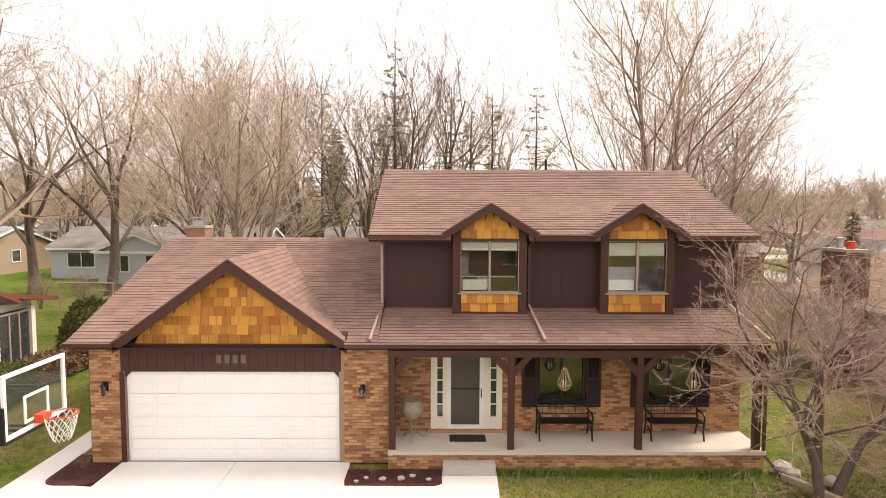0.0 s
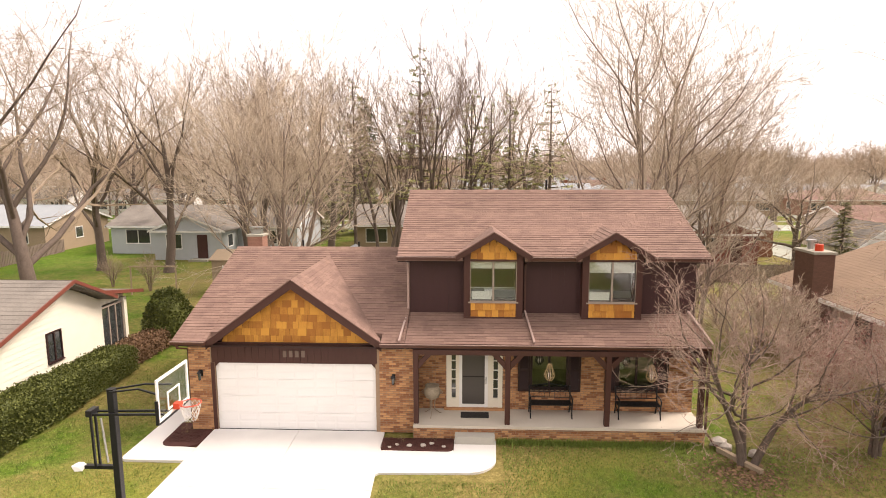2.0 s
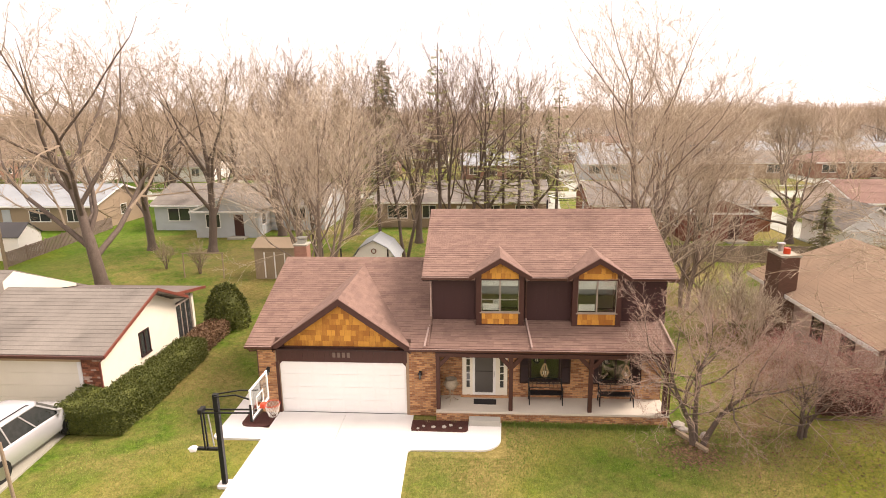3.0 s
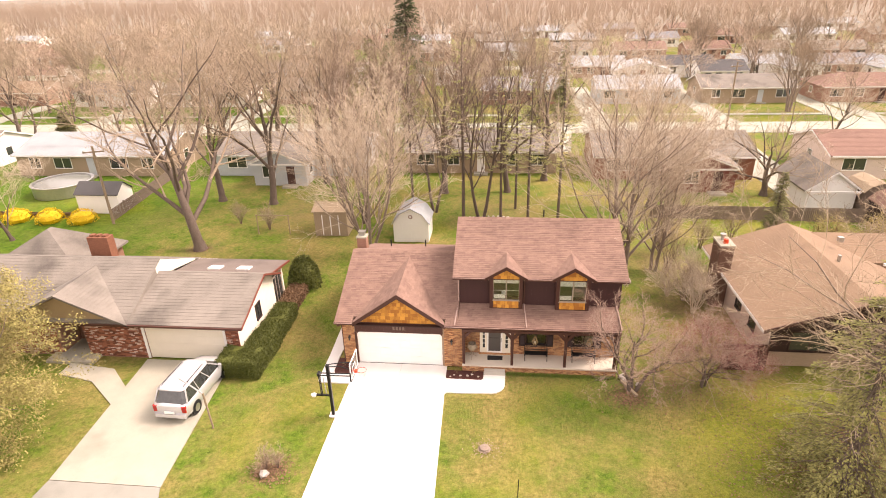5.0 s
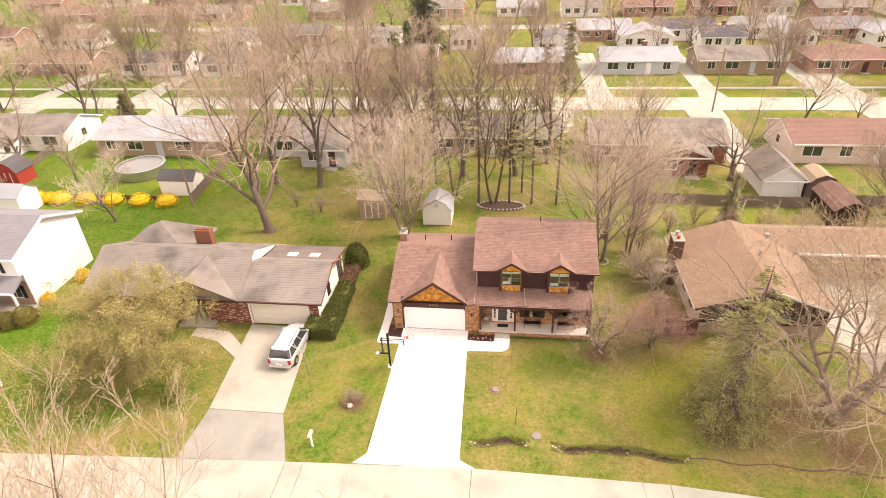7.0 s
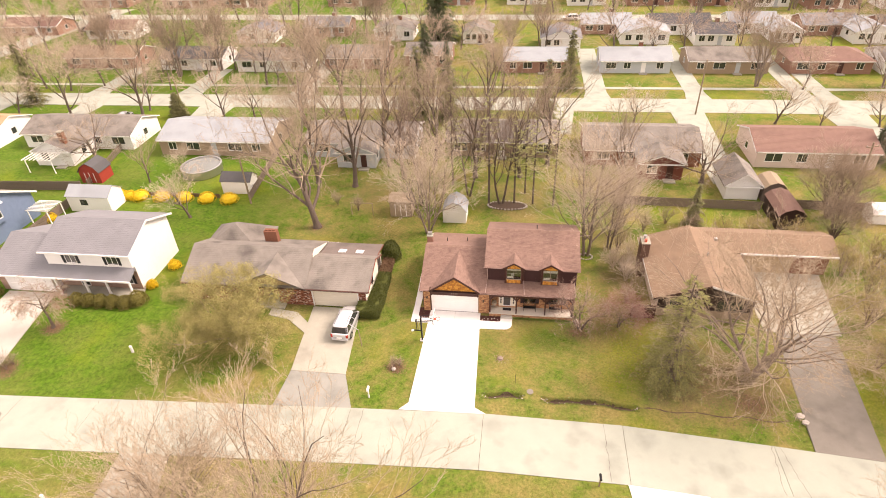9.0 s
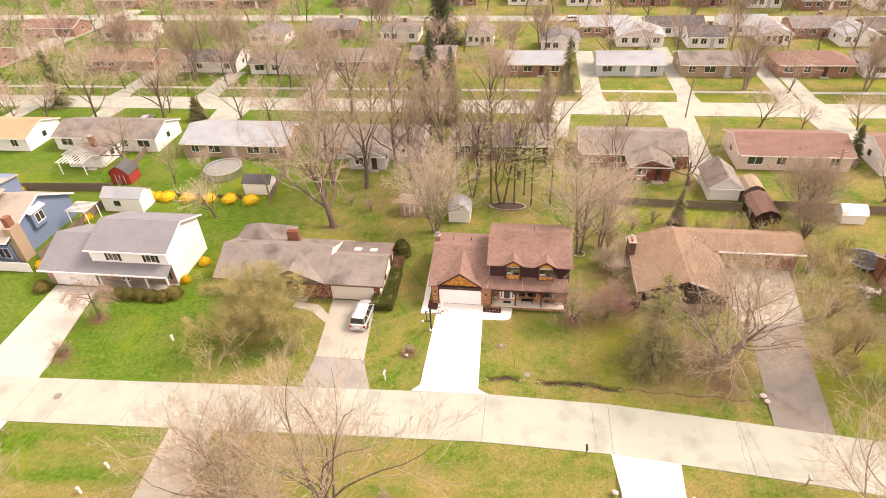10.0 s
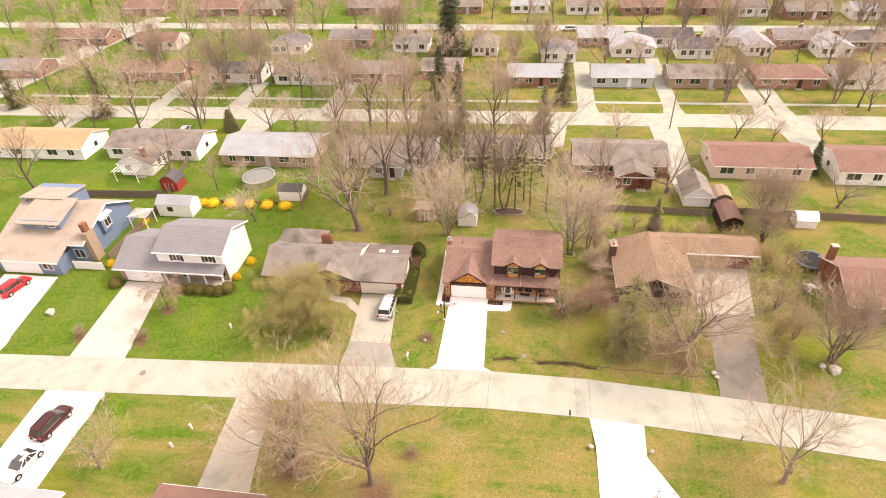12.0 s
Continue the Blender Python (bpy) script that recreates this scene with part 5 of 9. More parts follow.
downspout([(5.74, MEY - 0.04, 5.16), (5.74, UP_Y - 0.05, 4.98), (5.74, UP_Y - 0.05, 3.42)], "pale downspout", "gutter_white")
downspout([(5.74, UP_Y - 0.05, 3.45), (5.72, 1.2, 3.4), (5.62, -0.3, 2.93)], "pale downspout lying on the porch roof", "gutter_white")
downspout([(9.5, MEY - 0.04, 5.16), (9.42, UP_Y - 0.06, 4.95), (9.42, UP_Y - 0.06, 3.45)])
downspout([(9.42, UP_Y - 0.06, 3.46), (9.45, 1.15, 3.36), (9.55, -0.3, 2.94)], "pale downspout lying on the porch roof", "gutter_white")
downspout([(14.5, UP_Y - 0.02, 3.47), (14.55, 0.9, 3.3), (14.58, -0.35, 2.95)], "pale downspout lying on the porch roof", "gutter_white")
downspout([(-1.0, -0.33, 2.78), (-0.98, -0.33, 2.66), (-0.86, 0.1, 2.5), (-0.86, 0.1, 0.1)])
downspout([(14.5, -0.4, 2.76), (14.5, -0.4, 0.35), (14.7, -0.6, 0.06), (14.95, -1.2, 0.03)])

# chimney behind the garage ridge
ch = Geo().box(-1.2, 6.1, 0.0, -0.6, 6.7, 5.2).done("chimney", "brick_pink", house, "red-brown brick chimney")
Geo().box(-1.24, 6.06, 5.2, -0.56, 6.74, 5.28).done("chimney_crown", "old_concrete", ch)
q = Geo().box(-1.08, 6.3, 5.28, -0.72, 6.6, 5.45)
q.box(-1.13, 6.25, 5.53, -0.67, 6.65, 5.57)
for x in (-1.08, -0.75):
    for y in (6.3, 6.57):
        q.box(x, y, 5.45, x + 0.03, y + 0.03, 5.53)
q.done("chimney_cap", "steel", ch, "metal chimney cap")
for x, y, z in ((1.0, 6.3, 4.6), (3.2, 6.6, 4.5), (10.6, 5.7, 7.0)):
    Geo().tube([(x, y, z), (x, y, z + 0.45)], 0.04, 8, True).done("vent_pipe", "black_metal", house)


# bricks as pieces, last on the house
def put_bricks():
    vs, fs = brick_mesh(BW - JT, BH - JT, 0.01)
    me = mesh("brick", vs, fs, M["brick"])
    for x, y, z in bricks_single:
        ob = new("brick", me)
        ob.parent = brick_wall
        ob.location = (x, y + rnd.uniform(-0.003, 0.002), z)
    tagged(bricks_rest.done("brickwork", "brick_set", brick_wall), "courses of mixed orange and brown bricks", kind="stuff")


put_bricks()

# ---- neighbouring houses ----
def ranch(label, x0, x1, y0, y1, wall, roof, eave=2.6, rise=1.6, axis="x", hip=0.0, face=-1, windows=3, trim="white_paint", garage=None, chimney=None, over=0.4, band=None, group=""):
    """A one-storey house or garage: walls, gable or hip roof, windows and a door on the side that faces along y (face -1 or 1) and on its ends."""
    h = thing("house" if (x1 - x0) * (y1 - y0) > 60 else "outbuilding", label, "house" if (x1 - x0) * (y1 - y0) > 60 else "garage", group)
    g = Geo()
    g.box(x0, y0, -0.1, x1, y1, eave)
    c0, c1 = (y0, y1) if axis == "x" else (x0, x1)
    mid = (c0 + c1) / 2
    zr = eave + rise
    if not hip:
        e = [(c0, eave - 0.01), (c1, eave - 0.01), (mid, zr - 0.12)]
        a, b = (x0, x1) if axis == "x" else (y0, y1)
        for q in (a, b - 0.12):
            Geo().extrude([(u, v + 0.012) for u, v in e], axis, q, q + 0.12).done("gable_wall", wall, h)
    g.done("wall", wall, h)
    if band:
        Geo().box(x0 - 0.02, y0 - 0.02, 0.0, x1 + 0.02, y1 + 0.02, 0.95).done("wall_band", band, h)
    r = Geo()
    drop = over * rise / ((c1 - c0) / 2)
    if hip:
        hip_roof(r, x0 - over, x1 + over, y0 - over, y1 + over, eave - drop + 0.1, zr, axis, hip + over)
    else:
        a, b = (x0, x1) if axis == "x" else (y0, y1)
        saw_roof(r, c0 - over, c1 + over, eave - drop + 0.12, zr + 0.02, a - 0.3, b + 0.3, axis, step=0.24)
    r.done("roof", roof, h)
    if not hip:
        a, b = (x0, x1) if axis == "x" else (y0, y1)
        for q, t in ((a - 0.3, -0.025), (b + 0.3, 0.025)):
            f = Geo()
            ring = [(c0 - over, eave - drop + 0.1), (mid, zr), (c1 + over, eave - drop + 0.1), (c1 + over, eave - drop - 0.08), (mid, zr - 0.18), (c0 - over, eave - drop - 0.08)]
            f.extrude(ring, axis, min(q, q + t), max(q, q + t))
            f.done("rake_board", trim, h)
    yf = y0 if face < 0 else y1
    f = Geo()
    f.box(x0 - 0.1, yf + face * over - 0.06, eave - drop - 0.06, x1 + 0.1, yf + face * over + 0.06, eave - drop + 0.1)
    f.done("gutter", trim, h)
    L = x1 - x0
    free0, free1 = x0 + 0.5, x1 - 0.5
    if garage:
        ga, gb = garage
        d = Geo().box(ga, min(yf, yf + face * 0.05), 0.0, gb, max(yf, yf + face * 0.05), 2.1)
        gd = d.done("garage_door", "door_white", h, "closed white garage door")
        for i in range(4):
            Geo().box(ga + 0.05, min(yf + face * 0.05, yf + face * 0.07), 0.03 + i * 0.52, gb - 0.05, max(yf + face * 0.05, yf + face * 0.07), 0.51 + i * 0.52).done("door_section", "door_white", gd)
        if ga - x0 > x1 - gb:
            free1 = ga - 0.3
        else:
            free0 = gb + 0.3
    if windows:
        n = windows + 1
        for i in range(n):
            u = free0 + (free1 - free0) * (i + 0.5) / n
            ww = min((2.2, 1.3)[(i + int(abs(x1))) % 2], (free1 - free0) / n * 0.6)
            if i == n // 2:
                d = Geo().box(u - 0.45, min(yf, yf + face * 0.04), 0.1, u + 0.45, max(yf, yf + face * 0.04), 2.15)
                d.done("door", ("door_white", "brown_wood", "palegrey_paint")[int(abs(x0)) % 3], h)
                Geo().box(u - 0.8, min(yf, yf + face * 1.1), -0.05, u + 0.8, max(yf, yf + face * 1.1), 0.12).done("door_step", "old_concrete", h)
            else:
                window_part(h, u - ww / 2, u + ww / 2, 0.95, 2.15, yf, out=face, sashes=2 if ww > 0.9 else 1, casing="white_paint")
        for xe, o in ((x0, -1), (x1, 1)):
            ym = (y0 + y1) / 2
            window_part(h, ym - 0.5, ym + 0.5, 1.0, 2.0, xe, axis="x", out=o, sashes=1, casing="white_paint")
    if chimney:
        cx, cy, cz = chimney
        c = Geo().box(cx - 0.4, cy - 0.35, 0.0, cx + 0.4, cy + 0.35, cz).done("chimney", "brick_far", h, "brick chimney")
        Geo().box(cx - 0.46, cy - 0.41, cz, cx + 0.46, cy + 0.41, cz + 0.1).done("chimney_crown", "old_concrete", c)
    return h


# the brick ranch to the west: cream gable end, garage, cross gable and chimney
w1 = thing("house", "low brick ranch house with cream gable end and grey-brown roof", "house")
g = Geo()
wall_cells(g, -27.0, -7.0, -0.1, 2.62, -0.35, -0.15, [(-12.7, -7.82, -0.2, 2.13), (-18.3, -16.6, -0.2, 2.3)])
g.box(-18.3, 1.2, -0.1, -16.6, 1.4, 2.62)
g.box(-16.6, -0.15, -0.1, -16.4, 1.2, 2.62)
g.box(-18.5, -0.15, -0.1, -18.3, 1.2, 2.62)
g.box(-27.0, -0.15, -0.1, -26.8, 8.0, 2.62)
g.done("brick_wall", "brick_pink", w1, "mixed red and whitened brick front")
side = Geo()
side.box(-7.2, -0.34, 0.0, -7.0, 5.4, 2.4)
side.extrude([(-0.34, 2.4), (5.4, 2.4), (5.4, 2.7), (3.2, 3.78), (-0.34, 2.58)], "x", -7.2, -7.0)
for i in range(20):
    z = 0.12 + i * 0.19
    y0, y1 = -0.33, 5.39
    if z > 2.5:
        y0 = min(3.1, -0.33 + (z - 2.45) / 0.335)
    if z > 2.55:
        y1 = max(3.2, 5.39 - (z - 2.55) / 0.5)
    if y1 - y0 > 0.3:
        side.add([(-7.0, y0, z), (-7.0, y1, z), (-7.0, y1, z + 0.18), (-7.0, y0, z + 0.18), (-6.975, y0, z), (-6.975, y1, z), (-6.992, y1, z + 0.18), (-6.992, y0, z + 0.18)], [(4, 5, 6, 7), (1, 0, 4, 5), (2, 1, 5, 6), (0, 3, 7, 4)])
side.done("lap_siding", "cream_paint", w1, "cream horizontal lap siding")
back = Geo()
back.box(-12.0, 7.0, 0.0, -7.2, 7.2, 2.6)
back.box(-7.2, 6.9, 0.0, -7.0, 7.1, 2.5)
back.box(-26.8, 7.8, 0.0, -12.0, 8.0, 2.6)
back.done("rear_wall", "cream_paint", w1)
window_part(w1, 2.3, 2.95, 1.2, 2.2, -6.98, axis="x", out=1, sashes=2, casing="dark_wood", w=0.05)
window_part(w1, 5.5, 6.85, 0.15, 2.3, -7.1, axis="x", out=1, sashes=3, casing="frame_tan", w=0.06)
gdr = Geo().box(-12.7, -0.3, 0.0, -7.82, -0.25, 2.13).done("garage_door", "cream_paint", w1, "closed cream garage door")
for i in range(4):
    Geo().box(-12.67, -0.32, 0.01 + i * 0.53, -7.85, -0.3, 0.53 + i * 0.53).done("door_section", "cream_paint", gdr)
Geo().box(-12.85, -0.42, 2.13, -7.7, -0.34, 2.58).done("header_board", "tan_paint", w1, "tan board over the garage door")
for i in range(4):
    Geo().box(-10.4 + i * 0.24, -0.44, 2.25, -10.25 + i * 0.24, -0.42, 2.45).done("number_bar", "white_paint", w1)
for x in (-12.78, -7.78):
    Geo().box(x - 0.07, -0.42, 0.0, x + 0.07, -0.34, 2.13).done("door_jamb", "white_paint", w1)
r = Geo()
saw_roof(r, -0.75, 8.2, 2.55, 4.62, -27.4, -13.4, "x", mid=3.7, step=0.24)
r.done("roof", "roof_greybrown", w1, "weathered grey-brown shingle roof")
r = Geo()
n = 17
ring = []
for i in range(n):
    t0, t1 = i / n, (i + 1) / n
    ring += [(-0.75 + 3.95 * t0, 2.55 + 1.4 * t0 + 0.012), (-0.75 + 3.95 * t1, 2.55 + 1.4 * t1)]
ring += [(3.2, 3.97), (5.6, 2.86), (5.6, 2.72), (3.2, 3.8), (-0.75, 2.4)]
r.extrude(ring, "x", -13.4, -6.45)
r.done("roof", "roof_greybrown", w1)
r = Geo()
r.extrude([(3.3, 3.8), (4.9, 3.2), (7.9, 2.64), (7.9, 2.52), (4.9, 3.06), (3.3, 3.65)], "x", -13.3, -6.75)
r.done("rear_roofing", "roof_rolled", w1, "dark rolled roofing on the low rear slope")
Geo().extrude([(3.0, 3.7), (7.4, 2.75), (7.4, 2.9), (3.7, 4.56), (3.0, 4.24)], "x", -13.46, -13.37).done("gable_step", "cream_paint", w1)
Geo().extrude([(-0.7, 2.42), (3.0, 3.72), (3.0, 4.25), (-0.7, 2.55)], "x", -13.46, -13.37).done("roof_step", "roof_greybrown", w1)
# weathered brick facing beside the garage door, one brick at a time
rnd = random.Random(63)
red, pale = Geo(), Geo()
for a, b in ((-7.8, -7.0), (-16.58, -12.87), (-26.9, -18.4)):
    for i in range(33):
        z = 0.02 + i * 0.078
        x = a - (0.11 if i % 2 else 0.0)
        while x < b - 0.03:
            u0, u1 = max(a, x) + 0.005, min(b, x + 0.215) - 0.005
            q = pale if rnd.random() < 0.2 + 0.25 * noise.noise((x * 1.2, z * 1.2, 7)) else red
            if u1 - u0 > 0.03:
                q.box(u0, -0.37 - rnd.uniform(0, 0.006), z + 0.005, u1, -0.35, z + 0.072)
            x += 0.22
tagged(red.done("brick_facing", "brick_mixed", w1), "dark red bricks", kind="stuff")
tagged(pale.done("brick_facing", "brick_washed", w1), "whitewashed bricks", kind="stuff")
for x in (-10.9, -8.9):
    s = Geo().extrude([(5.2, 3.12), (5.95, 2.98), (5.95, 3.1), (5.2, 3.24)], "x", x - 0.42, x + 0.42).done("skylight", "white_paint", w1, "white skylight dome")
for ring in ([(-0.78, 2.56), (3.2, 3.99), (3.2, 3.86), (-0.78, 2.43)], [(3.2, 3.99), (5.62, 2.87), (5.62, 2.73), (3.2, 3.86)]):
    Geo().extrude(ring, "x", -6.46, -6.41).done("rake_board", "trim_red", w1, "rust-red rake board")
Geo().extrude([(4.9, 3.2), (7.93, 2.65), (7.93, 2.51), (4.9, 3.05)], "x", -6.75, -6.7).done("edge_board", "trim_red", w1)
Geo().box(-7.35, 4.2, 2.4, -7.22, 7.0, 2.66).done("rear_panel", "cream_paint", w1)
Geo().box(-27.4, -0.85, 2.42, -6.45, -0.74, 2.53).done("gutter", "gutter_brown", w1)
Geo().tube([(-6.75, -0.75, 2.42), (-6.8, -0.45, 2.25), (-6.93, -0.42, 2.1), (-6.93, -0.42, 0.1)], 0.045, 4, True).done("downspout", "trim_red", w1)
# cross gable over the entry
gw = Geo().extrude([(-21.0, 2.55), (-13.9, 2.55), (-17.4, 4.1)], "y", -0.5, -0.38)
gw.done("entry_gable", "tan_paint", w1)
r = Geo()
saw_roof(r, -21.5, -13.3, 2.5, 4.35, -0.85, 3.5, "y", step=0.24)
r.done("entry_roof", "roof_greybrown", w1)
for x in (-20.2,):
    Geo().box(x - 0.07, -0.7, 0.0, x + 0.07, -0.56, 2.5).done("porch_post", "tan_paint", w1)
Geo().box(-18.9, -1.25, -0.1, -15.9, 1.2, 0.12).done("porch_floor", "old_concrete", w1)
hip = Geo()
hip_roof(hip, -28.0, -20.6, 5.2, 10.8, 2.6, 4.75, "y", 2.6)
hip.done("rear_wing_roof", "roof_greybrown", w1)
Geo().box(-27.6, 8.02, 0.0, -21.0, 10.5, 2.5).done("rear_wing", "brick_pink", w1)
c = Geo().box(-20.3, 6.4, 2.4, -18.8, 7.1, 4.75).done("chimney", "brick_far", w1, "broad red-brick chimney")
for i in range(3):
    Geo().box(-20.15 + i * 0.45, 6.55, 4.75, -19.85 + i * 0.45, 6.9, 4.88).done("flue", "brick_far", c)

# the brown-roofed house to the east
e1 = thing("house", "low house with pink siding, brown shingle roof and brick chimney", "house")
g = Geo()
g.box(22.8, 1.3, -0.1, 32.1, 11.3, 2.55)
g.done("wall", "pink_paint", e1)
for y in (1.3, 11.15):
    Geo().extrude([(22.8, 2.552), (32.1, 2.552), (27.45, 4.2)], "y", y, y + 0.15).done("gable_wall", "pink_paint", e1)
Geo().box(32.102, 9.6, -0.1, 42.0, 13.4, 2.75).done("wing_wall", "pink_paint", e1)
Geo().box(22.78, 1.22, 0.0, 32.12, 1.3, 0.9).done("brick_band", "brick_tan", e1, "low tan brick band")
Geo().box(22.9, 1.24, 0.9, 32.0, 1.3, 2.5).extrude([(23.0, 2.5), (31.9, 2.5), (27.45, 4.1)], "y", 1.24, 1.3).done("front_panel", "dark_wood", e1, "dark brown front siding")
for a, b in ((32.12, 33.25), (38.45, 42.0)):
    Geo().box(a, 9.5, 0.0, b, 9.6, 2.7).done("brick_panel", "brick_far", e1)
Geo().box(33.25, 9.5, 2.22, 38.45, 9.6, 2.7).done("brick_panel", "brick_far", e1)
gdo = Geo().box(33.3, 9.52, 0.0, 38.4, 9.6, 2.2).done("garage_door", "tan_paint", e1, "closed brown garage door")
for i in range(4):
    Geo().box(33.33, 9.49, 0.02 + i * 0.54, 38.37, 9.52, 0.53 + i * 0.54).done("door_section", "tan_paint", gdo)
r = Geo()
saw_roof(r, 22.25, 32.65, 2.56, 4.42, 0.75, 11.7, "y", step=0.22, lift=0.006)
r.done("roof", "roof_tan", e1, "brown-tan shingle roof")
r = Geo()
saw_roof(r, 8.9, 13.9, 2.82, 3.85, 27.6, 42.5, "x", step=0.22, lift=0.006)
r.done("wing_roof", "roof_tan", e1)
Geo().box(32.6, 8.82, 2.64, 42.5, 8.9, 2.83).done("wing_fascia", "white_paint", e1)
for a in (22.27, 32.63):
    Geo().box(a - 0.05, 0.76, 2.36, a + 0.05, 11.7, 2.54).done("gutter", "white_paint", e1)
for s in (-1, 1):
    ring = [(27.45, 4.44), (27.45 + s * 5.2, 2.58), (27.45 + s * 5.2, 2.38), (27.45, 4.24)]
    Geo().extrude(ring if s > 0 else ring[::-1], "y", 0.7, 0.75).done("rake_board", "brown_wood" if s < 0 else "white_paint", e1)
c = Geo().box(21.9, 7.6, 0.0, 22.75, 9.0, 4.35).done("chimney", "brick_dark", e1, "tall brown brick chimney")
Geo().box(21.85, 7.55, 4.35, 22.8, 9.05, 4.45).done("chimney_crown", "old_concrete", c)
Geo().lathe(22.3, 8.0, [(0.16, 4.45), (0.15, 4.73)], 10).done("flue", "orange_rim", c, "orange clay flue")
Geo().lathe(22.3, 8.6, [(0.12, 4.45), (0.12, 4.75), (0.2, 4.77), (0.2, 4.85)], 10).done("flue", "steel", c)
for yy in (3.0, 5.2):
    window_part(e1, yy, yy + 0.8, 1.1, 2.1, 22.8, axis="x", out=-1, sashes=1, casing="dark_wood")
window_part(e1, 24.0, 26.0, 1.05, 2.2, 1.24, sashes=2, casing="dark_wood")
window_part(e1, 28.6, 31.0, 1.05, 2.2, 1.24, sashes=3, casing="dark_wood")
Geo().box(29.6, 9.0, 4.2, 29.9, 9.3, 4.5).done("roof_vent", "steel", e1)
Geo().box(28.2, 6.2, 4.05, 28.35, 6.35, 4.55).done("vent_pipe", "steel", e1)

# the white two-storey house further west
w2 = thing("house", "white two-storey house with grey roof, brick porch and black shutters", "house")
g = Geo()
g.box(-50.0, -0.6, -0.1, -43.4, 8.6, 2.6)
g.done("wall", "white_paint", w2, "white horizontal siding")
Geo().box(-43.39, 0.6, -0.1, -33.3, 8.4, 5.15).done("wall", "white_paint", w2)
for x in (-33.45, -43.4):
    Geo().extrude([(0.6, 5.152), (8.4, 5.152), (4.5, 6.85)], "x", x, x + 0.15).done("gable_wall", "white_paint", w2)
Geo().extrude([(-0.6, 2.602), (8.6, 2.602), (4.0, 4.85)], "x", -50.0, -49.85).done("gable_wall", "white_paint", w2)
Geo().box(-43.5, 0.2, 3.35, -33.25, 0.598, 5.15).done("overhang", "white_paint", w2)
for i in range(19):
    Geo().box(-33.3, 0.62, 0.2 + i * 0.26, -33.285, 8.38, 0.44 + i * 0.26).done("lap_board", "white_paint", w2)
Geo().box(-44.5, 0.55, 0.0, -33.3, 0.6, 2.6).done("porch_brick", "brick_porch", w2)
Geo().box(-50.0, -0.65, 0.0, -49.2, -0.6, 2.5).done("pier_brick", "brick_porch", w2)
gdo = Geo().box(-49.2, -0.66, 0.0, -44.4, -0.6, 2.15).done("garage_door", "door_white", w2, "closed white garage door")
for i in range(4):
    Geo().box(-49.15, -0.68, 0.02 + i * 0.53, -44.45, -0.66, 0.52 + i * 0.53).done("door_section", "door_white", gdo)
r = Geo()
saw_roof(r, -1.3, 9.2, 2.62, 4.95, -50.5, -43.4, "x", mid=3.95, step=0.24)
r.done("garage_roof", "roof_grey", w2)
r = Geo()
saw_roof(r, -0.1, 8.9, 5.2, 7.0, -43.9, -32.9, "x", mid=4.4, step=0.24)
r.done("roof", "roof_grey", w2, "grey shingle roof")
Geo().extrude([(-1.3, 2.62), (0.2, 3.4), (0.2, 3.2), (-1.3, 2.48)], "x", -43.4, -33.0).done("porch_roof", "roof_grey", w2)
for x0, x1, y, z in ((-50.5, -33.0, -1.35, 2.5), (-43.9, -32.9, -0.15, 5.08)):
    Geo().box(x0, y - 0.06, z - 0.05, x1, y + 0.06, z + 0.13).done("gutter", "white_paint", w2)
for x in (-42.3, -38.7, -36.1, -33.3):
    Geo().box(x - 0.09, -1.2, 0.0, x + 0.09, -1.02, 2.5).done("porch_post", "white_paint", w2)
Geo().box(-43.4, -1.25, -0.1, -33.1, 0.55, 0.15).done("porch_floor", "old_concrete", w2)
for x in (-41.0, -36.0):
    window_part(w2, x, x + 1.2, 3.75, 4.75, 0.2, casing="white_paint")
    for s in (x - 0.42, x + 1.27):
        Geo().box(s, 0.15, 3.68, s + 0.35, 0.2, 4.82).done("shutter", "black_metal", w2)
for x in (-38.2, -35.4):
    window_part(w2, x, x + 1.2, 0.9, 2.1, 0.55, casing="white_paint")
    for s in (x - 0.42, x + 1.27):
        Geo().box(s, 0.5, 0.85, s + 0.35, 0.55, 2.15).done("shutter", "black_metal", w2)
window_part(w2, -40.8, -39.8, 0.3, 2.2, 0.55, casing="white_paint", sashes=1, mullions=3)
for ring in ([(-0.15, 5.22), (4.4, 7.04), (4.4, 6.8), (-0.15, 5.0)], [(4.4, 7.04), (8.95, 5.22), (8.95, 5.0), (4.4, 6.8)]):
    Geo().extrude(ring, "x", -32.92, -32.86).done("rake_board", "white_paint", w2)

# the blue house at the far west
w3 = thing("house", "blue-grey house with pale tan roof, dormer and tan brick chimney", "house")
g = Geo()
g.box(-71.0, -0.3, -0.1, -60.4, 3.0, 2.5)
g.box(-71.0, 3.0, -0.1, -57.9, 15.5, 2.9)
g.extrude([(3.0, 2.9), (15.5, 2.9), (15.5, 3.6), (10.2, 6.3)], "x", -58.05, -57.9)
g.done("wall", "blue_paint", w3)
r = Geo()
r.extrude([(-0.8, 2.6), (10.2, 6.55), (16.0, 3.4), (16.0, 3.2), (10.2, 6.35), (-0.8, 2.42)], "x", -72.5, -60.0)
r.extrude([(2.4, 3.75), (10.2, 6.56), (16.0, 3.41), (16.0, 3.2), (10.2, 6.35), (2.4, 3.55)], "x", -60.0, -57.4)
r.done("roof", "roof_pale", w3, "mottled pale tan shingle roof")
gdo = Geo().box(-70.4, -0.36, 0.0, -63.9, -0.3, 2.1).done("garage_door", "door_white", w3, "closed white garage door")
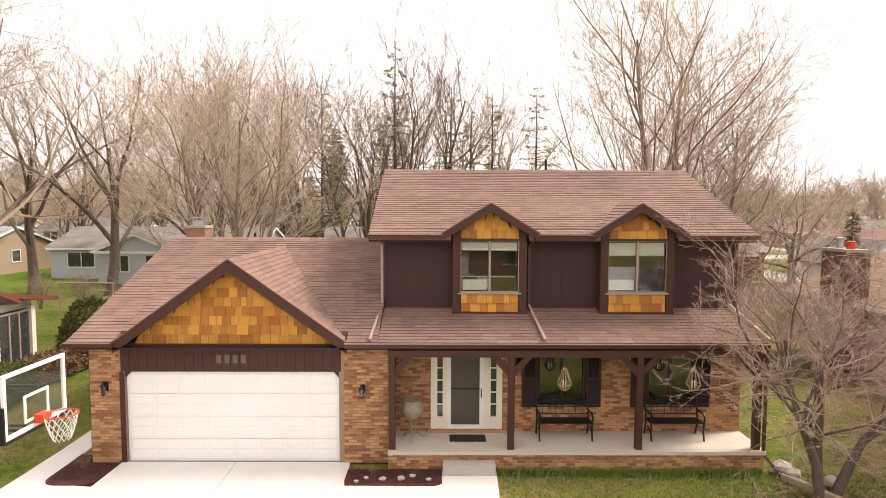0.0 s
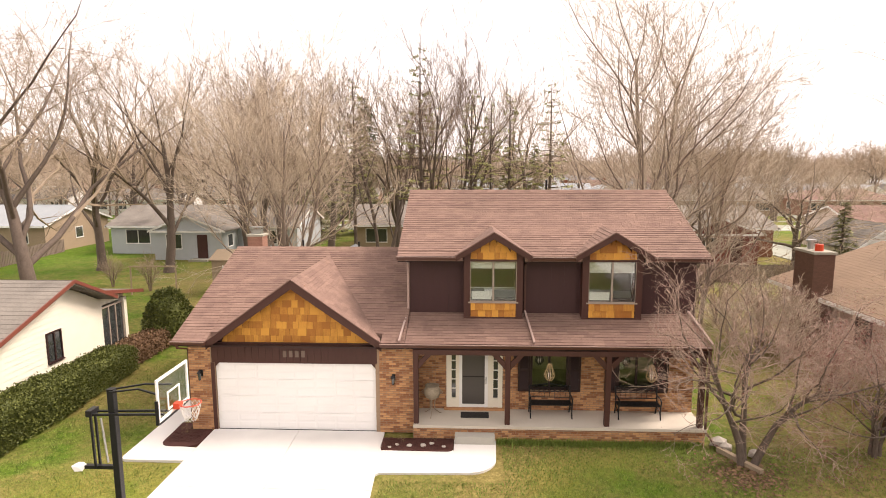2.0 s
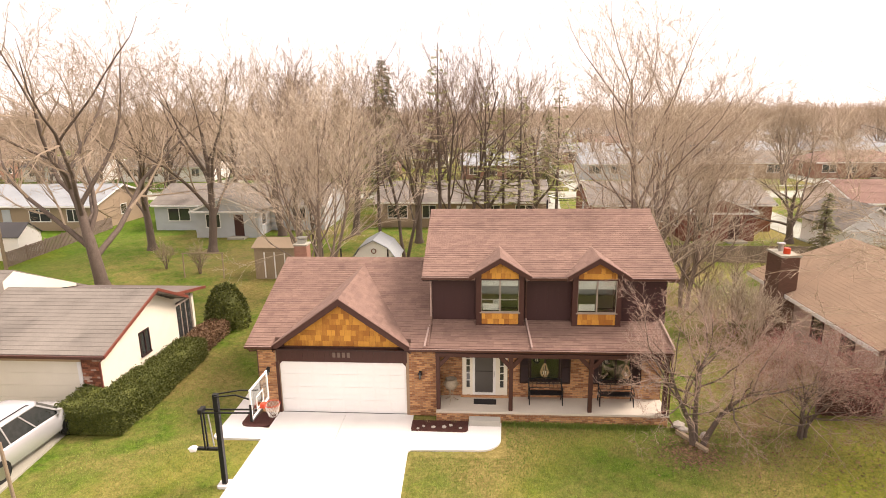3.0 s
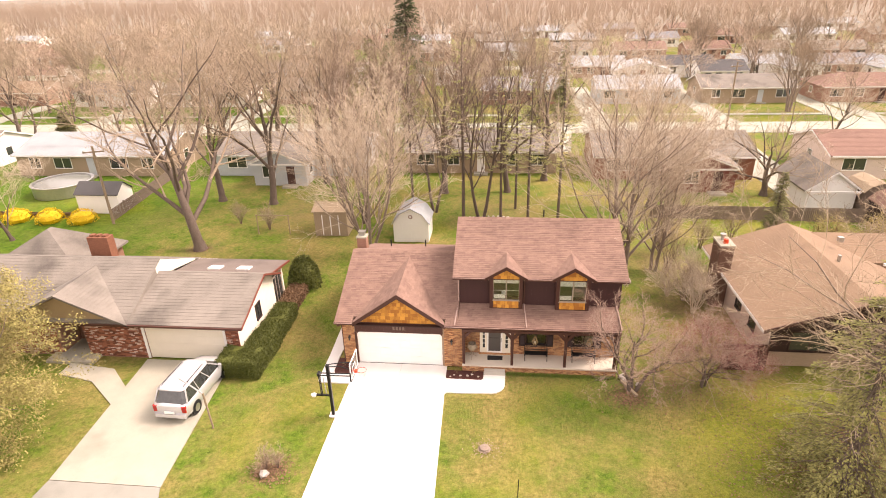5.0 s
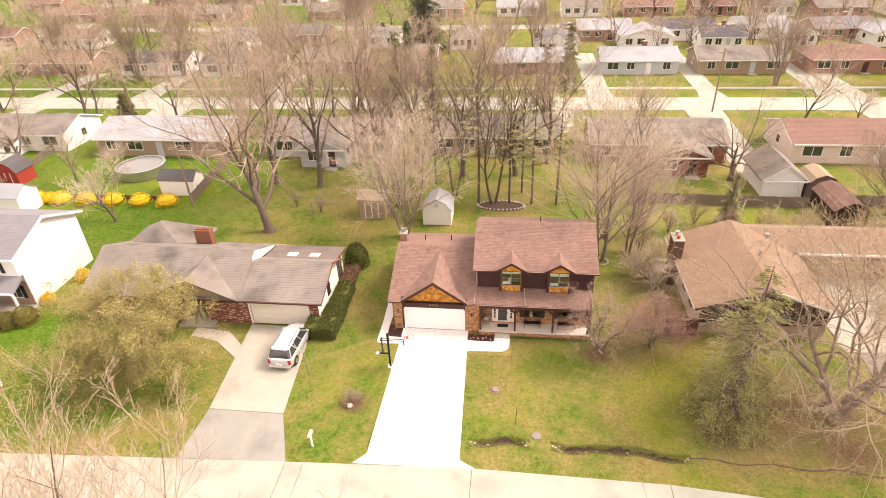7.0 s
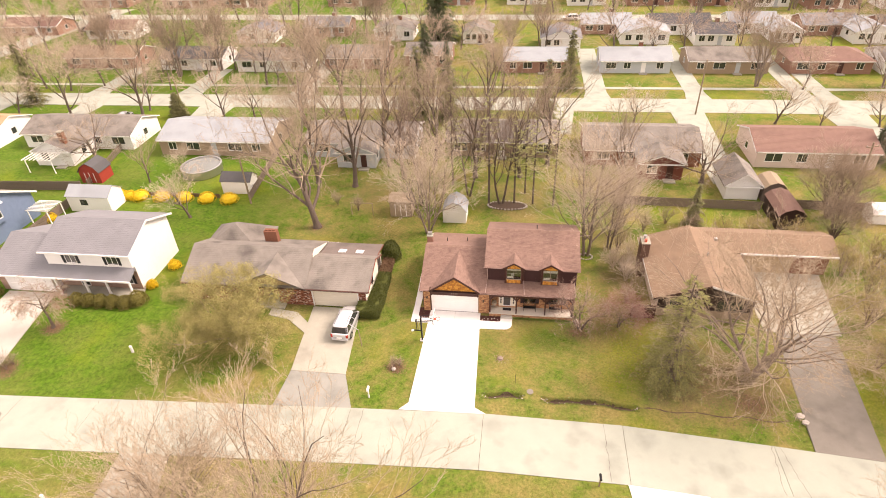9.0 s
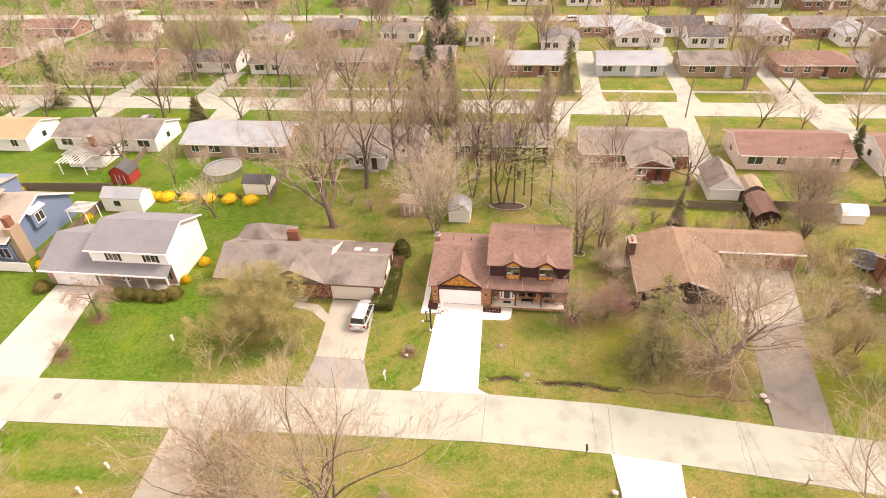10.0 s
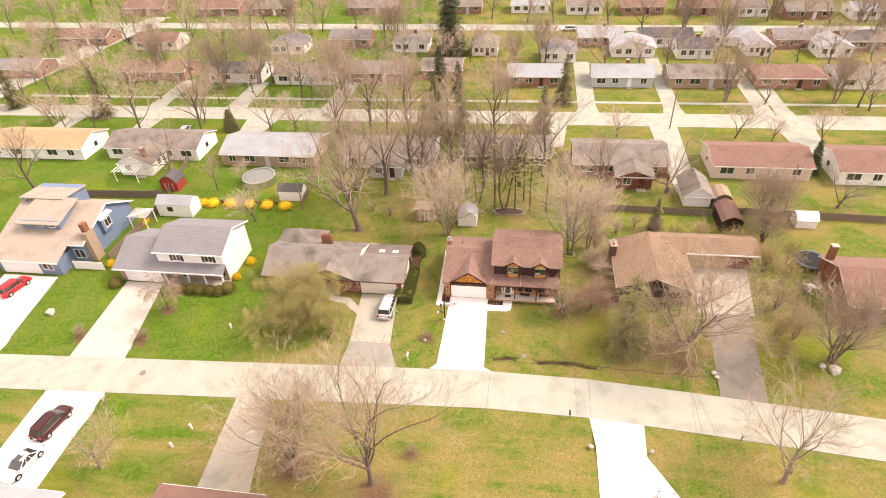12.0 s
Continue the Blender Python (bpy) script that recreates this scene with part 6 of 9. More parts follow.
for i in range(4):
    Geo().box(-70.35, -0.38, 0.02 + i * 0.52, -63.95, -0.36, 0.51 + i * 0.52).done("door_section", "door_white", gdo)
window_part(w3, -63.2, -61.6, 0.9, 2.1, -0.3, casing="white_paint")
window_part(w3, -59.9, -58.3, 0.9, 2.4, 3.0, casing="white_paint")
window_part(w3, 8.2, 9.6, 3.2, 4.6, -57.9, axis="x", out=1, casing="white_paint")
bx = Geo().box(-57.9, 7.6, 2.6, -57.3, 10.2, 5.0).done("bay", "blue_paint", w3)
Geo().extrude([(-57.95, 5.3), (-57.1, 4.95), (-57.1, 4.85), (-57.95, 5.2)], "y", 7.4, 10.4).done("bay_roof", "white_paint", w3)
window_part(bx, 8.2, 9.6, 3.2, 4.5, -57.3, axis="x", out=1, casing="white_paint")
dm = Geo().box(-69.0, 5.0, 4.0, -62.4, 9.0, 6.2).done("dormer", "blue_paint", w3)
Geo().extrude([(4.3, 6.0), (10.2, 7.3), (10.2, 7.15), (4.3, 5.85)], "x", -69.5, -61.9).done("dormer_roof", "roof_pale", w3)
for x in (-66.4, -64.2):
    window_part(dm, x, x + 0.9, 5.1, 5.6, 5.0, casing="white_paint", sashes=1)
tw = Geo().box(-72.0, 10.0, 3.0, -64.5, 15.0, 6.9).done("clerestory", "blue_paint", w3)
Geo().extrude([(9.6, 7.35), (15.2, 6.75), (15.2, 6.6), (9.6, 7.2)], "x", -72.3, -64.2).done("clerestory_roof", "roof_pale", w3)
for i in range(8):
    window_part(tw, -71.6 + i * 0.9, -70.95 + i * 0.9, 6.45, 6.85, 10.0, casing="white_paint", sashes=1, w=0.05)
ch = Geo().box(-58.0, 3.4, 0.0, -56.9, 5.2, 5.2).done("chimney", "brick_tan", w3, "tan brick chimney with sloped shoulder")
Geo().box(-57.9, 3.9, 5.2, -57.1, 4.8, 6.6).done("chimney_stack", "brick_far", ch)
for y0, y1, z in ((-0.87, -0.8, 2.42), (2.33, 2.4, 3.55)):
    Geo().box(-72.5 if y0 < 0 else -60.0, y0, z, -60.0 if y0 < 0 else -57.4, y1, z + 0.2).done("fascia", "white_paint", w3)
Geo().extrude([(2.38, 3.8), (10.2, 6.6), (10.2, 6.36), (2.38, 3.56)], "x", -57.42, -57.36).done("rake_board", "white_paint", w3)
Geo().extrude([(10.2, 6.6), (16.02, 3.45), (16.02, 3.2), (10.2, 6.36)], "x", -57.42, -57.36).done("rake_board", "white_paint", w3)
pf = thing("fence", "low white board fence beside the blue house", "fence")
Geo().box(-59.5, 1.3, 0.0, -54.4, 1.36, 1.5).done("fence_panel", "white_paint", pf)

# brick house at the far east end, and roofs across the street
ranch("dark red brick ranch house with maroon roof at the east end", 50.8, 66, 0.2, 9.8, "brick_far", "roof_red", 2.6, 2.2, chimney=(51.0, 8.4, 5.6), garage=(56, 61))
ranch("white-gabled house with pale grey roof across the street", -56, -34.2, -46, -35.2, "white_paint", "roof_bluegrey", 2.6, 1.7, face=1, garage=(-46.3, -39.5))
ranch("house with brown hip roof across the street", -24.5, -13.8, -46, -33.2, "brick_tan", "roof_red", 2.6, 1.9, axis="y", hip=3.5, face=1)

ranch("brown-roofed house opposite, mirrored in the upper windows", -3, 17.0, -47, -36.5, "brick_pink", "roof_red", 2.5, 2.4, face=1)

# the row that backs onto the gardens
ranch("tan-roofed white house behind the gardens", -104, -81.5, 35.5, 44.5, "white_paint", "roof_sand", windows=4)
a = ranch("white house with dark brown roof and covered patio behind the gardens", -76.5, -56.5, 36.5, 45, "white_paint", "roof_greybrown", windows=4)
ranch("rear wing with brown roof and tan chimney", -69.5, -63.0, 30.0, 36.4, "white_paint", "roof_greybrown", axis="y", windows=1, chimney=(-64.5, 31.5, 5.2))
ranch("tan brick ranch house with pale blue-grey roof", -50.5, -31.5, 35.0, 44.5, "brick_tan", "roof_bluegrey", windows=4)
ranch("pale grey-blue house with grey-brown roof behind bare trees", -25.5, -8.0, 35.5, 44.0, "palegrey_paint", "roof_greybrown", windows=3)
ranch("pale grey garage wing with white trim", -19.5, -13.5, 32.0, 35.4, "palegrey_paint", "roof_greybrown", axis="y", rise=1.3, windows=1)
ranch("tan brick house hidden behind tall pines", -3.0, 14.0, 37.0, 45.5, "brick_tan", "roof_greybrown", windows=4)
ranch("brown-roofed brick house beyond the fence", 18.0, 34.5, 35.0, 44.5, "brick_far", "roof_greybrown", windows=3)
ranch("red-walled rear wing with brown roof", 25.2, 31.2, 30.8, 34.9, "trim_red", "roof_greybrown", axis="y", rise=1.2, windows=1)
ranch("long pink-brown house with red-brown roof", 42.2, 58.5, 35.5, 44.5, "pink_paint", "roof_red", windows=3)
ranch("maroon-roofed white house behind the gardens", 62.5, 82, 34.5, 44, "white_paint", "roof_red", windows=4)
ranch("white gabled detached garage with brown roof", 35.7, 39.9, 25.8, 32.0, "white_paint", "roof_greybrown", eave=2.2, axis="y", rise=1.6, windows=0)
ranch("white-walled house at the far west of the gardens", -130, -110, 35, 44, "white_paint", "roof_greybrown", windows=3)

# houses across the back street and beyond
WALLS = {"b": "brick_row", "w": "white_paint", "g": "palegrey_paint", "t": "brick_tan", "p": "brick_pink"}
ROOFS = {"d": "roof_dark", "g": "roof_bluegrey", "r": "roof_red", "b": "roof_greybrown", "t": "roof_tan", "s": "roof_grey"}
KIND = {"b": "red brick", "w": "white-sided", "g": "pale grey", "t": "tan brick", "p": "pinkish brick"}
TOP = {"d": "dark", "g": "pale grey", "r": "red-brown", "b": "grey-brown", "t": "tan", "s": "grey"}


def row(specs, y0, depth, name):
    for k, (x0, x1, code, dy) in enumerate(specs):
        w, r, shape = code
        ranch(f"{KIND[w]} house with {TOP[r]} {'hip' if shape == 'h' else 'gable'} roof {name}", x0, x1, y0 + dy, y0 + dy + depth, WALLS[w], ROOFS[r],
              hip=4.0 if shape == "h" else 0.0, windows=3, axis="y" if shape == "y" else "x", group="houses " + name, chimney=(x0 + (x1 - x0) * 0.6, y0 + dy + depth * 0.6, 4.9) if k % 3 == 0 else None)


row([(-145, -127, "bsx", 3), (-100, -82, "ptx", 2), (-75, -60, "wdx", 1), (-56, -40, "wbx", 0), (-36, -22, "pbx", 2), (4, 17, "pgx", 0), (24, 38, "ggx", 0), (41.5, 57, "tbx", 0), (61, 76, "brh", 0), (78, 96, "wbx", 0), (100, 116, "tbx", 0), (-18, -8, "bbx", 4)], 77.5, 8.5, "across the back street")
row([(-141, -124, "brx", 10), (-112, -98, "wrx", 6), (-66, -56, "wsy", 2), (-50, -38, "bsx", 8), (-7, 0, "wby", 1), (12, 21, "wsy", -4), (22, 34, "bgx", 9), (30.5, 41.5, "wgy", 0), (38.5, 52.5, "wdx", 8), (47, 56, "wdx", -1), (57, 68, "wgx", 9), (64.5, 71, "wgy", 1), (73, 85, "bsx", 7), (81.5, 89.5, "wgy", 0), (89, 101, "bbx", 5), (-30, -20, "wby", 4), (104, 118, "btx", 8)], 98.5, 8.0, "two streets away")
row([(-110, -94, "brx", 0), (-90, -75, "bbx", 0), (-54, -37, "bbx", 0), (-20, -8, "pbx", 0), (2, 14, "wgx", 0), (20, 31, "wbx", -2), (37, 50, "brx", -3), (55, 66, "prx", -4), (71, 80, "wbx", -6), (84, 97, "bbx", -9), (102, 116, "wgx", -10), (122, 138, "bbx", -12), (-140, -124, "brx", 2)], 141, 8.5, "along the distant street")
row([(-170 + i * 24, -155 + i * 24, ("brx", "wgx", "pbx", "tgx", "wsx")[i % 5], (i * 7) % 9) for i in range(16)], 168, 9, "near the skyline")
row([(-230 + i * 27, -214 + i * 27, ("bbx", "wgx", "psx", "brx")[i % 4], (i * 5) % 11) for i in range(20)], 205, 9, "on the skyline")

# ---- trees and shrubs ----
def grow(seed, height, trunk_h, trunk_r, limbs, spread, levels=4, up=0.25, twigs=(6, 5, 4), lean=0.0, stems=1, curl=0.16, ratio=(0.62, 0.5, 0.42), droop=0.0, low=0.35, fine=0.006, spray=4):
    """A bare tree: stems that fork into limbs, branches and sprays of fine twigs. Returns the wood of stems and limbs, and of the crown."""
    rn = random.Random(seed)
    wood, crown, tips = Geo(), Geo(), []
    sides = (9, 6, 4, 3, 3)

    def sprig(p, d, length, w):
        a = d.cross(Vector((rn.gauss(0, 1), rn.gauss(0, 1), rn.gauss(0, 1)))).normalized() * w
        tip = p + d * length
        crown.add([p + a, p - a, tip], [(0, 1, 2)])
        return tip

    def twig(p, d, length):
        """A forked spray: a slightly bent leader with side shoots."""
        d = (d + Vector((rn.gauss(0, curl), rn.gauss(0, curl), up * 0.4 - droop * 0.6))).normalized()
        o = d.orthogonal().normalized()
        knee = p + d * length * 0.5
        e = (d + Vector((rn.gauss(0, 0.2), rn.gauss(0, 0.2), up * 0.3 + rn.gauss(0, 0.15) - droop * 0.3))).normalized()
        tip = knee + e * length * 0.5
        a = d.cross(Vector((rn.gauss(0, 1), rn.gauss(0, 1), rn.gauss(0, 1)))).normalized() * fine * 0.55
        crown.add([p + a, p - a, knee - a * 0.7, knee + a * 0.7, tip], [(0, 1, 2, 3), (3, 2, 4)])
        tips.append(tip)
        for q in range(spray):
            f = (q + rn.uniform(0.3, 1.0)) / (spray + 0.4)
            at = p.lerp(knee, f * 2) if f < 0.5 else knee.lerp(tip, f * 2 - 1)
            g = rn.uniform(0, 2 * math.pi)
            s = rn.uniform(0.5, 0.9)
            nd = d * math.cos(s) + (o * math.cos(g) + d.cross(o) * math.sin(g)) * math.sin(s)
            nd.z += up * 0.4 - droop * 0.3
            tips.append(sprig(at, nd.normalized(), length * rn.uniform(0.35, 0.65) * (1.15 - 0.6 * f), fine * 0.42))

    def branch(p, d, length, r, level):
        if level == levels:
            twig(p, d, length)
            return
        n = (8, 7, 5, 3, 2)[level]
        pts, rad = [p.copy()], [r]
        q, dd = p.copy(), d.copy()
        bend = curl * 0.35 if level == 0 else curl * (0.8 if level == 1 else 1.0)
        drift = Vector((0, 0, 0))
        for i in range(n):
            drift = drift * 0.35 + Vector((rn.gauss(0, bend), rn.gauss(0, bend), rn.gauss(0, bend) * 0.6))
            dd = (dd + drift + Vector((0, 0, (up if level < 3 else up * 0.6) * 0.2 - (droop * 0.4 if level > 1 else 0)))).normalized()
            q = q + dd * (length / n)
            pts.append(q.copy())
            rad.append(max(fine * (1.0 if level < 2 else 0.6), r * (1 - 0.85 * (i + 1) / n) if level else r * (1 - 0.68 * (i + 1) / n)))
        (wood if level < 2 else crown).tube(pts, rad, sides[level])
        k = limbs if level == 0 else twigs[level - 1]
        for j in range(k):
            f = (low + (1 - low) * (j + rn.uniform(0.2, 0.8)) / k) if level == 0 else (0.16 + 0.84 * (j + rn.uniform(0.1, 0.9)) / k)
            i = min(n - 1, int(f * n))
            t = f * n - i
            at = pts[i].lerp(pts[i + 1], t)
            ax = (pts[i + 1] - pts[i]).normalized()
            a = 2 * math.pi * (j * 0.382 + rn.uniform(-0.12, 0.12)) if level < 2 else rn.uniform(0, 2 * math.pi)
            o = ax.orthogonal().normalized()
            side = o * math.cos(a) + ax.cross(o) * math.sin(a)
            s = spread * (1.1 if level == 0 else 0.95) * rn.uniform(0.75, 1.2)
            nd = (ax * math.cos(s) + side * math.sin(s)).normalized()
            ln = length * ratio[min(level, 2)] * rn.uniform(0.75, 1.2) * (1.2 - 0.55 * f)
            if level == levels - 1:
                ln *= 0.8
            branch(at, nd, ln, max(fine * 0.6, rad[i] * rn.uniform(0.45, 0.62)), level + 1)
        if level:
            tips.append(pts[-1])

    for s in range(stems):
        a = 2 * math.pi * s / stems + rn.uniform(-0.3, 0.3)
        tilt = lean + (0.12 + 0.14 * rn.random() if stems > 1 else 0)
        d = Vector((math.cos(a) * math.sin(tilt), math.sin(a) * math.sin(tilt), math.cos(tilt)))
        base = Vector((math.cos(a), math.sin(a), 0)) * (trunk_r * 1.3 if stems > 1 else 0) + Vector((0, 0, -0.15))
        branch(base, d, trunk_h * rn.uniform(0.85, 1.1), trunk_r, 0)
    if stems == 1:
        wood.tube([(0, 0, -0.2), (0, 0, trunk_r * 0.3), (0, 0, trunk_r * 1.6)], [trunk_r * 1.55, trunk_r * 1.25, trunk_r * 0.9], 9)
    top = max(max(v[2] for v in wood.v), max((v[2] for v in crown.v), default=0))
    k = height / top
    for g in (wood, crown):
        g.v = [(x * k, y * k, z * k) for x, y, z in g.v]
    return wood, crown, [t * k for t in tips]


def specks(points, n, size, rn, jitter=0.12):
    """Buds or small leaves scattered at twig ends."""
    g = Geo()
    for i in range(n):
        p = rn.choice(points) + Vector((rn.gauss(0, jitter), rn.gauss(0, jitter), rn.gauss(0, jitter)))
        a, b = rn.uniform(0, 6.3), rn.uniform(-1, 1)
        u = Vector((math.cos(a), math.sin(a), b)) * size * rn.uniform(0.6, 1.3)
        w = Vector((-math.sin(a), math.cos(a), rn.uniform(-1, 1))) * size * rn.uniform(0.3, 0.7)
        g.add([p - u, p + w, p + u, p - w], [(0, 1, 2, 3)])
    return g


def tree(name, label, bark, twig, buds=None, bud_n=0, bud_size=0.03, category="tree", group="", **kw):
    t = thing(name, label, category, group)
    wood, crown, tips = grow(**kw)
    wood.done("trunk", bark, t, smooth=True)
    crown.done("crown", twig, t)
    if buds:
        specks(tips, bud_n, bud_size, random.Random(kw["seed"] + 99)).done("bud_cover", buds, t)
    return t


def place(t, spots, first=None):
    """Stand the tree at the first spot and copies of it at the rest: x, y, turn, size."""
    for i, (x, y, turn, size) in enumerate(spots):
        m = pose(x, y, -0.04, 0, 0, turn) @ Matrix.Scale(size, 4)
        if i:
            copy_thing(t, m)
        else:
            t0 = (t, m)
    t0[0].matrix_basis = t0[1]
    return t


# garden trees behind the houses
place(tree("maple_tree", "large bare maple forking low, with wide dark limbs", "bark", "twig_pink", seed=3, height=22.0, trunk_h=8, trunk_r=0.36, limbs=11, spread=0.82, twigs=(9, 7, 8), up=0.42, low=0.2, ratio=(1.65, 0.5, 0.46), curl=0.2, fine=0.012), [(-17.4, 15.0, 40, 1.0)])
place(tree("maple_tree", "tall bare maple with reddish twigs", "bark", "twig_pink", seed=9, height=18.5, trunk_h=8, trunk_r=0.28, limbs=8, spread=0.55, twigs=(7, 6, 7), up=0.5, low=0.22, ratio=(1.0, 0.58, 0.52), fine=0.012, spray=3, group="bare garden trees"),
      [(-15.2, 26.2, 10, 1.0), (-21.0, 27.0, 80, 0.95), (-11.5, 33.0, 150, 1.0), (-30, 48, 200, 0.9), (-24.5, 52.5, 20, 1.05), (-4.5, 33.5, 300, 0.95), (3, 48.5, 100, 0.95), (-36, 73, 240, 0.9), (-16.5, 54.5, 130, 0.95), (22, 26.5, 270, 0.75), (2.0, 30.0, 40, 0.9), (8.5, 30.5, 110, 0.85), (12.5, 34.5, 230, 0.9), (-8.5, 29.0, 75, 0.9), (-62.4, 49.3, 15, 0.85), (-84, 23.6, 190, 0.8), (-47.2, 25.5, 260, 0.42)])
place(tree("silver_maple_tree", "dense multi-stemmed bare tree with fine grey-brown twigs", "bark_grey", "twig_grey", seed=14, height=15.8, trunk_h=10, trunk_r=0.13, limbs=9, spread=0.62, twigs=(8, 6, 6), up=0.4, low=0.13, ratio=(0.66, 0.58, 0.5), lean=0.08, stems=5, fine=0.0105, spray=3), [(-2.6, 14.6, 0, 1.0)])
place(tree("silver_maple_tree", "tall grey multi-stemmed bare tree with upright limbs", "bark_grey", "twig_grey", seed=21, height=19.0, trunk_h=13, trunk_r=0.2, limbs=18, spread=0.72, twigs=(8, 6, 7), up=0.5, low=0.14, ratio=(0.58, 0.56, 0.5), lean=-0.06, stems=2, fine=0.0115, spray=3), [(16.6, 11.3, 0, 1.0), (19.4, 12.9, 130, 0.72)])
place(tree("poplar_tree", "slender tall bare tree with steep upright limbs", "bark", "twig", seed=27, height=20.0, trunk_h=13, trunk_r=0.17, limbs=10, spread=0.42, twigs=(7, 6, 6), up=0.6, low=0.25, ratio=(0.6, 0.55, 0.5), stems=2, fine=0.01, spray=3), [(6.1, 22.6, 0, 1.0), (1.6, 24.5, 140, 0.93), (-4.6, 21.5, 250, 0.85)])
place(tree("spreading_tree", "wide-spreading bare tree with thick curving limbs", "bark", "twig_pink", seed=33, height=12.5, trunk_h=5, trunk_r=0.36, limbs=8, spread=0.78, twigs=(8, 7, 7), up=0.35, low=0.2, ratio=(1.5, 0.58, 0.5), curl=0.2, fine=0.012, spray=3, group="bare garden trees"), [(33.8, 30.1, 0, 1.0), (60, 27, 100, 0.7), (-60.5, 32.2, 50, 0.95), (-140, 104, 10, 1.2)])
place(tree("garden_thicket_tree", "wide multi-stemmed bare tree beside the dark shed", "bark", "twig_pink", seed=35, height=12.0, trunk_h=6, trunk_r=0.13, limbs=8, spread=0.6, twigs=(7, 6, 7), up=0.35, low=0.12, ratio=(0.95, 0.6, 0.52), stems=6, fine=0.011, spray=3), [(47.0, 21.8, 0, 1.0), (45.5, 16.5, 130, 0.7)])
place(tree("small_tree", "small bare spreading tree on the lawn", "bark", "twig_grey", seed=37, height=7.5, trunk_h=3.2, trunk_r=0.13, limbs=8, spread=0.72, twigs=(7, 6, 6), up=0.3, low=0.22, ratio=(1.2, 0.62, 0.55), fine=0.01, spray=2, group="small bare trees"),
      [(-35.8, 16.1, 0, 1.05), (27.4, 51.4, 60, 0.95), (50.3, 51.7, 120, 1.15), (56.7, 50.3, 210, 0.75), (-89.3, 50.2, 200, 1.15), (-100.8, 53, 20, 1.0), (80.4, 65.8, 240, 1.2), (-43.5, 29.5, 10, 0.6), (-41, 51, 80, 1.2), (84, 52, 150, 1.0), (66, 51, 290, 1.0)])
place(tree("street_tree", "tall upright bare tree with many steep limbs on a front lawn", "bark_grey", "twig_pink", seed=39, height=15.0, trunk_h=8, trunk_r=0.2, limbs=9, spread=0.45, twigs=(7, 6, 6), up=0.5, low=0.15, ratio=(0.9, 0.55, 0.5), stems=3, fine=0.015, spray=2, group="upright street trees"),
      [(52.6, 70.0, 0, 0.95), (75, 69.8, 100, 0.9), (-68.2, 74, 200, 1.15), (-60.5, 78, 40, 1.15), (-90.5, 82.7, 300, 1.0), (-35.6, 70.5, 160, 0.9), (11.9, 97.7, 60, 0.9), (4.8, 93.3, 220, 0.7), (60.3, 107.4, 20, 1.0), (52.8, 121, 140, 1.0), (98.6, 108.2, 80, 1.1), (80.5, 132.4, 0, 1.0), (103, 128.4, 190, 1.0), (-30.6, 108.7, 250, 1.0), (-66.3, 120, 120, 1.1)])

# conifers
def conifer(name, label, seed, height, radius, bare, whorl, needle, trunk_r=0.16, dens=1.0, sag=0.25, size=0.09, tuft=26, group="", sparse=0.0, taper=0.8):
    rn = random.Random(seed)
    t = thing(name, label, "conifer", group)
    wood, green = Geo(), Geo()
    wood.tube([(0, 0, -0.2), (0.03, 0, height * 0.35), (-0.04, 0.05, height * 0.7), (0, 0, height)], [trunk_r * 1.2, trunk_r, trunk_r * 0.6, 0.015], 7)
    z = height * bare
    while z < height * 0.985:
        f = (z - height * bare) / (height * (1 - bare))
        reach = radius * (1 - f) ** taper + 0.12
        for b in range(max(3, int(whorl * (1 - 0.4 * f)))):
            if rn.random() < sparse:
                continue
            a = rn.uniform(0, 2 * math.pi)
            L = reach * rn.uniform(0.55, 1.1)
            d = Vector((math.cos(a), math.sin(a), 0))
            p0 = Vector((0, 0, z + rn.uniform(-0.15, 0.15)))
            pts = [p0 + d * (L * s) + Vector((0, 0, -sag * L * s * s + 0.12 * L * s * (1 if f > 0.5 else 0.3))) for s in (0, 0.35, 0.7, 1.0)]
            wood.tube(pts, [0.035 * (1 - f) + 0.012, 0.022, 0.014, 0.005], 3)
            nt = int(tuft * dens * L / max(radius, 0.1) * 1.3) + 10
            side = Vector((-d.y, d.x, 0))
            for k in range(nt):
                s = rn.uniform(0.2 if not sparse else 0.45, 1.02)
                i = min(2, int(s * 3))
                c = pts[i].lerp(pts[i + 1], s * 3 - i if s < 1 else 1.0)
                w = L * 0.32 * (1.15 - s) * rn.uniform(-1, 1)
                c = c + side * w + Vector((0, 0, rn.uniform(-0.06, 0.03)))
                o = (d * rn.uniform(0.4, 1) + side * (w * 2 + rn.uniform(-0.5, 0.5)) + Vector((0, 0, rn.uniform(-0.5, 0.2)))).normalized()
                q = o.cross(Vector((rn.uniform(-0.5, 0.5), rn.uniform(-0.5, 0.5), 1))).normalized()
                l, h = size * rn.uniform(1.0, 2.4), size * rn.uniform(0.25, 0.55)
                green.add([c - q * h * 0.4, c + o * l * 0.5 - q * h, c + o * l, c + o * l * 0.5 + q * h], [(0, 1, 2, 3)])
        z += (height * (1 - bare)) / (18 + height)
    wood.done("trunk", "bark", t)
    green.done("crown", needle, t)
    return t


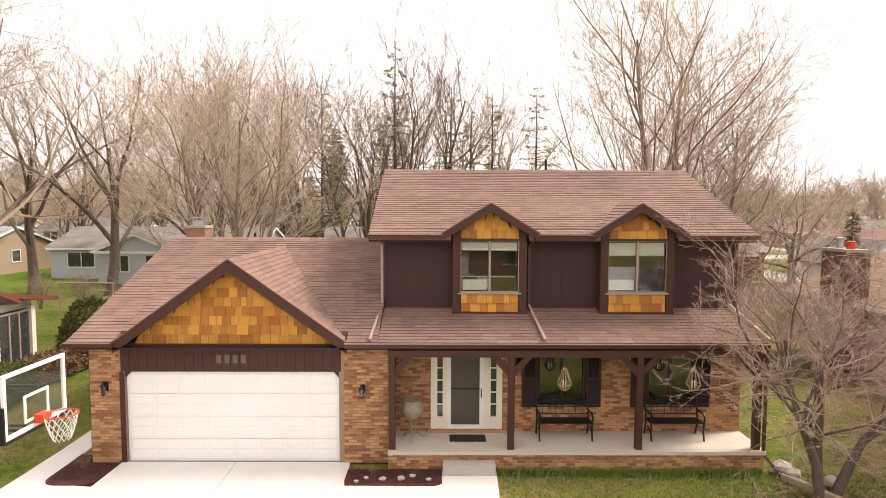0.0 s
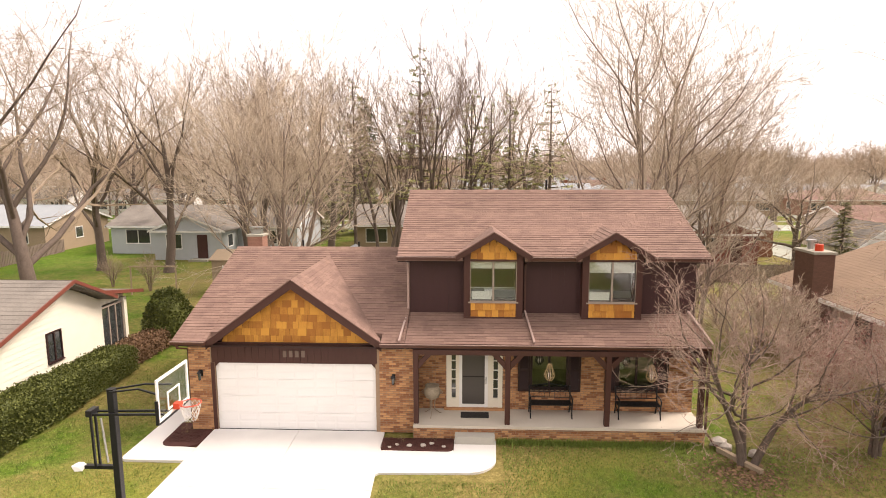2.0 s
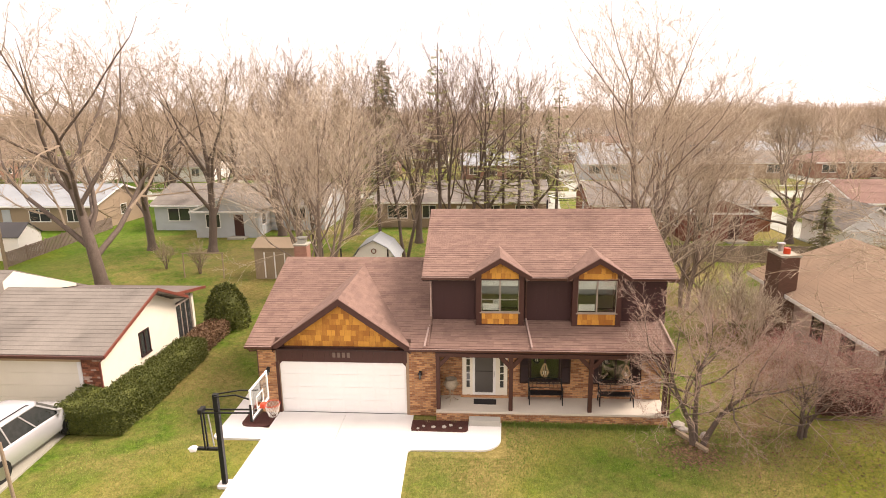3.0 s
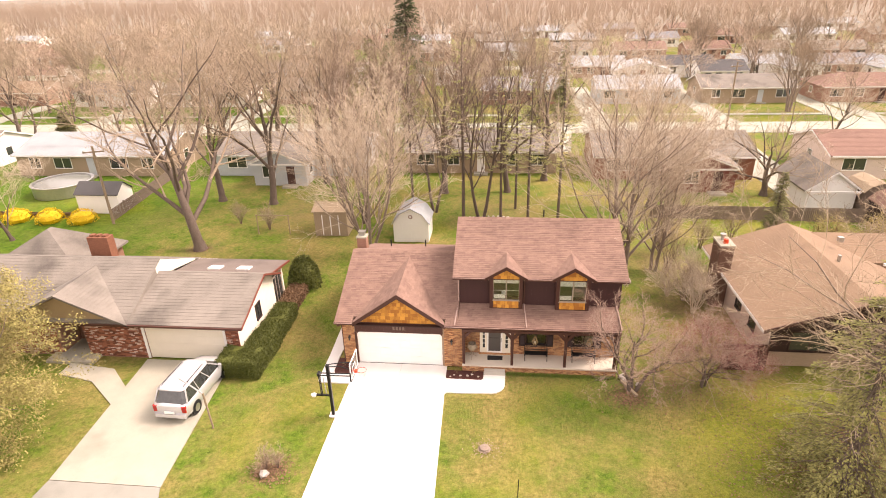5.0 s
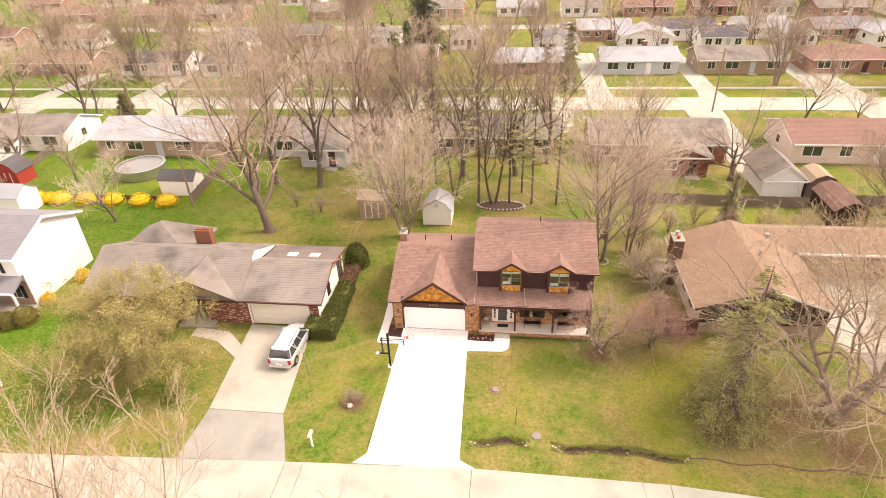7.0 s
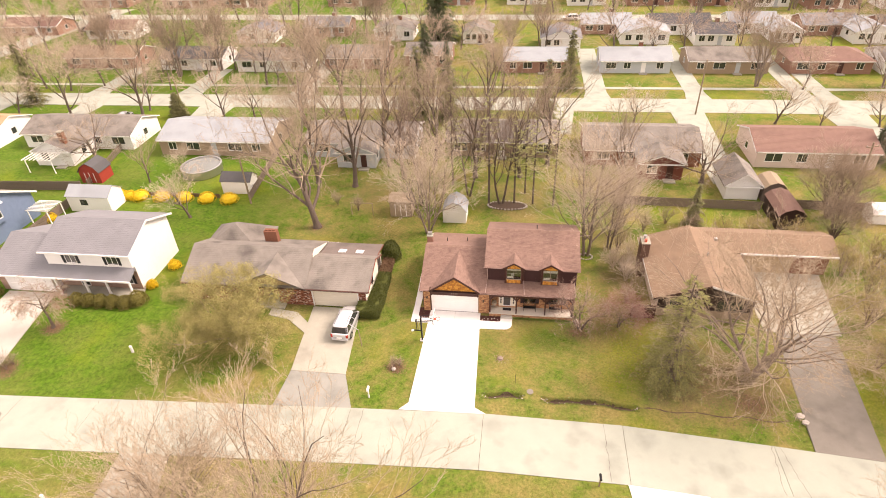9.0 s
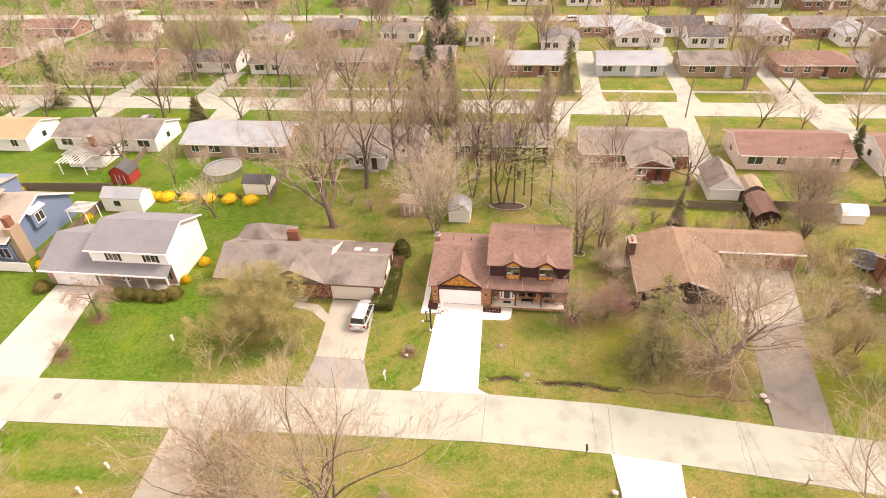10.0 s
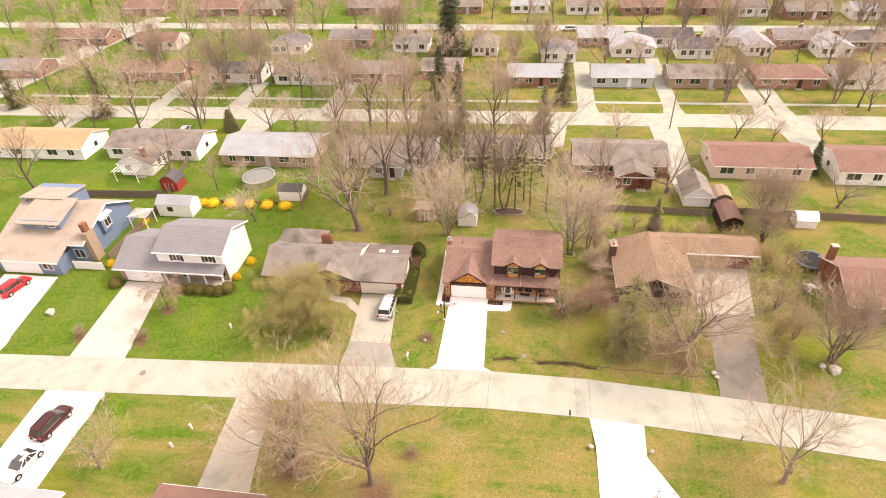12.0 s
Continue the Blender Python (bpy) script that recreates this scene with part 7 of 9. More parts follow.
place(conifer("spruce_tree", "dense dull green spruce with drooping boughs to the ground", 61, 11.8, 3.3, 0.02, 15, "needle_spruce", 0.15, 3.0, 0.3, 0.085, sparse=0.2, taper=0.6), [(22.8, -7.4, 0, 1.0)])
place(conifer("pine_tree", "tall thin pine with a long bare trunk and sparse green boughs", 63, 15.5, 2.3, 0.36, 6, "needle", 0.13, 1.3, -0.05, 0.12, group="row of pines", sparse=0.45), [(4.5, 22.3, 0, 1.03), (7.9, 22.8, 100, 0.86), (10.4, 22.8, 190, 0.84), (13.1, 22.6, 300, 0.88), (9.3, 25.5, 30, 0.82), (-1.0, 27.5, 200, 0.95)])
place(conifer("fir_tree", "tall dense dark green fir", 67, 14.5, 3.2, 0.05, 11, "needle_dull", 0.24, 1.3, 0.3, 0.22, group="far conifers"), [(-9.0, 47.5, 0, 1.0), (-4.5, 52.0, 70, 0.8), (17.3, 68.0, 30, 0.8), (-90.7, 56.9, 40, 0.85), (-118, 61, 140, 0.8), (-10.5, 43.5, 250, 0.8), (12.5, 50, 10, 0.8), (30.1, 18.8, 60, 0.42)])
place(conifer("spruce_tree", "tall broad dark green spruce among the distant houses", 68, 22.0, 5.2, 0.03, 14, "needle_dark", 0.3, 2.0, 0.3, 0.3, group="far spruces", taper=0.65), [(-13.0, 101, 0, 1.0), (-12.2, 74.6, 100, 0.5), (-7.6, 72.9, 220, 0.36), (59.8, 38.5, 50, 0.3)])
place(conifer("arborvitae", "rounded clipped evergreen with browned top", 69, 4.8, 1.9, 0.0, 18, "needle_dull", 0.12, 2.0, 0.05, 0.16), [(-56.0, 51.0, 0, 1.0)])

# street-side trees
place(tree("front_tree", "large bare tree with tall open crown across the street", "bark", "twig_open", seed=44, height=20.0, trunk_h=7.5, trunk_r=0.23, limbs=15, spread=0.56, twigs=(9, 7, 6), up=0.5, low=0.22, ratio=(1.4, 0.5, 0.48), fine=0.012, spray=4), [(-4.6, -29.0, 90, 1.0)])
place(tree("front_tree", "dense rounded multi-stemmed bare tree with pinkish twigs", "bark", "twig_open", seed=45, height=15.0, trunk_h=7, trunk_r=0.11, limbs=9, spread=0.62, twigs=(7, 6, 6), up=0.35, low=0.1, ratio=(1.0, 0.56, 0.5), lean=0.1, stems=6, fine=0.01, spray=3), [(-13.8, -27.0, 0, 1.05)])
place(tree("front_tree", "small bare spreading tree with pale twigs across the street", "bark_grey", "twig_open", seed=47, height=8.5, trunk_h=3.5, trunk_r=0.13, limbs=9, spread=0.62, twigs=(7, 6, 7), up=0.35, low=0.2, ratio=(1.25, 0.62, 0.52), fine=0.009, spray=3, group="small trees across the street"), [(-34.0, -30.4, 0, 1.0), (36.2, -24.2, 70, 1.5), (-54, -31, 140, 0.9)])
place(tree("ash_tree", "wide bare tree with long pale low-hanging branches", "bark_grey", "twig_open", seed=51, height=14.0, trunk_h=6.5, trunk_r=0.2, limbs=9, spread=0.75, twigs=(9, 7, 7), up=0.3, low=0.08, ratio=(1.25, 0.56, 0.5), droop=0.1, curl=0.22, lean=0.12, stems=3, fine=0.011, spray=3), [(30.2, -6.0, 40, 1.22)])
place(tree("lilac_tree", "multi-stemmed bare tree with fine upright twigs beside a boulder", "bark", "twig_pink", seed=53, height=13.0, trunk_h=6.5, trunk_r=0.13, limbs=9, spread=0.5, twigs=(7, 6, 7), up=0.45, low=0.1, ratio=(0.85, 0.6, 0.52), stems=5, fine=0.01, spray=3), [(46.6, -7.4, 0, 1.0)])
place(tree("crabapple_tree", "low spreading crabapple with tangled grey branches and red buds", "bark", "twig_crab", "bud_red", 6000, 0.014, seed=58, height=6.6, trunk_h=2.9, trunk_r=0.1, limbs=8, spread=0.72, twigs=(8, 7, 6), up=0.3, low=0.4, ratio=(1.1, 0.56, 0.42), curl=0.3, droop=0.02, stems=3, fine=0.005, spray=4), [(15.2, -1.45, 205, 1.0)])
place(tree("crabapple_tree", "low thicket crabapple hazy with dark red buds", "bark", "twig_crab", "bud_red", 21000, 0.019, seed=62, height=4.4, trunk_h=1.6, trunk_r=0.07, limbs=8, spread=0.85, twigs=(7, 6, 6), up=0.15, low=0.3, ratio=(1.9, 0.6, 0.5), curl=0.26, stems=3, fine=0.005, spray=3), [(19.0, -0.9, 0, 1.0)])
place(tree("budding_tree", "wide domed tree with yellow-green buds before the ranch house", "bark_grey", "twig_yellow", "bud_yellow", 64000, 0.043, seed=59, height=6.6, trunk_h=2.6, trunk_r=0.17, limbs=12, spread=0.9, twigs=(9, 8, 8), up=0.12, low=0.25, ratio=(2.3, 0.6, 0.5), fine=0.008, spray=3), [(-18.6, -6.6, 0, 1.35)])
place(tree("weeping_cherry", "small weeping tree with pink-brown hanging twigs in a mulch ring", "bark", "twig_pink", "bud_red", 1500, 0.03, seed=71, height=4.2, trunk_h=2.6, trunk_r=0.1, limbs=9, spread=0.9, twigs=(8, 7, 8), up=-0.1, low=0.6, ratio=(0.9, 0.6, 0.5), droop=0.5, fine=0.008, spray=3), [(-39.6, -6.3, 0, 1.6)])

# brushwood and bare shrubs
SHRUB = dict(trunk_h=1.6, trunk_r=0.03, limbs=6, spread=0.6, twigs=(5, 7, 3), up=0.25, low=0.15, ratio=(0.8, 0.6, 0.5), levels=3)
place(tree("bare_shrub", "tangled bare brown garden shrub", "twig", "twig_pink", seed=73, height=2.6, stems=5, spray=2, category="shrub", group="bare shrubs", fine=0.006, **SHRUB),
      [(20.2, 3.0, 0, 1.2), (20.4, 8.4, 100, 1.3), (20.4, 12.8, 220, 1.6), (20.6, 16.0, 20, 1.5), (17.6, 15.5, 90, 1.2), (-13.0, 19.5, 40, 1.1), (-16.3, 20.8, 80, 1.0), (44.5, -1.0, 0, 1.6), (46.5, 3.5, 200, 1.6), (-40.3, -12.2, 10, 0.95), (-48.9, -12.4, 60, 0.95), (-40.0, -11.6, 130, 0.7), (-49.3, -11.8, 200, 0.7), (-2.4, -8.4, 200, 0.62), (-1.9, -8.2, 20, 0.5), (24, 17, 10, 1.3), (27, 19, 80, 1.2), (30, 17.5, 300, 1.3), (28.8, -6.6, 30, 0.75), (29.6, -7.6, 140, 0.7), (28.9, -7.5, 250, 0.6), (-1.0, -25.3, 60, 0.85), (-12.3, -27.4, 20, 0.8), (-13.4, -28.3, 130, 0.85), (-12.6, -28.6, 230, 0.8)])
place(tree("budding_shrub", "loose yellow-green budding shrub", "twig", "twig_yellow", "bud_yellow", 1500, 0.05, seed=75, height=4.2, stems=5, category="shrub", group="budding shrubs", fine=0.007, **SHRUB),
      [(43.0, 1.5, 0, 1.3), (41.2, -4.5, 60, 1.0), (43.5, -4.0, 140, 1.2), (45.0, 6.0, 220, 1.3), (43.8, 9.5, 300, 1.2), (40.5, 14.5, 30, 1.1), (36, 15.5, 110, 1.0), (32.5, 15.0, 190, 1.0), (47.5, 11, 250, 1.2), (41, -7.5, 40, 0.8)])
place(tree("winter_bush", "pale sunlit bare bush", "twig_grey", "twig_grey", seed=77, height=3.4, stems=6, category="shrub", group="pale bushes", fine=0.007, **SHRUB), [(20.6, 6.8, 0, 1.15), (19.5, 9.0, 100, 1.0), (21.5, 10.5, 200, 1.05)])


def leafy(name, label, ring_fn, n, size, leaf, core=None, category="hedge", group="", seed=1):
    """A clipped evergreen: a dark inner body and many small leaves over its surface."""
    rn = random.Random(seed)
    t = thing(name, label, category, group)
    if core:
        core.done("inner_wood", leaf, t)
    g = Geo()
    for i in range(n):
        p, nn = ring_fn(rn)
        p = p + nn * rn.gauss(0, 0.045)
        u = Vector((rn.gauss(0, 1), rn.gauss(0, 1), rn.gauss(0, 1))).normalized()
        v = (nn + Vector((rn.gauss(0, 0.6), rn.gauss(0, 0.6), rn.gauss(0, 0.6)))).normalized()
        s = size * rn.uniform(0.6, 1.4)
        w = u.cross(v).normalized() * s * 0.45
        g.add([p, p + v * s * 0.5 + w, p + v * s, p + v * s * 0.5 - w], [(0, 1, 2, 3)])
    g.done("foliage", leaf, t)
    return t


def hedge_surface(x0, x1, y0, y1, h):
    def pick(rn):
        k = rn.random()
        x, y = rn.uniform(x0, x1), rn.uniform(y0, y1)
        bumpy = h * (0.93 + 0.12 * noise.noise((x * 1.5, y * 1.5, 0)))
        if k < 0.45:
            return Vector((x, y, bumpy)), Vector((0, 0, 1))
        z = rn.uniform(0.05, bumpy)
        o = 0.08 * noise.noise((x * 2, y * 2, z * 2))
        if k < 0.68:
            return Vector((x1 + o, y, z)), Vector((1, 0, 0.2))
        if k < 0.76:
            return Vector((x0 - o, y, z)), Vector((-1, 0, 0.2))
        return Vector((x, y0 - o, z)) if k < 0.94 else Vector((x, y1 + o, z)), Vector((0, -1 if k < 0.94 else 1, 0.2))
    return pick


for i, (x0, x1, y0, y1, h) in enumerate(((-7.75, -5.35, -2.0, -0.35, 1.15), (-6.8, -5.3, -0.35, 1.6, 1.1), (-6.75, -5.4, 1.6, 4.9, 1.02))):
    leafy("hedge", "clipped olive-green yew hedge beside the ranch house", hedge_surface(x0, x1, y0, y1, h), 15000, 0.058, "hedge_leaf", Geo().box(x0 + 0.08, y0 + 0.02, 0, x1 - 0.08, y1 - 0.02, h - 0.08, 0.15), group="yew hedge", seed=90 + i)


leafy("hedge", "low brown winter-killed hedge behind the yews", hedge_surface(-6.9, -5.7, 5.0, 8.0, 0.75), 4500, 0.08, "dead_leaf", Geo().box(-6.8, 5.05, 0, -5.8, 7.95, 0.65, 0.15), seed=97)


def ball_surface(cx, cy, r, h):
    def pick(rn):
        u = Vector((rn.gauss(0, 1), rn.gauss(0, 1), abs(rn.gauss(0, 1)))).normalized()
        k = 1 + 0.08 * noise.noise((cx + u.x * 2, cy + u.y * 2, u.z * 2))
        return Vector((cx + u.x * r * k, cy + u.y * r * k, 0.05 + u.z * h * k)), u
    return pick


def bush(name, label, spots, n, size, leaf, group, seed):
    for i, (x, y, r, h) in enumerate(spots):
        core = Geo().lathe(x, y, [(r * 0.7, 0.0), (r * 0.85, h * 0.3), (r * 0.7, h * 0.65), (r * 0.2, h * 0.88)], 10)
        leafy(name, label, ball_surface(x, y, r, h), n, size, leaf, core, "shrub", group, seed + i)


bush("boxwood", "rounded dark olive boxwood clipped in a row", [(-39.5 + i * 1.45, -2.3, 0.78, 1.25) for i in range(5)] + [(-32.6, -1.6, 1.0, 1.4), (-50.4, -1.9, 0.95, 1.3)], 2600, 0.08, "box_leaf", "clipped boxwoods", 120)
bush("evergreen_bush", "tall rounded dark green evergreen bush", [(-6.2, 9.0, 1.1, 2.3)], 3800, 0.11, "hedge_leaf", "", 140)
bush("forsythia", "bright yellow forsythia in flower", [(-52.5 + i * 3.4, 20.6, 1.25, 1.15) for i in range(1, 7)] + [(-47.4, 20.7, 1.0, 0.9)] + [(-54.0, 2.6, 0.7, 0.9), (-32.6, 1.2, 0.55, 0.8), (-31.9, 5.0, 0.7, 0.9), (-55.2, 14.0, 0.8, 1.0), (-72.5, 21.6, 1.3, 1.1)], 900, 0.1, "forsythia", "yellow forsythia", 150)
place(tree("bed_shrub", "thin leafless shrub in the mulch bed", "twig", "twig_yellow", seed=79, height=0.5, stems=2, category="shrub", group="bare shrubs in the beds", fine=0.003, **dict(SHRUB, trunk_r=0.012)), [(-0.75, -0.5, 0, 1.0), (5.7, -0.7, 80, 0.7), (6.7, -0.65, 160, 0.7)])

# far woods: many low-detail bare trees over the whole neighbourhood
# their twigs carry the pale of aerial haze in the paint
far = tree("far_tree", "bare tree with reddish-brown twigs among the distant houses", "bark", "twig_hazed", seed=83, spray=1, height=13, trunk_h=6, trunk_r=0.2, limbs=7, spread=0.6, twigs=(6, 5, 8), up=0.25, low=0.22, ratio=(1.0, 0.62, 0.6), group="distant bare trees", fine=0.022)
far2 = tree("far_tree", "grey bare tree among the distant houses", "bark", "twig_hazed", seed=85, spray=1, height=12, trunk_h=5, trunk_r=0.19, limbs=7, spread=0.7, twigs=(6, 5, 8), up=0.22, low=0.22, ratio=(1.25, 0.62, 0.6), group="distant bare trees", fine=0.022)
rnd = random.Random(17)
spots = ([], [], [])
for yb, n, w0, w1, j in ((50, 17, -125, 110, 4), (67, 18, -130, 10, 3), (68, 8, 10, 130, 2), (76, 10, -130, -20, 4), (91, 32, -150, 130, 5), (110, 16, -160, 0, 5), (128, 32, -170, 150, 7), (155, 34, -200, 180, 6), (188, 36, -240, 230, 9)):
    for i in range(n):
        x = w0 + (w1 - w0) * (i + rnd.uniform(0.1, 0.9)) / n
        if 8 < x < 60 and yb < 70:
            continue
        spots[2 if yb > 120 else (i + n) % 2].append((x, yb + rnd.uniform(-j, j), rnd.uniform(0, 360), rnd.uniform(0.65, 1.15)))
far3 = tree("far_tree", "bare brown tree near the skyline", "bark", "twig_hazed", seed=87, spray=2, height=13, trunk_h=6, trunk_r=0.2, limbs=7, spread=0.62, twigs=(7, 11), levels=3, up=0.25, low=0.22, ratio=(1.0, 0.65, 0.6), group="distant bare trees", fine=0.035)
place(far, spots[0])
place(far2, spots[1])
place(far3, spots[2])

# the wood on the horizon
g = Geo()
rnd = random.Random(19)
for i in range(3600):
    y = rnd.uniform(222, 640)
    x = rnd.uniform(-0.95, 0.95) * (y + 60)
    h, w = rnd.uniform(9, 17), rnd.uniform(2, 5)
    for k in range(12):
        a, z = rnd.uniform(0, 6.3), h * rnd.uniform(0.35, 0.7)
        s = w * (1 - (z / h - 0.35)) * rnd.uniform(0.3, 1)
        q = Vector((x + math.cos(a) * s, y + math.sin(a) * s, min(h, z + rnd.uniform(2, 5))))
        g.add([(x - 0.09, y, z * 0.4), (x + 0.09, y, z * 0.4), q], [(0, 1, 2)])
        for m in range(3):
            e = q + Vector((rnd.gauss(0, 0.9), rnd.gauss(0, 0.9), rnd.uniform(-1.5, 1.5)))
            g.add([q + Vector((0.06, 0, -0.8)), q + Vector((-0.06, 0, -0.8)), e], [(0, 1, 2)])
# same haze-lightened twig colour as the distant trees
tagged(g.done("far_woods", "twig_hazed"), "brown bare woods along the horizon", "woods", kind="stuff")

# ---- things on the porch and drive ----
def bench(x, y):
    b = thing("garden_bench", "black cast-iron garden bench with scrolled back", "bench", "benches on the porch", at=(x, y, 0.43))
    def leg(sx):
        g = Geo()
        g.tube([(sx, -0.3, 0), (sx, -0.24, 0.2), (sx, -0.27, 0.42), (sx, -0.3, 0.58), (sx, -0.2, 0.64), (sx, 0.12, 0.62)], 0.022, 6, True)
        g.tube([(sx, 0.2, 0), (sx, 0.12, 0.22), (sx, 0.1, 0.42), (sx, 0.2, 0.86)], 0.022, 6, True)
        g.tube([(sx, -0.27, 0.41), (sx, 0.1, 0.41)], 0.018, 6, True)
        g.tube([(sx, -0.22, 0.18), (sx, -0.05, 0.28), (sx, 0.12, 0.2)], 0.014, 5, True)
        return g.done("side_frame", "black_metal", b)
    leg(-0.62), leg(0.62)
    for i in range(5):
        Geo().box(-0.62, -0.27 + i * 0.078, 0.41, 0.62, -0.215 + i * 0.078, 0.435).done("seat_slat", "black_metal", b)
    g = Geo()
    g.tube([(-0.62, 0.2, 0.84), (-0.3, 0.205, 0.89), (0, 0.21, 0.91), (0.3, 0.205, 0.89), (0.62, 0.2, 0.84)], 0.02, 6, True)
    g.tube([(-0.62, 0.16, 0.68), (0.62, 0.16, 0.68)], 0.014, 5, True)
    g.tube([(-0.62, 0.12, 0.52), (0.62, 0.12, 0.52)], 0.016, 5, True)
    for i in range(7):
        cx = -0.48 + i * 0.16
        n = 10
        g.tube([(cx + 0.065 * math.cos(2 * math.pi * k / n), 0.18, 0.77 + 0.065 * math.sin(2 * math.pi * k / n)) for k in range(n + 1)], 0.01, 4)
        g.tube([(cx, 0.14, 0.53), (cx, 0.16, 0.68)], 0.008, 4)
    g.done("backrest", "black_metal", b, "scrolled iron back")
    return b


bench(10.15, 0.42)
bench(12.78, 0.42)


def lantern(x, y, z, r, h, material, label, tagk):
    t = thing("lantern", label, "lantern", "hanging porch lanterns", at=(x, y, 0))
    Geo().tube([(0, 0, z + h), (0, 0, 2.68)], 0.006, 4).done("chain", "black_metal", t)
    g = Geo()
    n = 8
    for s in range(n):
        a = 2 * math.pi * s / n
        prof = [(0.35, 1.0), (0.5, 0.8), (0.95, 0.4), (1.0, 0.28), (0.6, 0.08), (0.3, 0.0)]
        Geo().tube([(math.cos(a) * r * k, math.sin(a) * r * k, z + h * f) for k, f in prof], 0.011, 4).done("rib", material, t)
    for k, f in ((0.35, 1.0), (1.0, 0.3), (0.3, 0.0)):
        g.tube([(math.cos(2 * math.pi * j / 16) * r * k, math.sin(2 * math.pi * j / 16) * r * k, z + h * f) for j in range(17)], 0.012, 4)
    g.lathe(0, 0, [(r * 0.35, z + h), (r * 0.2, z + h + 0.04)], 10)
    g.done("hoop_set", material, t)
    g = Geo()
    for dx in (-0.03, 0.03):
        g.lathe(dx, 0, [(0.014, z + h * 0.12), (0.016, z + h * 0.42), (0.005, z + h * 0.5)], 6)
    g.done("candle", "lamp_shade", t, "pale candle bulbs")


lantern(9.78, 0.3, 2.08, 0.13, 0.36, "black_metal", "black wire cage lantern hanging from the porch ceiling", 0)
lantern(12.35, 0.3, 2.08, 0.13, 0.36, "black_metal", "black wire cage lantern hanging from the porch ceiling", 0)
lantern(10.03, -0.15, 1.75, 0.16, 0.48, "rope_wood", "pale wooden cage lantern hanging from the porch beam", 1)
lantern(12.98, -0.15, 1.75, 0.16, 0.48, "rope_wood", "pale wooden cage lantern hanging from the porch beam", 1)


def sconce(x, y, z):
    t = thing("wall_lantern", "black coach lantern fixed to the brick wall", "wall lamp", "wall lanterns", at=(x, y, z))
    Geo().box(-0.05, -0.02, -0.08, 0.05, 0.0, 0.12).done("back_plate", "black_metal", t)
    Geo().tube([(0, -0.02, 0.1), (0, -0.1, 0.16), (0, -0.13, 0.12)], 0.01, 5).done("arm", "black_metal", t)
    Geo().lathe(0, -0.13, [(0.015, 0.14), (0.075, 0.07), (0.08, 0.055)], 8).done("cap", "black_metal", t)
    Geo().lathe(0, -0.13, [(0.06, 0.055), (0.045, -0.12)], 6).done("glass", "dark_glass", t)
    Geo().lathe(0, -0.13, [(0.05, -0.12), (0.03, -0.15), (0.005, -0.18)], 6).done("base", "black_metal", t)


sconce(-0.42, -0.07, 1.78)
sconce(5.42, -0.07, 1.72)
sconce(9.1, WALL_Y + 0.01, 2.15)
tagged(Geo().box(7.42, 0.1, 0.43, 8.28, 0.5, 0.445, 0.02).done("door_mat", "mat_rubber"), "dark rubber mat before the front door", "door mat")

urn = thing("urn_planter", "mottled bronze urn on a scrolled iron stand", "planter", at=(6.55, 0.3, 0.43))
urn.scale = (1.25, 1.25, 1.2)
Geo().lathe(0, 0, [(0.06, 0.42), (0.15, 0.47), (0.21, 0.58), (0.2, 0.68), (0.16, 0.74), (0.18, 0.78), (0.15, 0.79), (0.13, 0.72)], 18).done("urn", "bronze", urn, smooth=True)
for k in range(3):
    a = 2 * math.pi * k / 3 + 0.4
    c, s = math.cos(a), math.sin(a)
    Geo().tube([(c * 0.12, s * 0.12, 0.47), (c * 0.05, s * 0.05, 0.3), (c * 0.06, s * 0.06, 0.14), (c * 0.2, s * 0.2, 0.02), (c * 0.24, s * 0.24, 0.0)], 0.012, 5, True).done("leg", "bronze", urn)
for k in range(2):
    a = math.pi * k
    Geo().tube([(math.cos(a + t) * 0.0 + math.cos(a) * (0.2 + 0.06 * math.sin(t)), 0, 0.56 + 0.1 * (t / 3.1)) for t in (0, 0.8, 1.6, 2.4, 3.1)], 0.01, 4).done("urn_handle", "bronze", urn)

lamp = thing("table_lamp", "table lamp with white drum shade inside the window", "lamp", at=(12.55, 1.9, 1.0))
Geo().box(-0.3, -0.25, -0.52, 0.3, 0.25, 0.0).done("cabinet", "dark_wood", lamp)
Geo().lathe(0, 0, [(0.09, 0.0), (0.1, 0.1), (0.03, 0.3), (0.015, 0.5)], 10).done("lamp_base", "bronze", lamp)
Geo().lathe(0, 0, [(0.19, 0.42), (0.15, 0.75)], 14).done("shade", "lamp_shade", lamp)
fan = thing("window_fan", "white box fan in the upper window", "fan", at=(8.28, 1.62, 3.84))
Geo().box(-0.13, -0.05, 0.02, 0.13, 0.06, 0.27, 0.02).done("fan_case", "white_paint", fan)
Geo().tube([(0.09 * math.cos(2 * math.pi * k / 12), -0.055, 0.145 + 0.09 * math.sin(2 * math.pi * k / 12)) for k in range(13)], 0.012, 4).done("fan_ring", "steel", fan)
tagged(Geo().box(7.72, 1.57, 4.13, 9.1, 1.6, 4.16).done("sash_rail", "white_paint"), "white rail across the upper window", "blind rail")
tagged(Geo().box(11.36, 1.57, 4.75, 12.74, 1.59, 5.04).done("roller_blind", "lamp_shade"), "pale roller blind half drawn in the upper window", "blind")

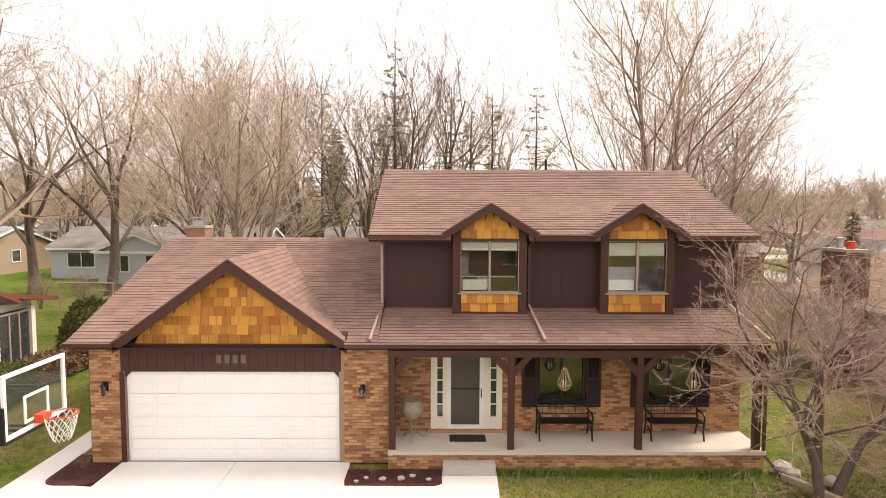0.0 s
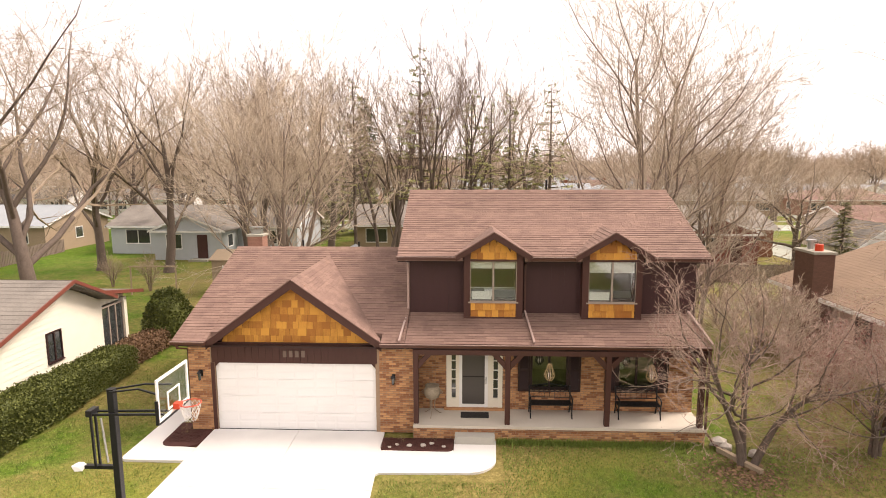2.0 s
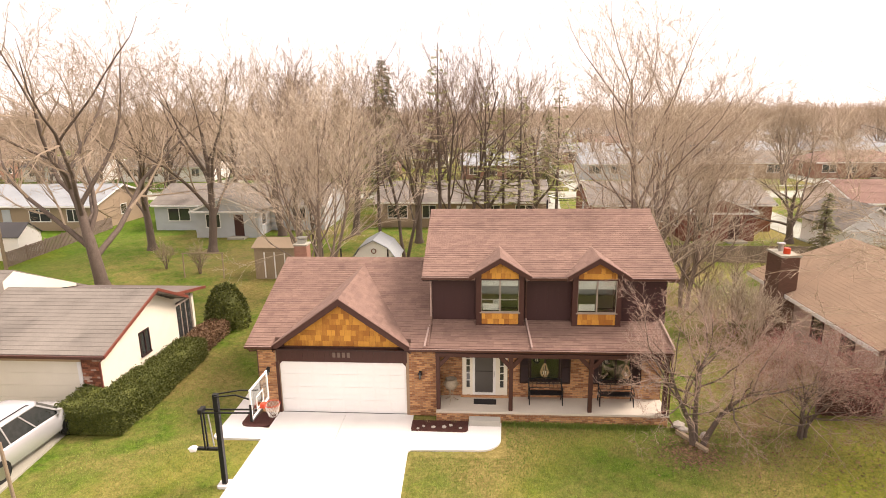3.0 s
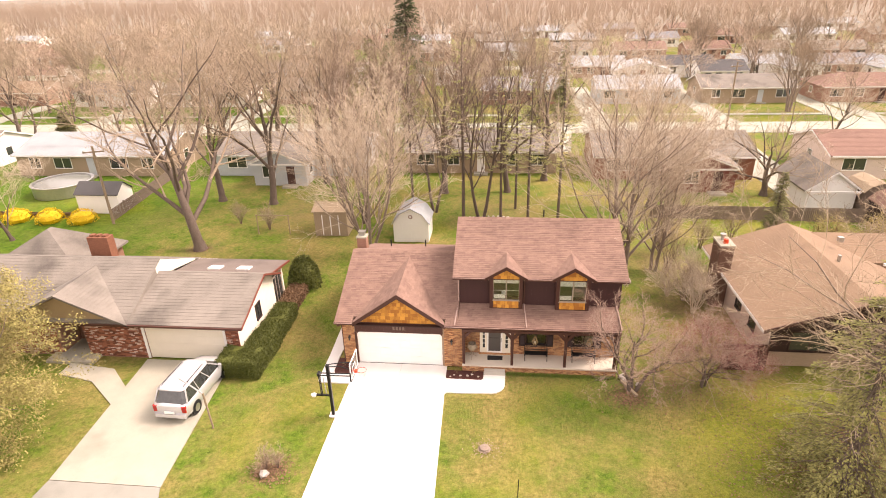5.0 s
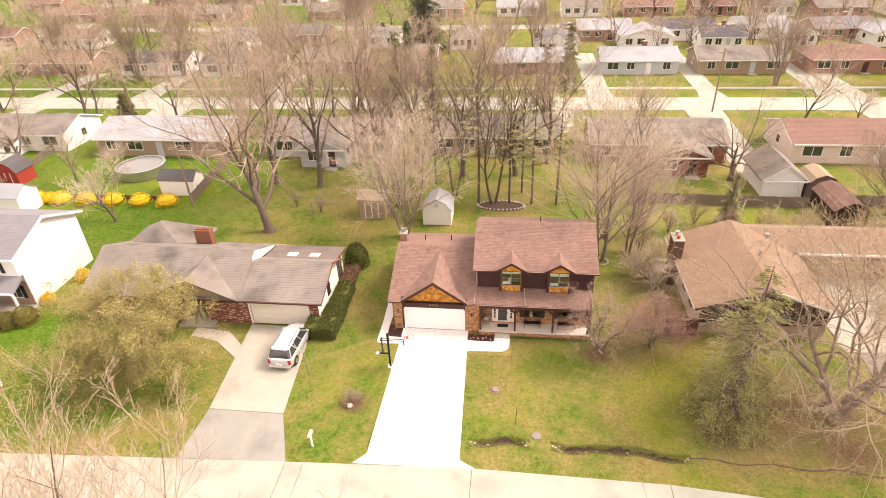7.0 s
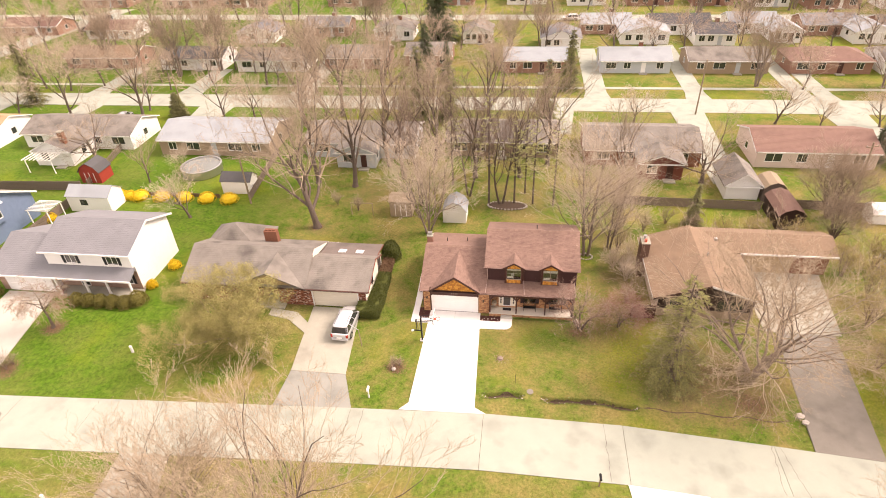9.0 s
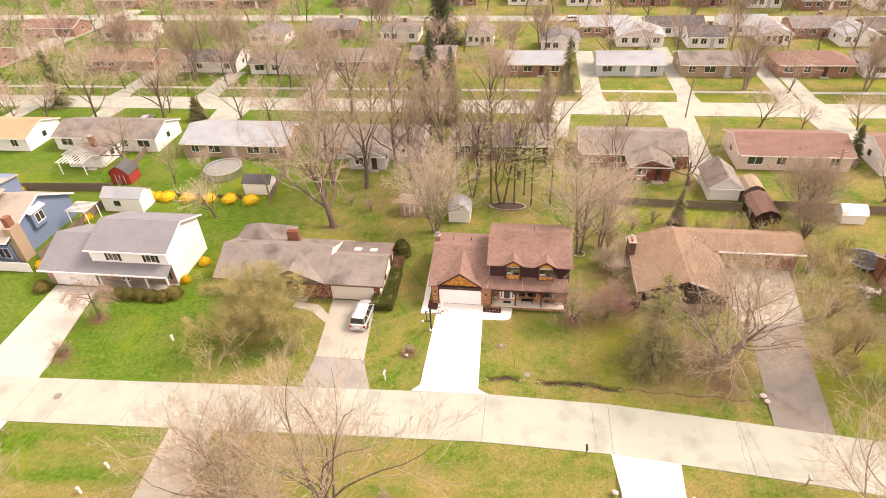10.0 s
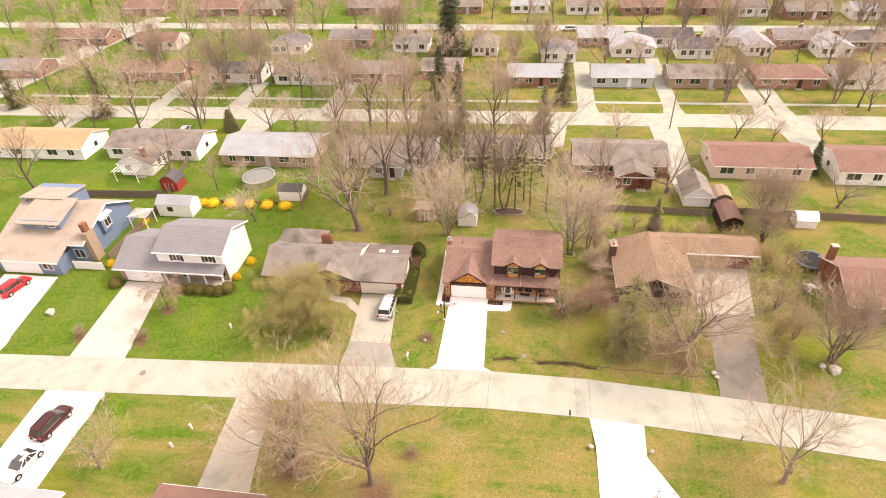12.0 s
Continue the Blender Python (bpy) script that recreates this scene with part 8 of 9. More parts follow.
# basketball goal beside the drive
hoop = thing("basketball_goal", "black basketball goal with clear white-framed backboard and red rim", "basketball hoop", at=(-0.3, -4.55, 0))
Geo().box(-0.075, -0.075, -0.1, 0.075, 0.075, 3.1, 0.01).done("pole", "black_metal", hoop, "square black steel pole")
Geo().box(-0.2, -0.2, -0.05, 0.2, 0.2, 0.04, 0.05).done("footing", "white_concrete", hoop, "white concrete footing")
for yy in (-0.1, 0.1):
    Geo().tube([(0.0, yy, 3.05), (0.7, yy * 1.5, 3.16), (1.22, yy * 3, 3.1)], 0.025, 4, True).done("upper_arm", "black_metal", hoop)
    Geo().tube([(-0.5, yy, 2.52), (1.22, yy, 2.56)], 0.03, 4, True).done("lower_arm", "black_metal", hoop)
Geo().box(-0.55, -0.14, 2.48, -0.42, 0.14, 2.62).done("arm_bracket", "black_metal", hoop)
for yy in (-0.08, 0.08):
    Geo().tube([(-0.48, yy, 2.5), (-0.46, yy, 1.25)], 0.03, 4, True).done("adjuster_bar", "black_metal", hoop)
Geo().tube([(-0.3, 0, 2.4), (-0.22, 0, 1.35)], 0.025, 6, True).done("jack", "steel", hoop)
Geo().box(-0.75, -0.05, 1.2, 0.0, 0.05, 1.28).done("jack_arm", "black_metal", hoop)
cov = Geo()
rock(cov, -0.9, 0, 1.22, 0.16, random.Random(3), 0.8)
cov.done("cover", "white_paint", hoop, "white plastic bag over the handle")
bb = Geo()
BY0, BY1, BZ0, BZ1, BX = -0.42, 0.94, 2.5, 3.46, 1.27
for y0, y1, z0, z1 in ((BY0, BY1, BZ0, BZ0 + 0.055), (BY0, BY1, BZ1 - 0.055, BZ1), (BY0, BY0 + 0.055, BZ0 + 0.055, BZ1 - 0.055), (BY1 - 0.055, BY1, BZ0 + 0.055, BZ1 - 0.055)):
    bb.box(BX - 0.03, y0, z0, BX + 0.012, y1, z1)
ym = (BY0 + BY1) / 2
for y0, y1, z0, z1 in ((ym - 0.27, ym + 0.27, 3.0, 3.04), (ym - 0.27, ym + 0.27, 2.62, 2.66), (ym - 0.27, ym - 0.23, 2.66, 3.0), (ym + 0.23, ym + 0.27, 2.66, 3.0)):
    bb.box(BX - 0.012, y0, z0, BX + 0.008, y1, z1)
board = bb.done("backboard", "white_paint", hoop, "white-framed backboard")
p = Geo().box(BX - 0.01, BY0 + 0.05, BZ0 + 0.05, BX, BY1 - 0.05, BZ1 - 0.05).done("backboard_pane", "clear", board, "clear acrylic pane")
p.visible_shadow = False
Geo().box(BX - 0.05, BY0 - 0.03, BZ0 - 0.04, BX + 0.02, BY0, BZ0 + 0.5).done("edge_pad", "black_metal", board)
Geo().box(BX - 0.05, BY0, BZ0 - 0.05, BX + 0.02, BY1, BZ0).done("edge_pad", "black_metal", board)
RX, RZ2 = BX + 0.37, 2.68
rim = Geo()
rim.tube([(RX + 0.23 * math.cos(2 * math.pi * k / 24), ym + 0.23 * math.sin(2 * math.pi * k / 24), RZ2) for k in range(25)], 0.012, 6)
rim.box(BX + 0.012, ym - 0.09, RZ2 - 0.12, BX + 0.16, ym + 0.09, RZ2 + 0.012)
rm = rim.done("rim", "orange_rim", hoop, "red steel rim")
net = Geo()
for k in range(12):
    for s in (-1, 1):
        pts = []
        for j in range(6):
            f = j / 5
            a = 2 * math.pi * (k + s * j * 0.5) / 12
            r = 0.225 * (1 - 0.5 * f + 0.06 * math.sin(f * 3))
            pts.append((RX + r * math.cos(a), ym + r * math.sin(a), RZ2 - 0.01 - 0.4 * f))
        net.tube(pts, 0.006, 3)
net.done("net", "net", rm, "white cord net")

# things on the lawn and verge
lp = thing("lamp_post", "leaning wooden lamp post with a side arm", "lamp post", at=(-6.15, -5.9, 0))
Geo().tube([(0, 0, -0.1), (-0.12, 0.02, 2.1)], 0.05, 8, True).done("post", "pole_wood", lp)
Geo().tube([(-0.1, 0.02, 2.05), (-0.7, 0.1, 2.45), (-1.3, 0.2, 2.8)], 0.04, 6, True).done("arm", "steel", lp)

st = thing("tree_stump", "low cut stump amid pale wood chips", "stump", at=(7.5, -6.35, -0.04))
Geo().lathe(0, 0, [(0.3, 0.0), (0.24, 0.06), (0.22, 0.12), (0.1, 0.14)], 11).done("stump", "bark_grey", st)
g = Geo()
rnd = random.Random(41)
for i in range(240):
    a, r = rnd.uniform(0, 6.3), abs(rnd.gauss(0, 0.38))
    x, y, b, s = math.cos(a) * r * 1.3, math.sin(a) * r, rnd.uniform(0, 6.3), rnd.uniform(0.03, 0.09)
    c, d = math.cos(b) * s, math.sin(b) * s
    z = 0.02 + rnd.uniform(0, 0.05)
    g.add([(x - c, y - d, z), (x + d * 0.25, y - c * 0.25, z + 0.02), (x + c, y + d, z), (x - d * 0.25, y + c * 0.25, z)], [(0, 1, 2, 3)])
tagged(g.done("wood_chip_pile", "fence_tan", st), "pale wood chips", kind="stuff")

tagged(Geo().tube([(9.0, -9.3, -0.1), (9.02, -9.3, 1.25)], 0.018, 5, True).done("marker_stake", "black_metal"), "thin dark metal stake in the lawn", "stake")
tagged(Geo().lathe(10.35, -10.1, [(0.3, -0.3), (0.3, ground_z(10.35, -10.1) + 0.03), (0.26, ground_z(10.35, -10.1) + 0.035)], 20).done("manhole_cover", "asphalt"), "grey manhole cover in the lawn", "manhole cover", "manhole covers")
tagged(Geo().lathe(-36.8, -17.6, [(0.42, -0.02), (0.42, 0.006)], 20).done("manhole_cover", "asphalt"), "dark manhole cover in the street", "manhole cover", "manhole covers")


def mailbox(x, y, body, post, label):
    t = thing("mailbox", label, "mailbox", at=(x, y, 0))
    Geo().box(-0.05, -0.05, -0.1, 0.05, 0.05, 1.0).done("post", post, t)
    n = 8
    ring = [(-0.09, 1.0), (0.09, 1.0)] + [(0.09 * math.cos(math.pi * k / n), 1.12 + 0.09 * math.sin(math.pi * k / n)) for k in range(n + 1)]
    Geo().extrude(ring, "y", -0.26, 0.26).done("box", body, t)


mailbox(15.6, -18.9, "black_metal", "pole_wood", "dark mailbox on a wooden post by the street")
mailbox(-39.4, -22.0, "white_paint", "white_paint", "white mailbox on a post by the street")
mailbox(-38.6, -22.4, "steel", "pole_wood", "grey mailbox on a post by the street")
mailbox(-3.9, -12.2, "white_paint", "white_paint", "white mailbox leaning by the drive")
mailbox(33.3, -19.9, "steel", "pole_wood", "grey mailbox on a post by the street")
for x, y in ((-26.5, -24.7), (-27.5, -27.2), (-28.9, -8.9)):
    t = thing("utility_pedestal", "small white utility pedestal on the lawn", "pedestal", "utility pedestals", at=(x, y, -0.05))
    Geo().box(-0.11, -0.09, 0, 0.11, 0.09, 0.75, 0.02).done("casing", "white_paint", t)
    Geo().box(-0.125, -0.105, 0.75, 0.125, 0.105, 0.82, 0.02).done("cap", "white_paint", t)


def boulders(spots, label, material="stone"):
    for i, (x, y, r) in enumerate(spots):
        g = Geo()
        rock(g, x, y, r * 0.35, r, random.Random(int(x * 7 + y * 3)), 0.75)
        tagged(g.done("boulder", material), label, "boulder", "boulders")


boulders([(46.3, -9.0, 0.75), (45.3, -8.4, 0.4), (-56.3, -8.6, 0.7), (-2.35, -8.75, 0.28)], "pale rounded boulder lying on the lawn")
boulders([(14.85, -0.5, 0.26), (14.95, -0.75, 0.2), (15.6, -1.1, 0.18), (32.6, -10.8, 0.35), (32.8, -11.4, 0.3), (17.75, -22.3, 0.3), (24.0, -22.2, 0.25)], "pale stone at the edge of the grass")
for x0, y0, x1, y1 in ((14.75, -0.75, 15.1, -1.5), (15.05, -1.45, 15.35, -2.0)):
    t = Geo()
    d = Vector((x1 - x0, y1 - y0, 0)).normalized()
    s = Vector((-d.y, d.x, 0)) * 0.07
    t.prism([(x0 - s.x, y0 - s.y), (x0 + s.x, y0 + s.y), (x1 + s.x, y1 + s.y), (x1 - s.x, y1 - s.y)], -0.08, 0.08)
    tagged(t.done("edging_timber", "fence_tan"), "weathered edging timber by the porch corner", "timber", "edging timbers")
g = Geo()
rnd = random.Random(91)
for x, y, r, n in ((-2.2, -8.4, 0.8, 900), (-39.6, -6.3, 1.0, 1200), (-40.3, -12.2, 0.9, 900), (-48.9, -12.4, 0.9, 900), (-1.0, -25.3, 1.0, 600), (29.3, -9.9, 1.4, 1500), (-3.9, -30.3, 1.6, 1600), (-13.7, -28.6, 1.6, 1600), (14.9, -2.0, 0.9, 700), (24.3, -4.2, 1.5, 900), (-17.4, 15, 0.8, 500), (46.8, -7.4, 1.0, 500)):
    for k in range(n):
        px, py = x + rnd.gauss(0, r * 0.55), y + rnd.gauss(0, r * 0.5)
        a, q = rnd.uniform(0, 6.3), rnd.uniform(0.03, 0.075)
        c, d = math.cos(a) * q, math.sin(a) * q
        z = ground_z(px, py) + rnd.uniform(0.01, 0.05)
        g.add([(px - c, py - d, z), (px + d * 0.5, py - c * 0.5, z + 0.02), (px + c, py + d, z + 0.01), (px - d * 0.5, py + c * 0.5, z)], [(0, 1, 2, 3)])
tagged(g.done("leaf_litter", "dead_leaf"), "brown fallen leaves under trees and shrubs", "leaf litter", kind="stuff")

# cars
def loft(g, rings):
    """Skins closed rings of points, end to end, with capped ends."""
    n = len(rings[0])
    fs = [(a * n + k, a * n + (k + 1) % n, (a + 1) * n + (k + 1) % n, (a + 1) * n + k) for a in range(len(rings) - 1) for k in range(n)]
    fs += [tuple(reversed(range(n))), tuple(range((len(rings) - 1) * n, len(rings) * n))]
    return g.add([p for r in rings for p in r], fs)


def car(x, y, heading, paint, label, length=4.6, width=1.8, height=1.5, boxy=0.0):
    """A parked car; heading in degrees, 0 looks along +y. boxy: 0 saloon, 0.5 estate, 1 van."""
    t = thing("car", label, "car", "parked cars")
    h, l, w = height, length / 2, width / 2
    belt = h * 0.6
    van = boxy > 0.3
    tail = belt if van else belt * 0.97
    def section(yy, k, zl, zb, crown=0.03):
        a = w * k
        half = [(a * 0.88, zl), (a, zl + 0.14), (a, zl + (zb - zl) * 0.62), (a * 0.97, zb - 0.06), (a * 0.88, zb), (a * 0.4, zb + crown)]
        return [(u, yy, z) for u, z in half] + [(-u, yy, z) for u, z in reversed(half)]
    hood = l - (1.0 if van else 1.25)
    body = loft(Geo(), [section(-l, 0.84, 0.42, tail - 0.12), section(-l + 0.07, 0.94, 0.3, tail - 0.02), section(-l + 0.35, 1.0, 0.24, tail), section(0, 1.0, 0.22, belt),
                        section(hood, 0.99, 0.23, belt - 0.01), section(l - 0.55, 0.97, 0.24, belt * 0.9), section(l - 0.2, 0.9, 0.26, belt * 0.78), section(l - 0.04, 0.78, 0.32, belt * 0.66), section(l, 0.7, 0.36, belt * 0.58)])
    body.done("body", paint, t, smooth=True)
    back_low, back_top = (-l + 0.12, -l + 0.42) if van else (-l + 0.7, -l + 1.45)
    front_low, front_top = hood + 0.12, hood - (0.75 if van else 0.85)
    def ring(k, a, b, z, c=0.16):
        u = w * k
        return [(-u + c, a, z), (u - c, a, z), (u, a + c, z), (u, b - c * 1.6, z), (u - c * 1.4, b, z), (-u + c * 1.4, b, z), (-u, b - c * 1.6, z), (-u, a + c, z)]
    low, top = ring(0.93, back_low, front_low, belt - 0.05), ring(0.76, back_top, front_top, h - 0.06)
    loft(Geo(), [low, top]).done("glasshouse", "dark_glass", t, "dark tinted glass")
    roof = loft(Geo(), [ring(0.775, back_top - 0.05, front_top + 0.06, h - 0.085), ring(0.77, back_top - 0.03, front_top + 0.02, h - 0.04), ring(0.68, back_top + 0.08, front_top - 0.12, h - 0.005, 0.2), ring(0.3, back_top + 0.5, front_top - 0.5, h, 0.1)])
    roof.done("roof", paint, t, smooth=True)
    for k in range(8):
        if k in (0, 1, 4, 5):
            continue
        p, q = Vector(low[k]), Vector(top[k])
        Geo().tube([p * 1.004, q * 1.004], 0.042, 4).done("pillar", paint, t)
    for sx in (-1, 1):
        for f in (0.34, 0.66):
            a = low[2][1] + (low[3][1] - low[2][1]) * f
            b = top[2][1] + (top[3][1] - top[2][1]) * f
            Geo().tube([(sx * w * 0.935, a, belt - 0.05), (sx * w * 0.765, b, h - 0.06)], 0.03, 4).done("pillar", paint, t)
        for yy in (-l + 0.85, l - 0.88):
            m = 18
            def disc(r, a, b):
                rg = [(yy + r * math.cos(2 * math.pi * k / m), 0.33 + r * math.sin(2 * math.pi * k / m)) for k in range(m)]
                return Geo().extrude(rg, "x", min(sx * a, sx * b), max(sx * a, sx * b))
            disc(0.4, w * 0.9, w * 1.004).done("wheel_arch", "black_metal", t)
            wheel = disc(0.33, w * 0.82, w * 1.03).done("wheel", "tyre", t)
            rim = disc(0.21, w * 1.03, w * 1.04).done("rim", "steel", wheel)
        x0, x1 = sorted((sx * w * 0.68, sx * w * 0.93))
        Geo().box(x0, -l - 0.01, 0.62, x1, -l + 0.14, belt - 0.06, 0.03).done("tail_light", "lamp_red", t)
        Geo().box(x0, l - 0.32, belt * 0.6, x1, l - 0.08, belt * 0.74, 0.05).done("headlight", "clear", t)
        x0, x1 = sorted((sx * w * 0.95, sx * w * 1.13))
        Geo().box(x0, front_low - 0.5, belt, x1, front_low - 0.36, belt + 0.14, 0.03).done("wing_mirror", paint, t)
        if van:
            Geo().tube([(sx * w * 0.62, back_top + 0.25, h - 0.02), (sx * w * 0.62, back_top + 0.35, h + 0.04), (sx * w * 0.62, front_top - 0.45, h + 0.04), (sx * w * 0.62, front_top - 0.35, h - 0.02)], 0.02, 5, True).done("roof_rail", "black_metal", t)
    Geo().box(-w * 0.9, -l - 0.07, 0.3, w * 0.9, -l + 0.1, 0.52, 0.06).done("bumper", paint, t)
    Geo().box(-w * 0.8, l - 0.1, 0.26, w * 0.8, l + 0.05, 0.46, 0.06).done("bumper", paint, t)
    Geo().box(-0.26, -l - 0.085, 0.56, 0.26, -l - 0.02, 0.68).done("number_plate_bar", "white_paint", t)
    if not van:
        Geo().box(-w * 0.4, back_top + 0.5, h, w * 0.4, back_top + 1.2, h + 0.012, 0.05).done("sunroof", "dark_glass", t)
    t.matrix_basis = pose(x, y, 0.01, 0, 0, heading)
    return t


car(-8.35, -3.3, -2, "car_silver", "silver minivan parked on a pale concrete drive", 4.75, 1.92, 1.72, 1.0)
car(-65.6, -4.1, -12, "car_red", "bright red estate car on a white drive", 4.6, 1.85, 1.62, 0.6)
car(-42.9, -26.0, -8, "car_maroon", "dark maroon estate car on a white drive", 4.7, 1.9, 1.68, 0.6)
car(-42.6, -31.2, 172, "car_white", "white saloon car with dark sunroof on a white drive", 4.6, 1.8, 1.45, 0.0)
car(24.4, -29.4, 176, "car_silver", "pale silver car on a white drive across the street", 4.6, 1.8, 1.5, 0.0)
for x, y, a, c, l in ((-66, 49, 10, "car_silver", "silver car parked at a back-street house"), (-118, 112, 80, "car_dark", "dark car parked far away"), (-58, 90, 95, "car_dark", "dark car parked far away"), (58, 112, 85, "car_silver", "silver car parked far away"), (85, 119, 93, "car_silver", "silver car on the distant street"), (-120, 126, 20, "car_dark", "dark car by the side street"), (20, 122, 94, "car_white", "white car on the distant street")):
    car(x, y, a, c, l, 4.5, 1.8, 1.5, 0.4)

# sheds, pool, fences and poles in the gardens
def shed(x0, x1, y0, y1, wall, roof, eave, rise, axis, label, barn=False, door=True):
    t = thing("shed", label, "shed")
    g = Geo()
    g.box(x0, y0, -0.1, x1, y1, eave)
    c0, c1 = (x0, x1) if axis == "y" else (y0, y1)
    a0, a1 = (y0, y1) if axis == "y" else (x0, x1)
    m, q = (c0 + c1) / 2, (c1 - c0) / 2
    prof = [(c0, eave), (m - q * 0.62, eave + rise * 0.62), (m, eave + rise), (m + q * 0.62, eave + rise * 0.62), (c1, eave)] if barn else [(c0, eave), (m, eave + rise), (c1, eave)]
    g.extrude(prof, axis, a0, a1)
    g.done("wall", wall, t)
    o = [(m + (u - m) * 1.08, w + 0.03) for u, w in prof]
    ring = o + [(u, w - 0.06) for u, w in reversed(o)]
    Geo().extrude(ring, axis, a0 - 0.15, a1 + 0.15).done("roof", roof, t)
    if door:
        xm, w = (x0 + x1) / 2, min(1.5, (x1 - x0) * 0.5) / 2
        d = Geo().box(xm - w, y0 - 0.03, 0.05, xm + w, y0, min(1.9, eave)).done("door", wall, t)
        for u in (xm - w, xm, xm + w):
            Geo().box(u - 0.04, y0 - 0.05, 0.05, u + 0.04, y0 - 0.03, min(1.9, eave)).done("door_batten", "white_paint", d)
    return t


shed(-53.9, -47.6, 16.6, 19.8, "white_paint", "roof_bluegrey", 2.3, 1.1, "x", "white garden building with grey roof", door=False)
window_part(bpy.data.objects["shed"], -51.9, -51.0, 1.1, 1.8, 16.6, casing="black_metal", sashes=2)
shed(-34.1, -29.7, 22.9, 25.4, "white_paint", "roof_dark", 1.9, 1.0, "x", "white shed with dark shingle roof", door=False)
shed(-57.9, -54.6, 24.7, 27.6, "red_paint", "roof_dark", 1.7, 1.5, "y", "red barn-shaped shed with dark roof", True)
shed(-8.3, -5.4, 18.3, 20.8, "fence_tan", "fence_tan", 2.2, 0.5, "x", "weathered tan wooden shed")
shed(-1.1, 1.9, 17.3, 20.0, "white_paint", "roof_bluegrey", 1.6, 1.4, "y", "white barn-shaped shed with a small vent", True)
Geo().tube([(0.4 + 0.16 * math.cos(2 * math.pi * k / 8), 17.26, 2.25 + 0.16 * math.sin(2 * math.pi * k / 8)) for k in range(9)], 0.03, 4).done("shed_vent", "trim_red", bpy.data.objects["shed.004"])
shed(39.9, 43.0, 18.6, 23.8, "dark_wood", "roof_red", 1.9, 1.0, "y", "dark brown shed with mossy curved roof", True, False)
shed(40.3, 43.0, 25.4, 28.6, "fence_wood", "fence_tan", 1.9, 0.9, "y", "weathered shed with a tan wooden roof", True, False)
shed(51.5, 54.5, 20.6, 23.0, "white_paint", "white_paint", 1.3, 1.0, "x", "white fabric dome tent", True, False)

pool = thing("pool", "round above-ground pool with pale rim and grey cover", "pool", at=(-40.4, 29.2, 0))
Geo().lathe(0, 0, [(3.0, 0.0), (3.0, 1.2), (3.12, 1.22), (3.12, 1.28), (2.85, 1.28), (2.85, 1.1)], 36).done("pool_wall", "steel", pool)
Geo().lathe(0, 0, [(2.84, 1.0), (2.84, 1.12)], 36).done("pool_cover", "pool_water", pool)


def fence(x0, y0, x1, y1, h, material, label, board=0.14, gap=0.015, rail=True):
    t = thing("fence", label, "fence")
    L = math.hypot(x1 - x0, y1 - y0)
    a = math.degrees(math.atan2(y1 - y0, x1 - x0))
    n = int(L / (board + gap))
    rn = random.Random(int(L * 10))
    q = Geo().box(0, -0.012, 0.02, board, 0.012, h)
    me = mesh("board", q.v, q.f, M[material])
    for i in range(n):
        ob = new("board", me)
        ob.parent = t
        ob.location = (i * (board + gap), rn.uniform(-0.004, 0.004), rn.uniform(-0.02, 0.02))
    for i in range(int(L / 2.4) + 1):
        Geo().box(i * 2.4 - 0.05, 0.012, -0.2, i * 2.4 + 0.05, 0.11, h + 0.05).done("post", material, t)
    for z in (0.3, h - 0.25):
        Geo().box(0, 0.012, z, L, 0.05, z + 0.09).done("rail", material, t)
    t.matrix_basis = pose(x0, y0, -0.05, 0, 0, a)


fence(-75.5, 21.4, -56.2, 22.4, 1.5, "fence_wood", "grey-brown board fence between the gardens")
fence(-55.2, 4.0, -55.0, 18.0, 1.3, "fence_wood", "grey-brown board fence beside the white house", 0.14, 0.03)
fence(-56.0, 23.5, -60.5, 45.0, 1.2, "fence_wood", "open board fence along a garden", 0.14, 0.12)
fence(-29.2, 21.0, -30.8, 36.5, 1.2, "fence_wood", "dark board fence along a garden", 0.14, 0.05)
fence(21.5, 23.6, 39.6, 23.0, 1.3, "fence_wood", "dark brown board fence behind the garden")
fence(43.2, 23.9, 66.5, 22.9, 1.3, "fence_wood", "dark brown board fence behind the garden")
fence(20.4, 0.7, 22.75, 0.7, 1.75, "brown_wood", "dark brown board fence beside the neighbour's house")
fence(-34.0, 21.6, -45.0, 21.6, 0.6, "twig", "low brown dry hedge line", 0.2, 0.02)


def utility_pole(x, y, h, label, lean=0.0):
    t = thing("utility_pole", label, "utility pole", "utility poles")
    Geo().tube([(0, 0, -0.2), (0, 0, h)], [0.14, 0.1], 8, True).done("pole", "pole_wood", t)
    Geo().box(-0.9, -0.06, h - 0.6, 0.9, 0.06, h - 0.48).done("crossarm", "pole_wood", t)
    for u in (-0.8, 0.8):
        Geo().lathe(u, 0, [(0.05, h - 0.48), (0.06, h - 0.4), (0.03, h - 0.34)], 6).done("insulator", "steel", t)
    t.matrix_basis = pose(x, y, 0, lean, 0, 20)


utility_pole(-28.8, 20.3, 7.5, "wooden utility pole at the garden boundary")
utility_pole(-57.0, 54.0, 9.5, "wooden utility pole by the back street")
utility_pole(38.4, 55.4, 9.5, "wooden utility pole by the back street")
utility_pole(51.4, 25.2, 8.5, "leaning brown utility pole in a garden", -4)
utility_pole(-100, 54.5, 9.5, "wooden utility pole by the back street")

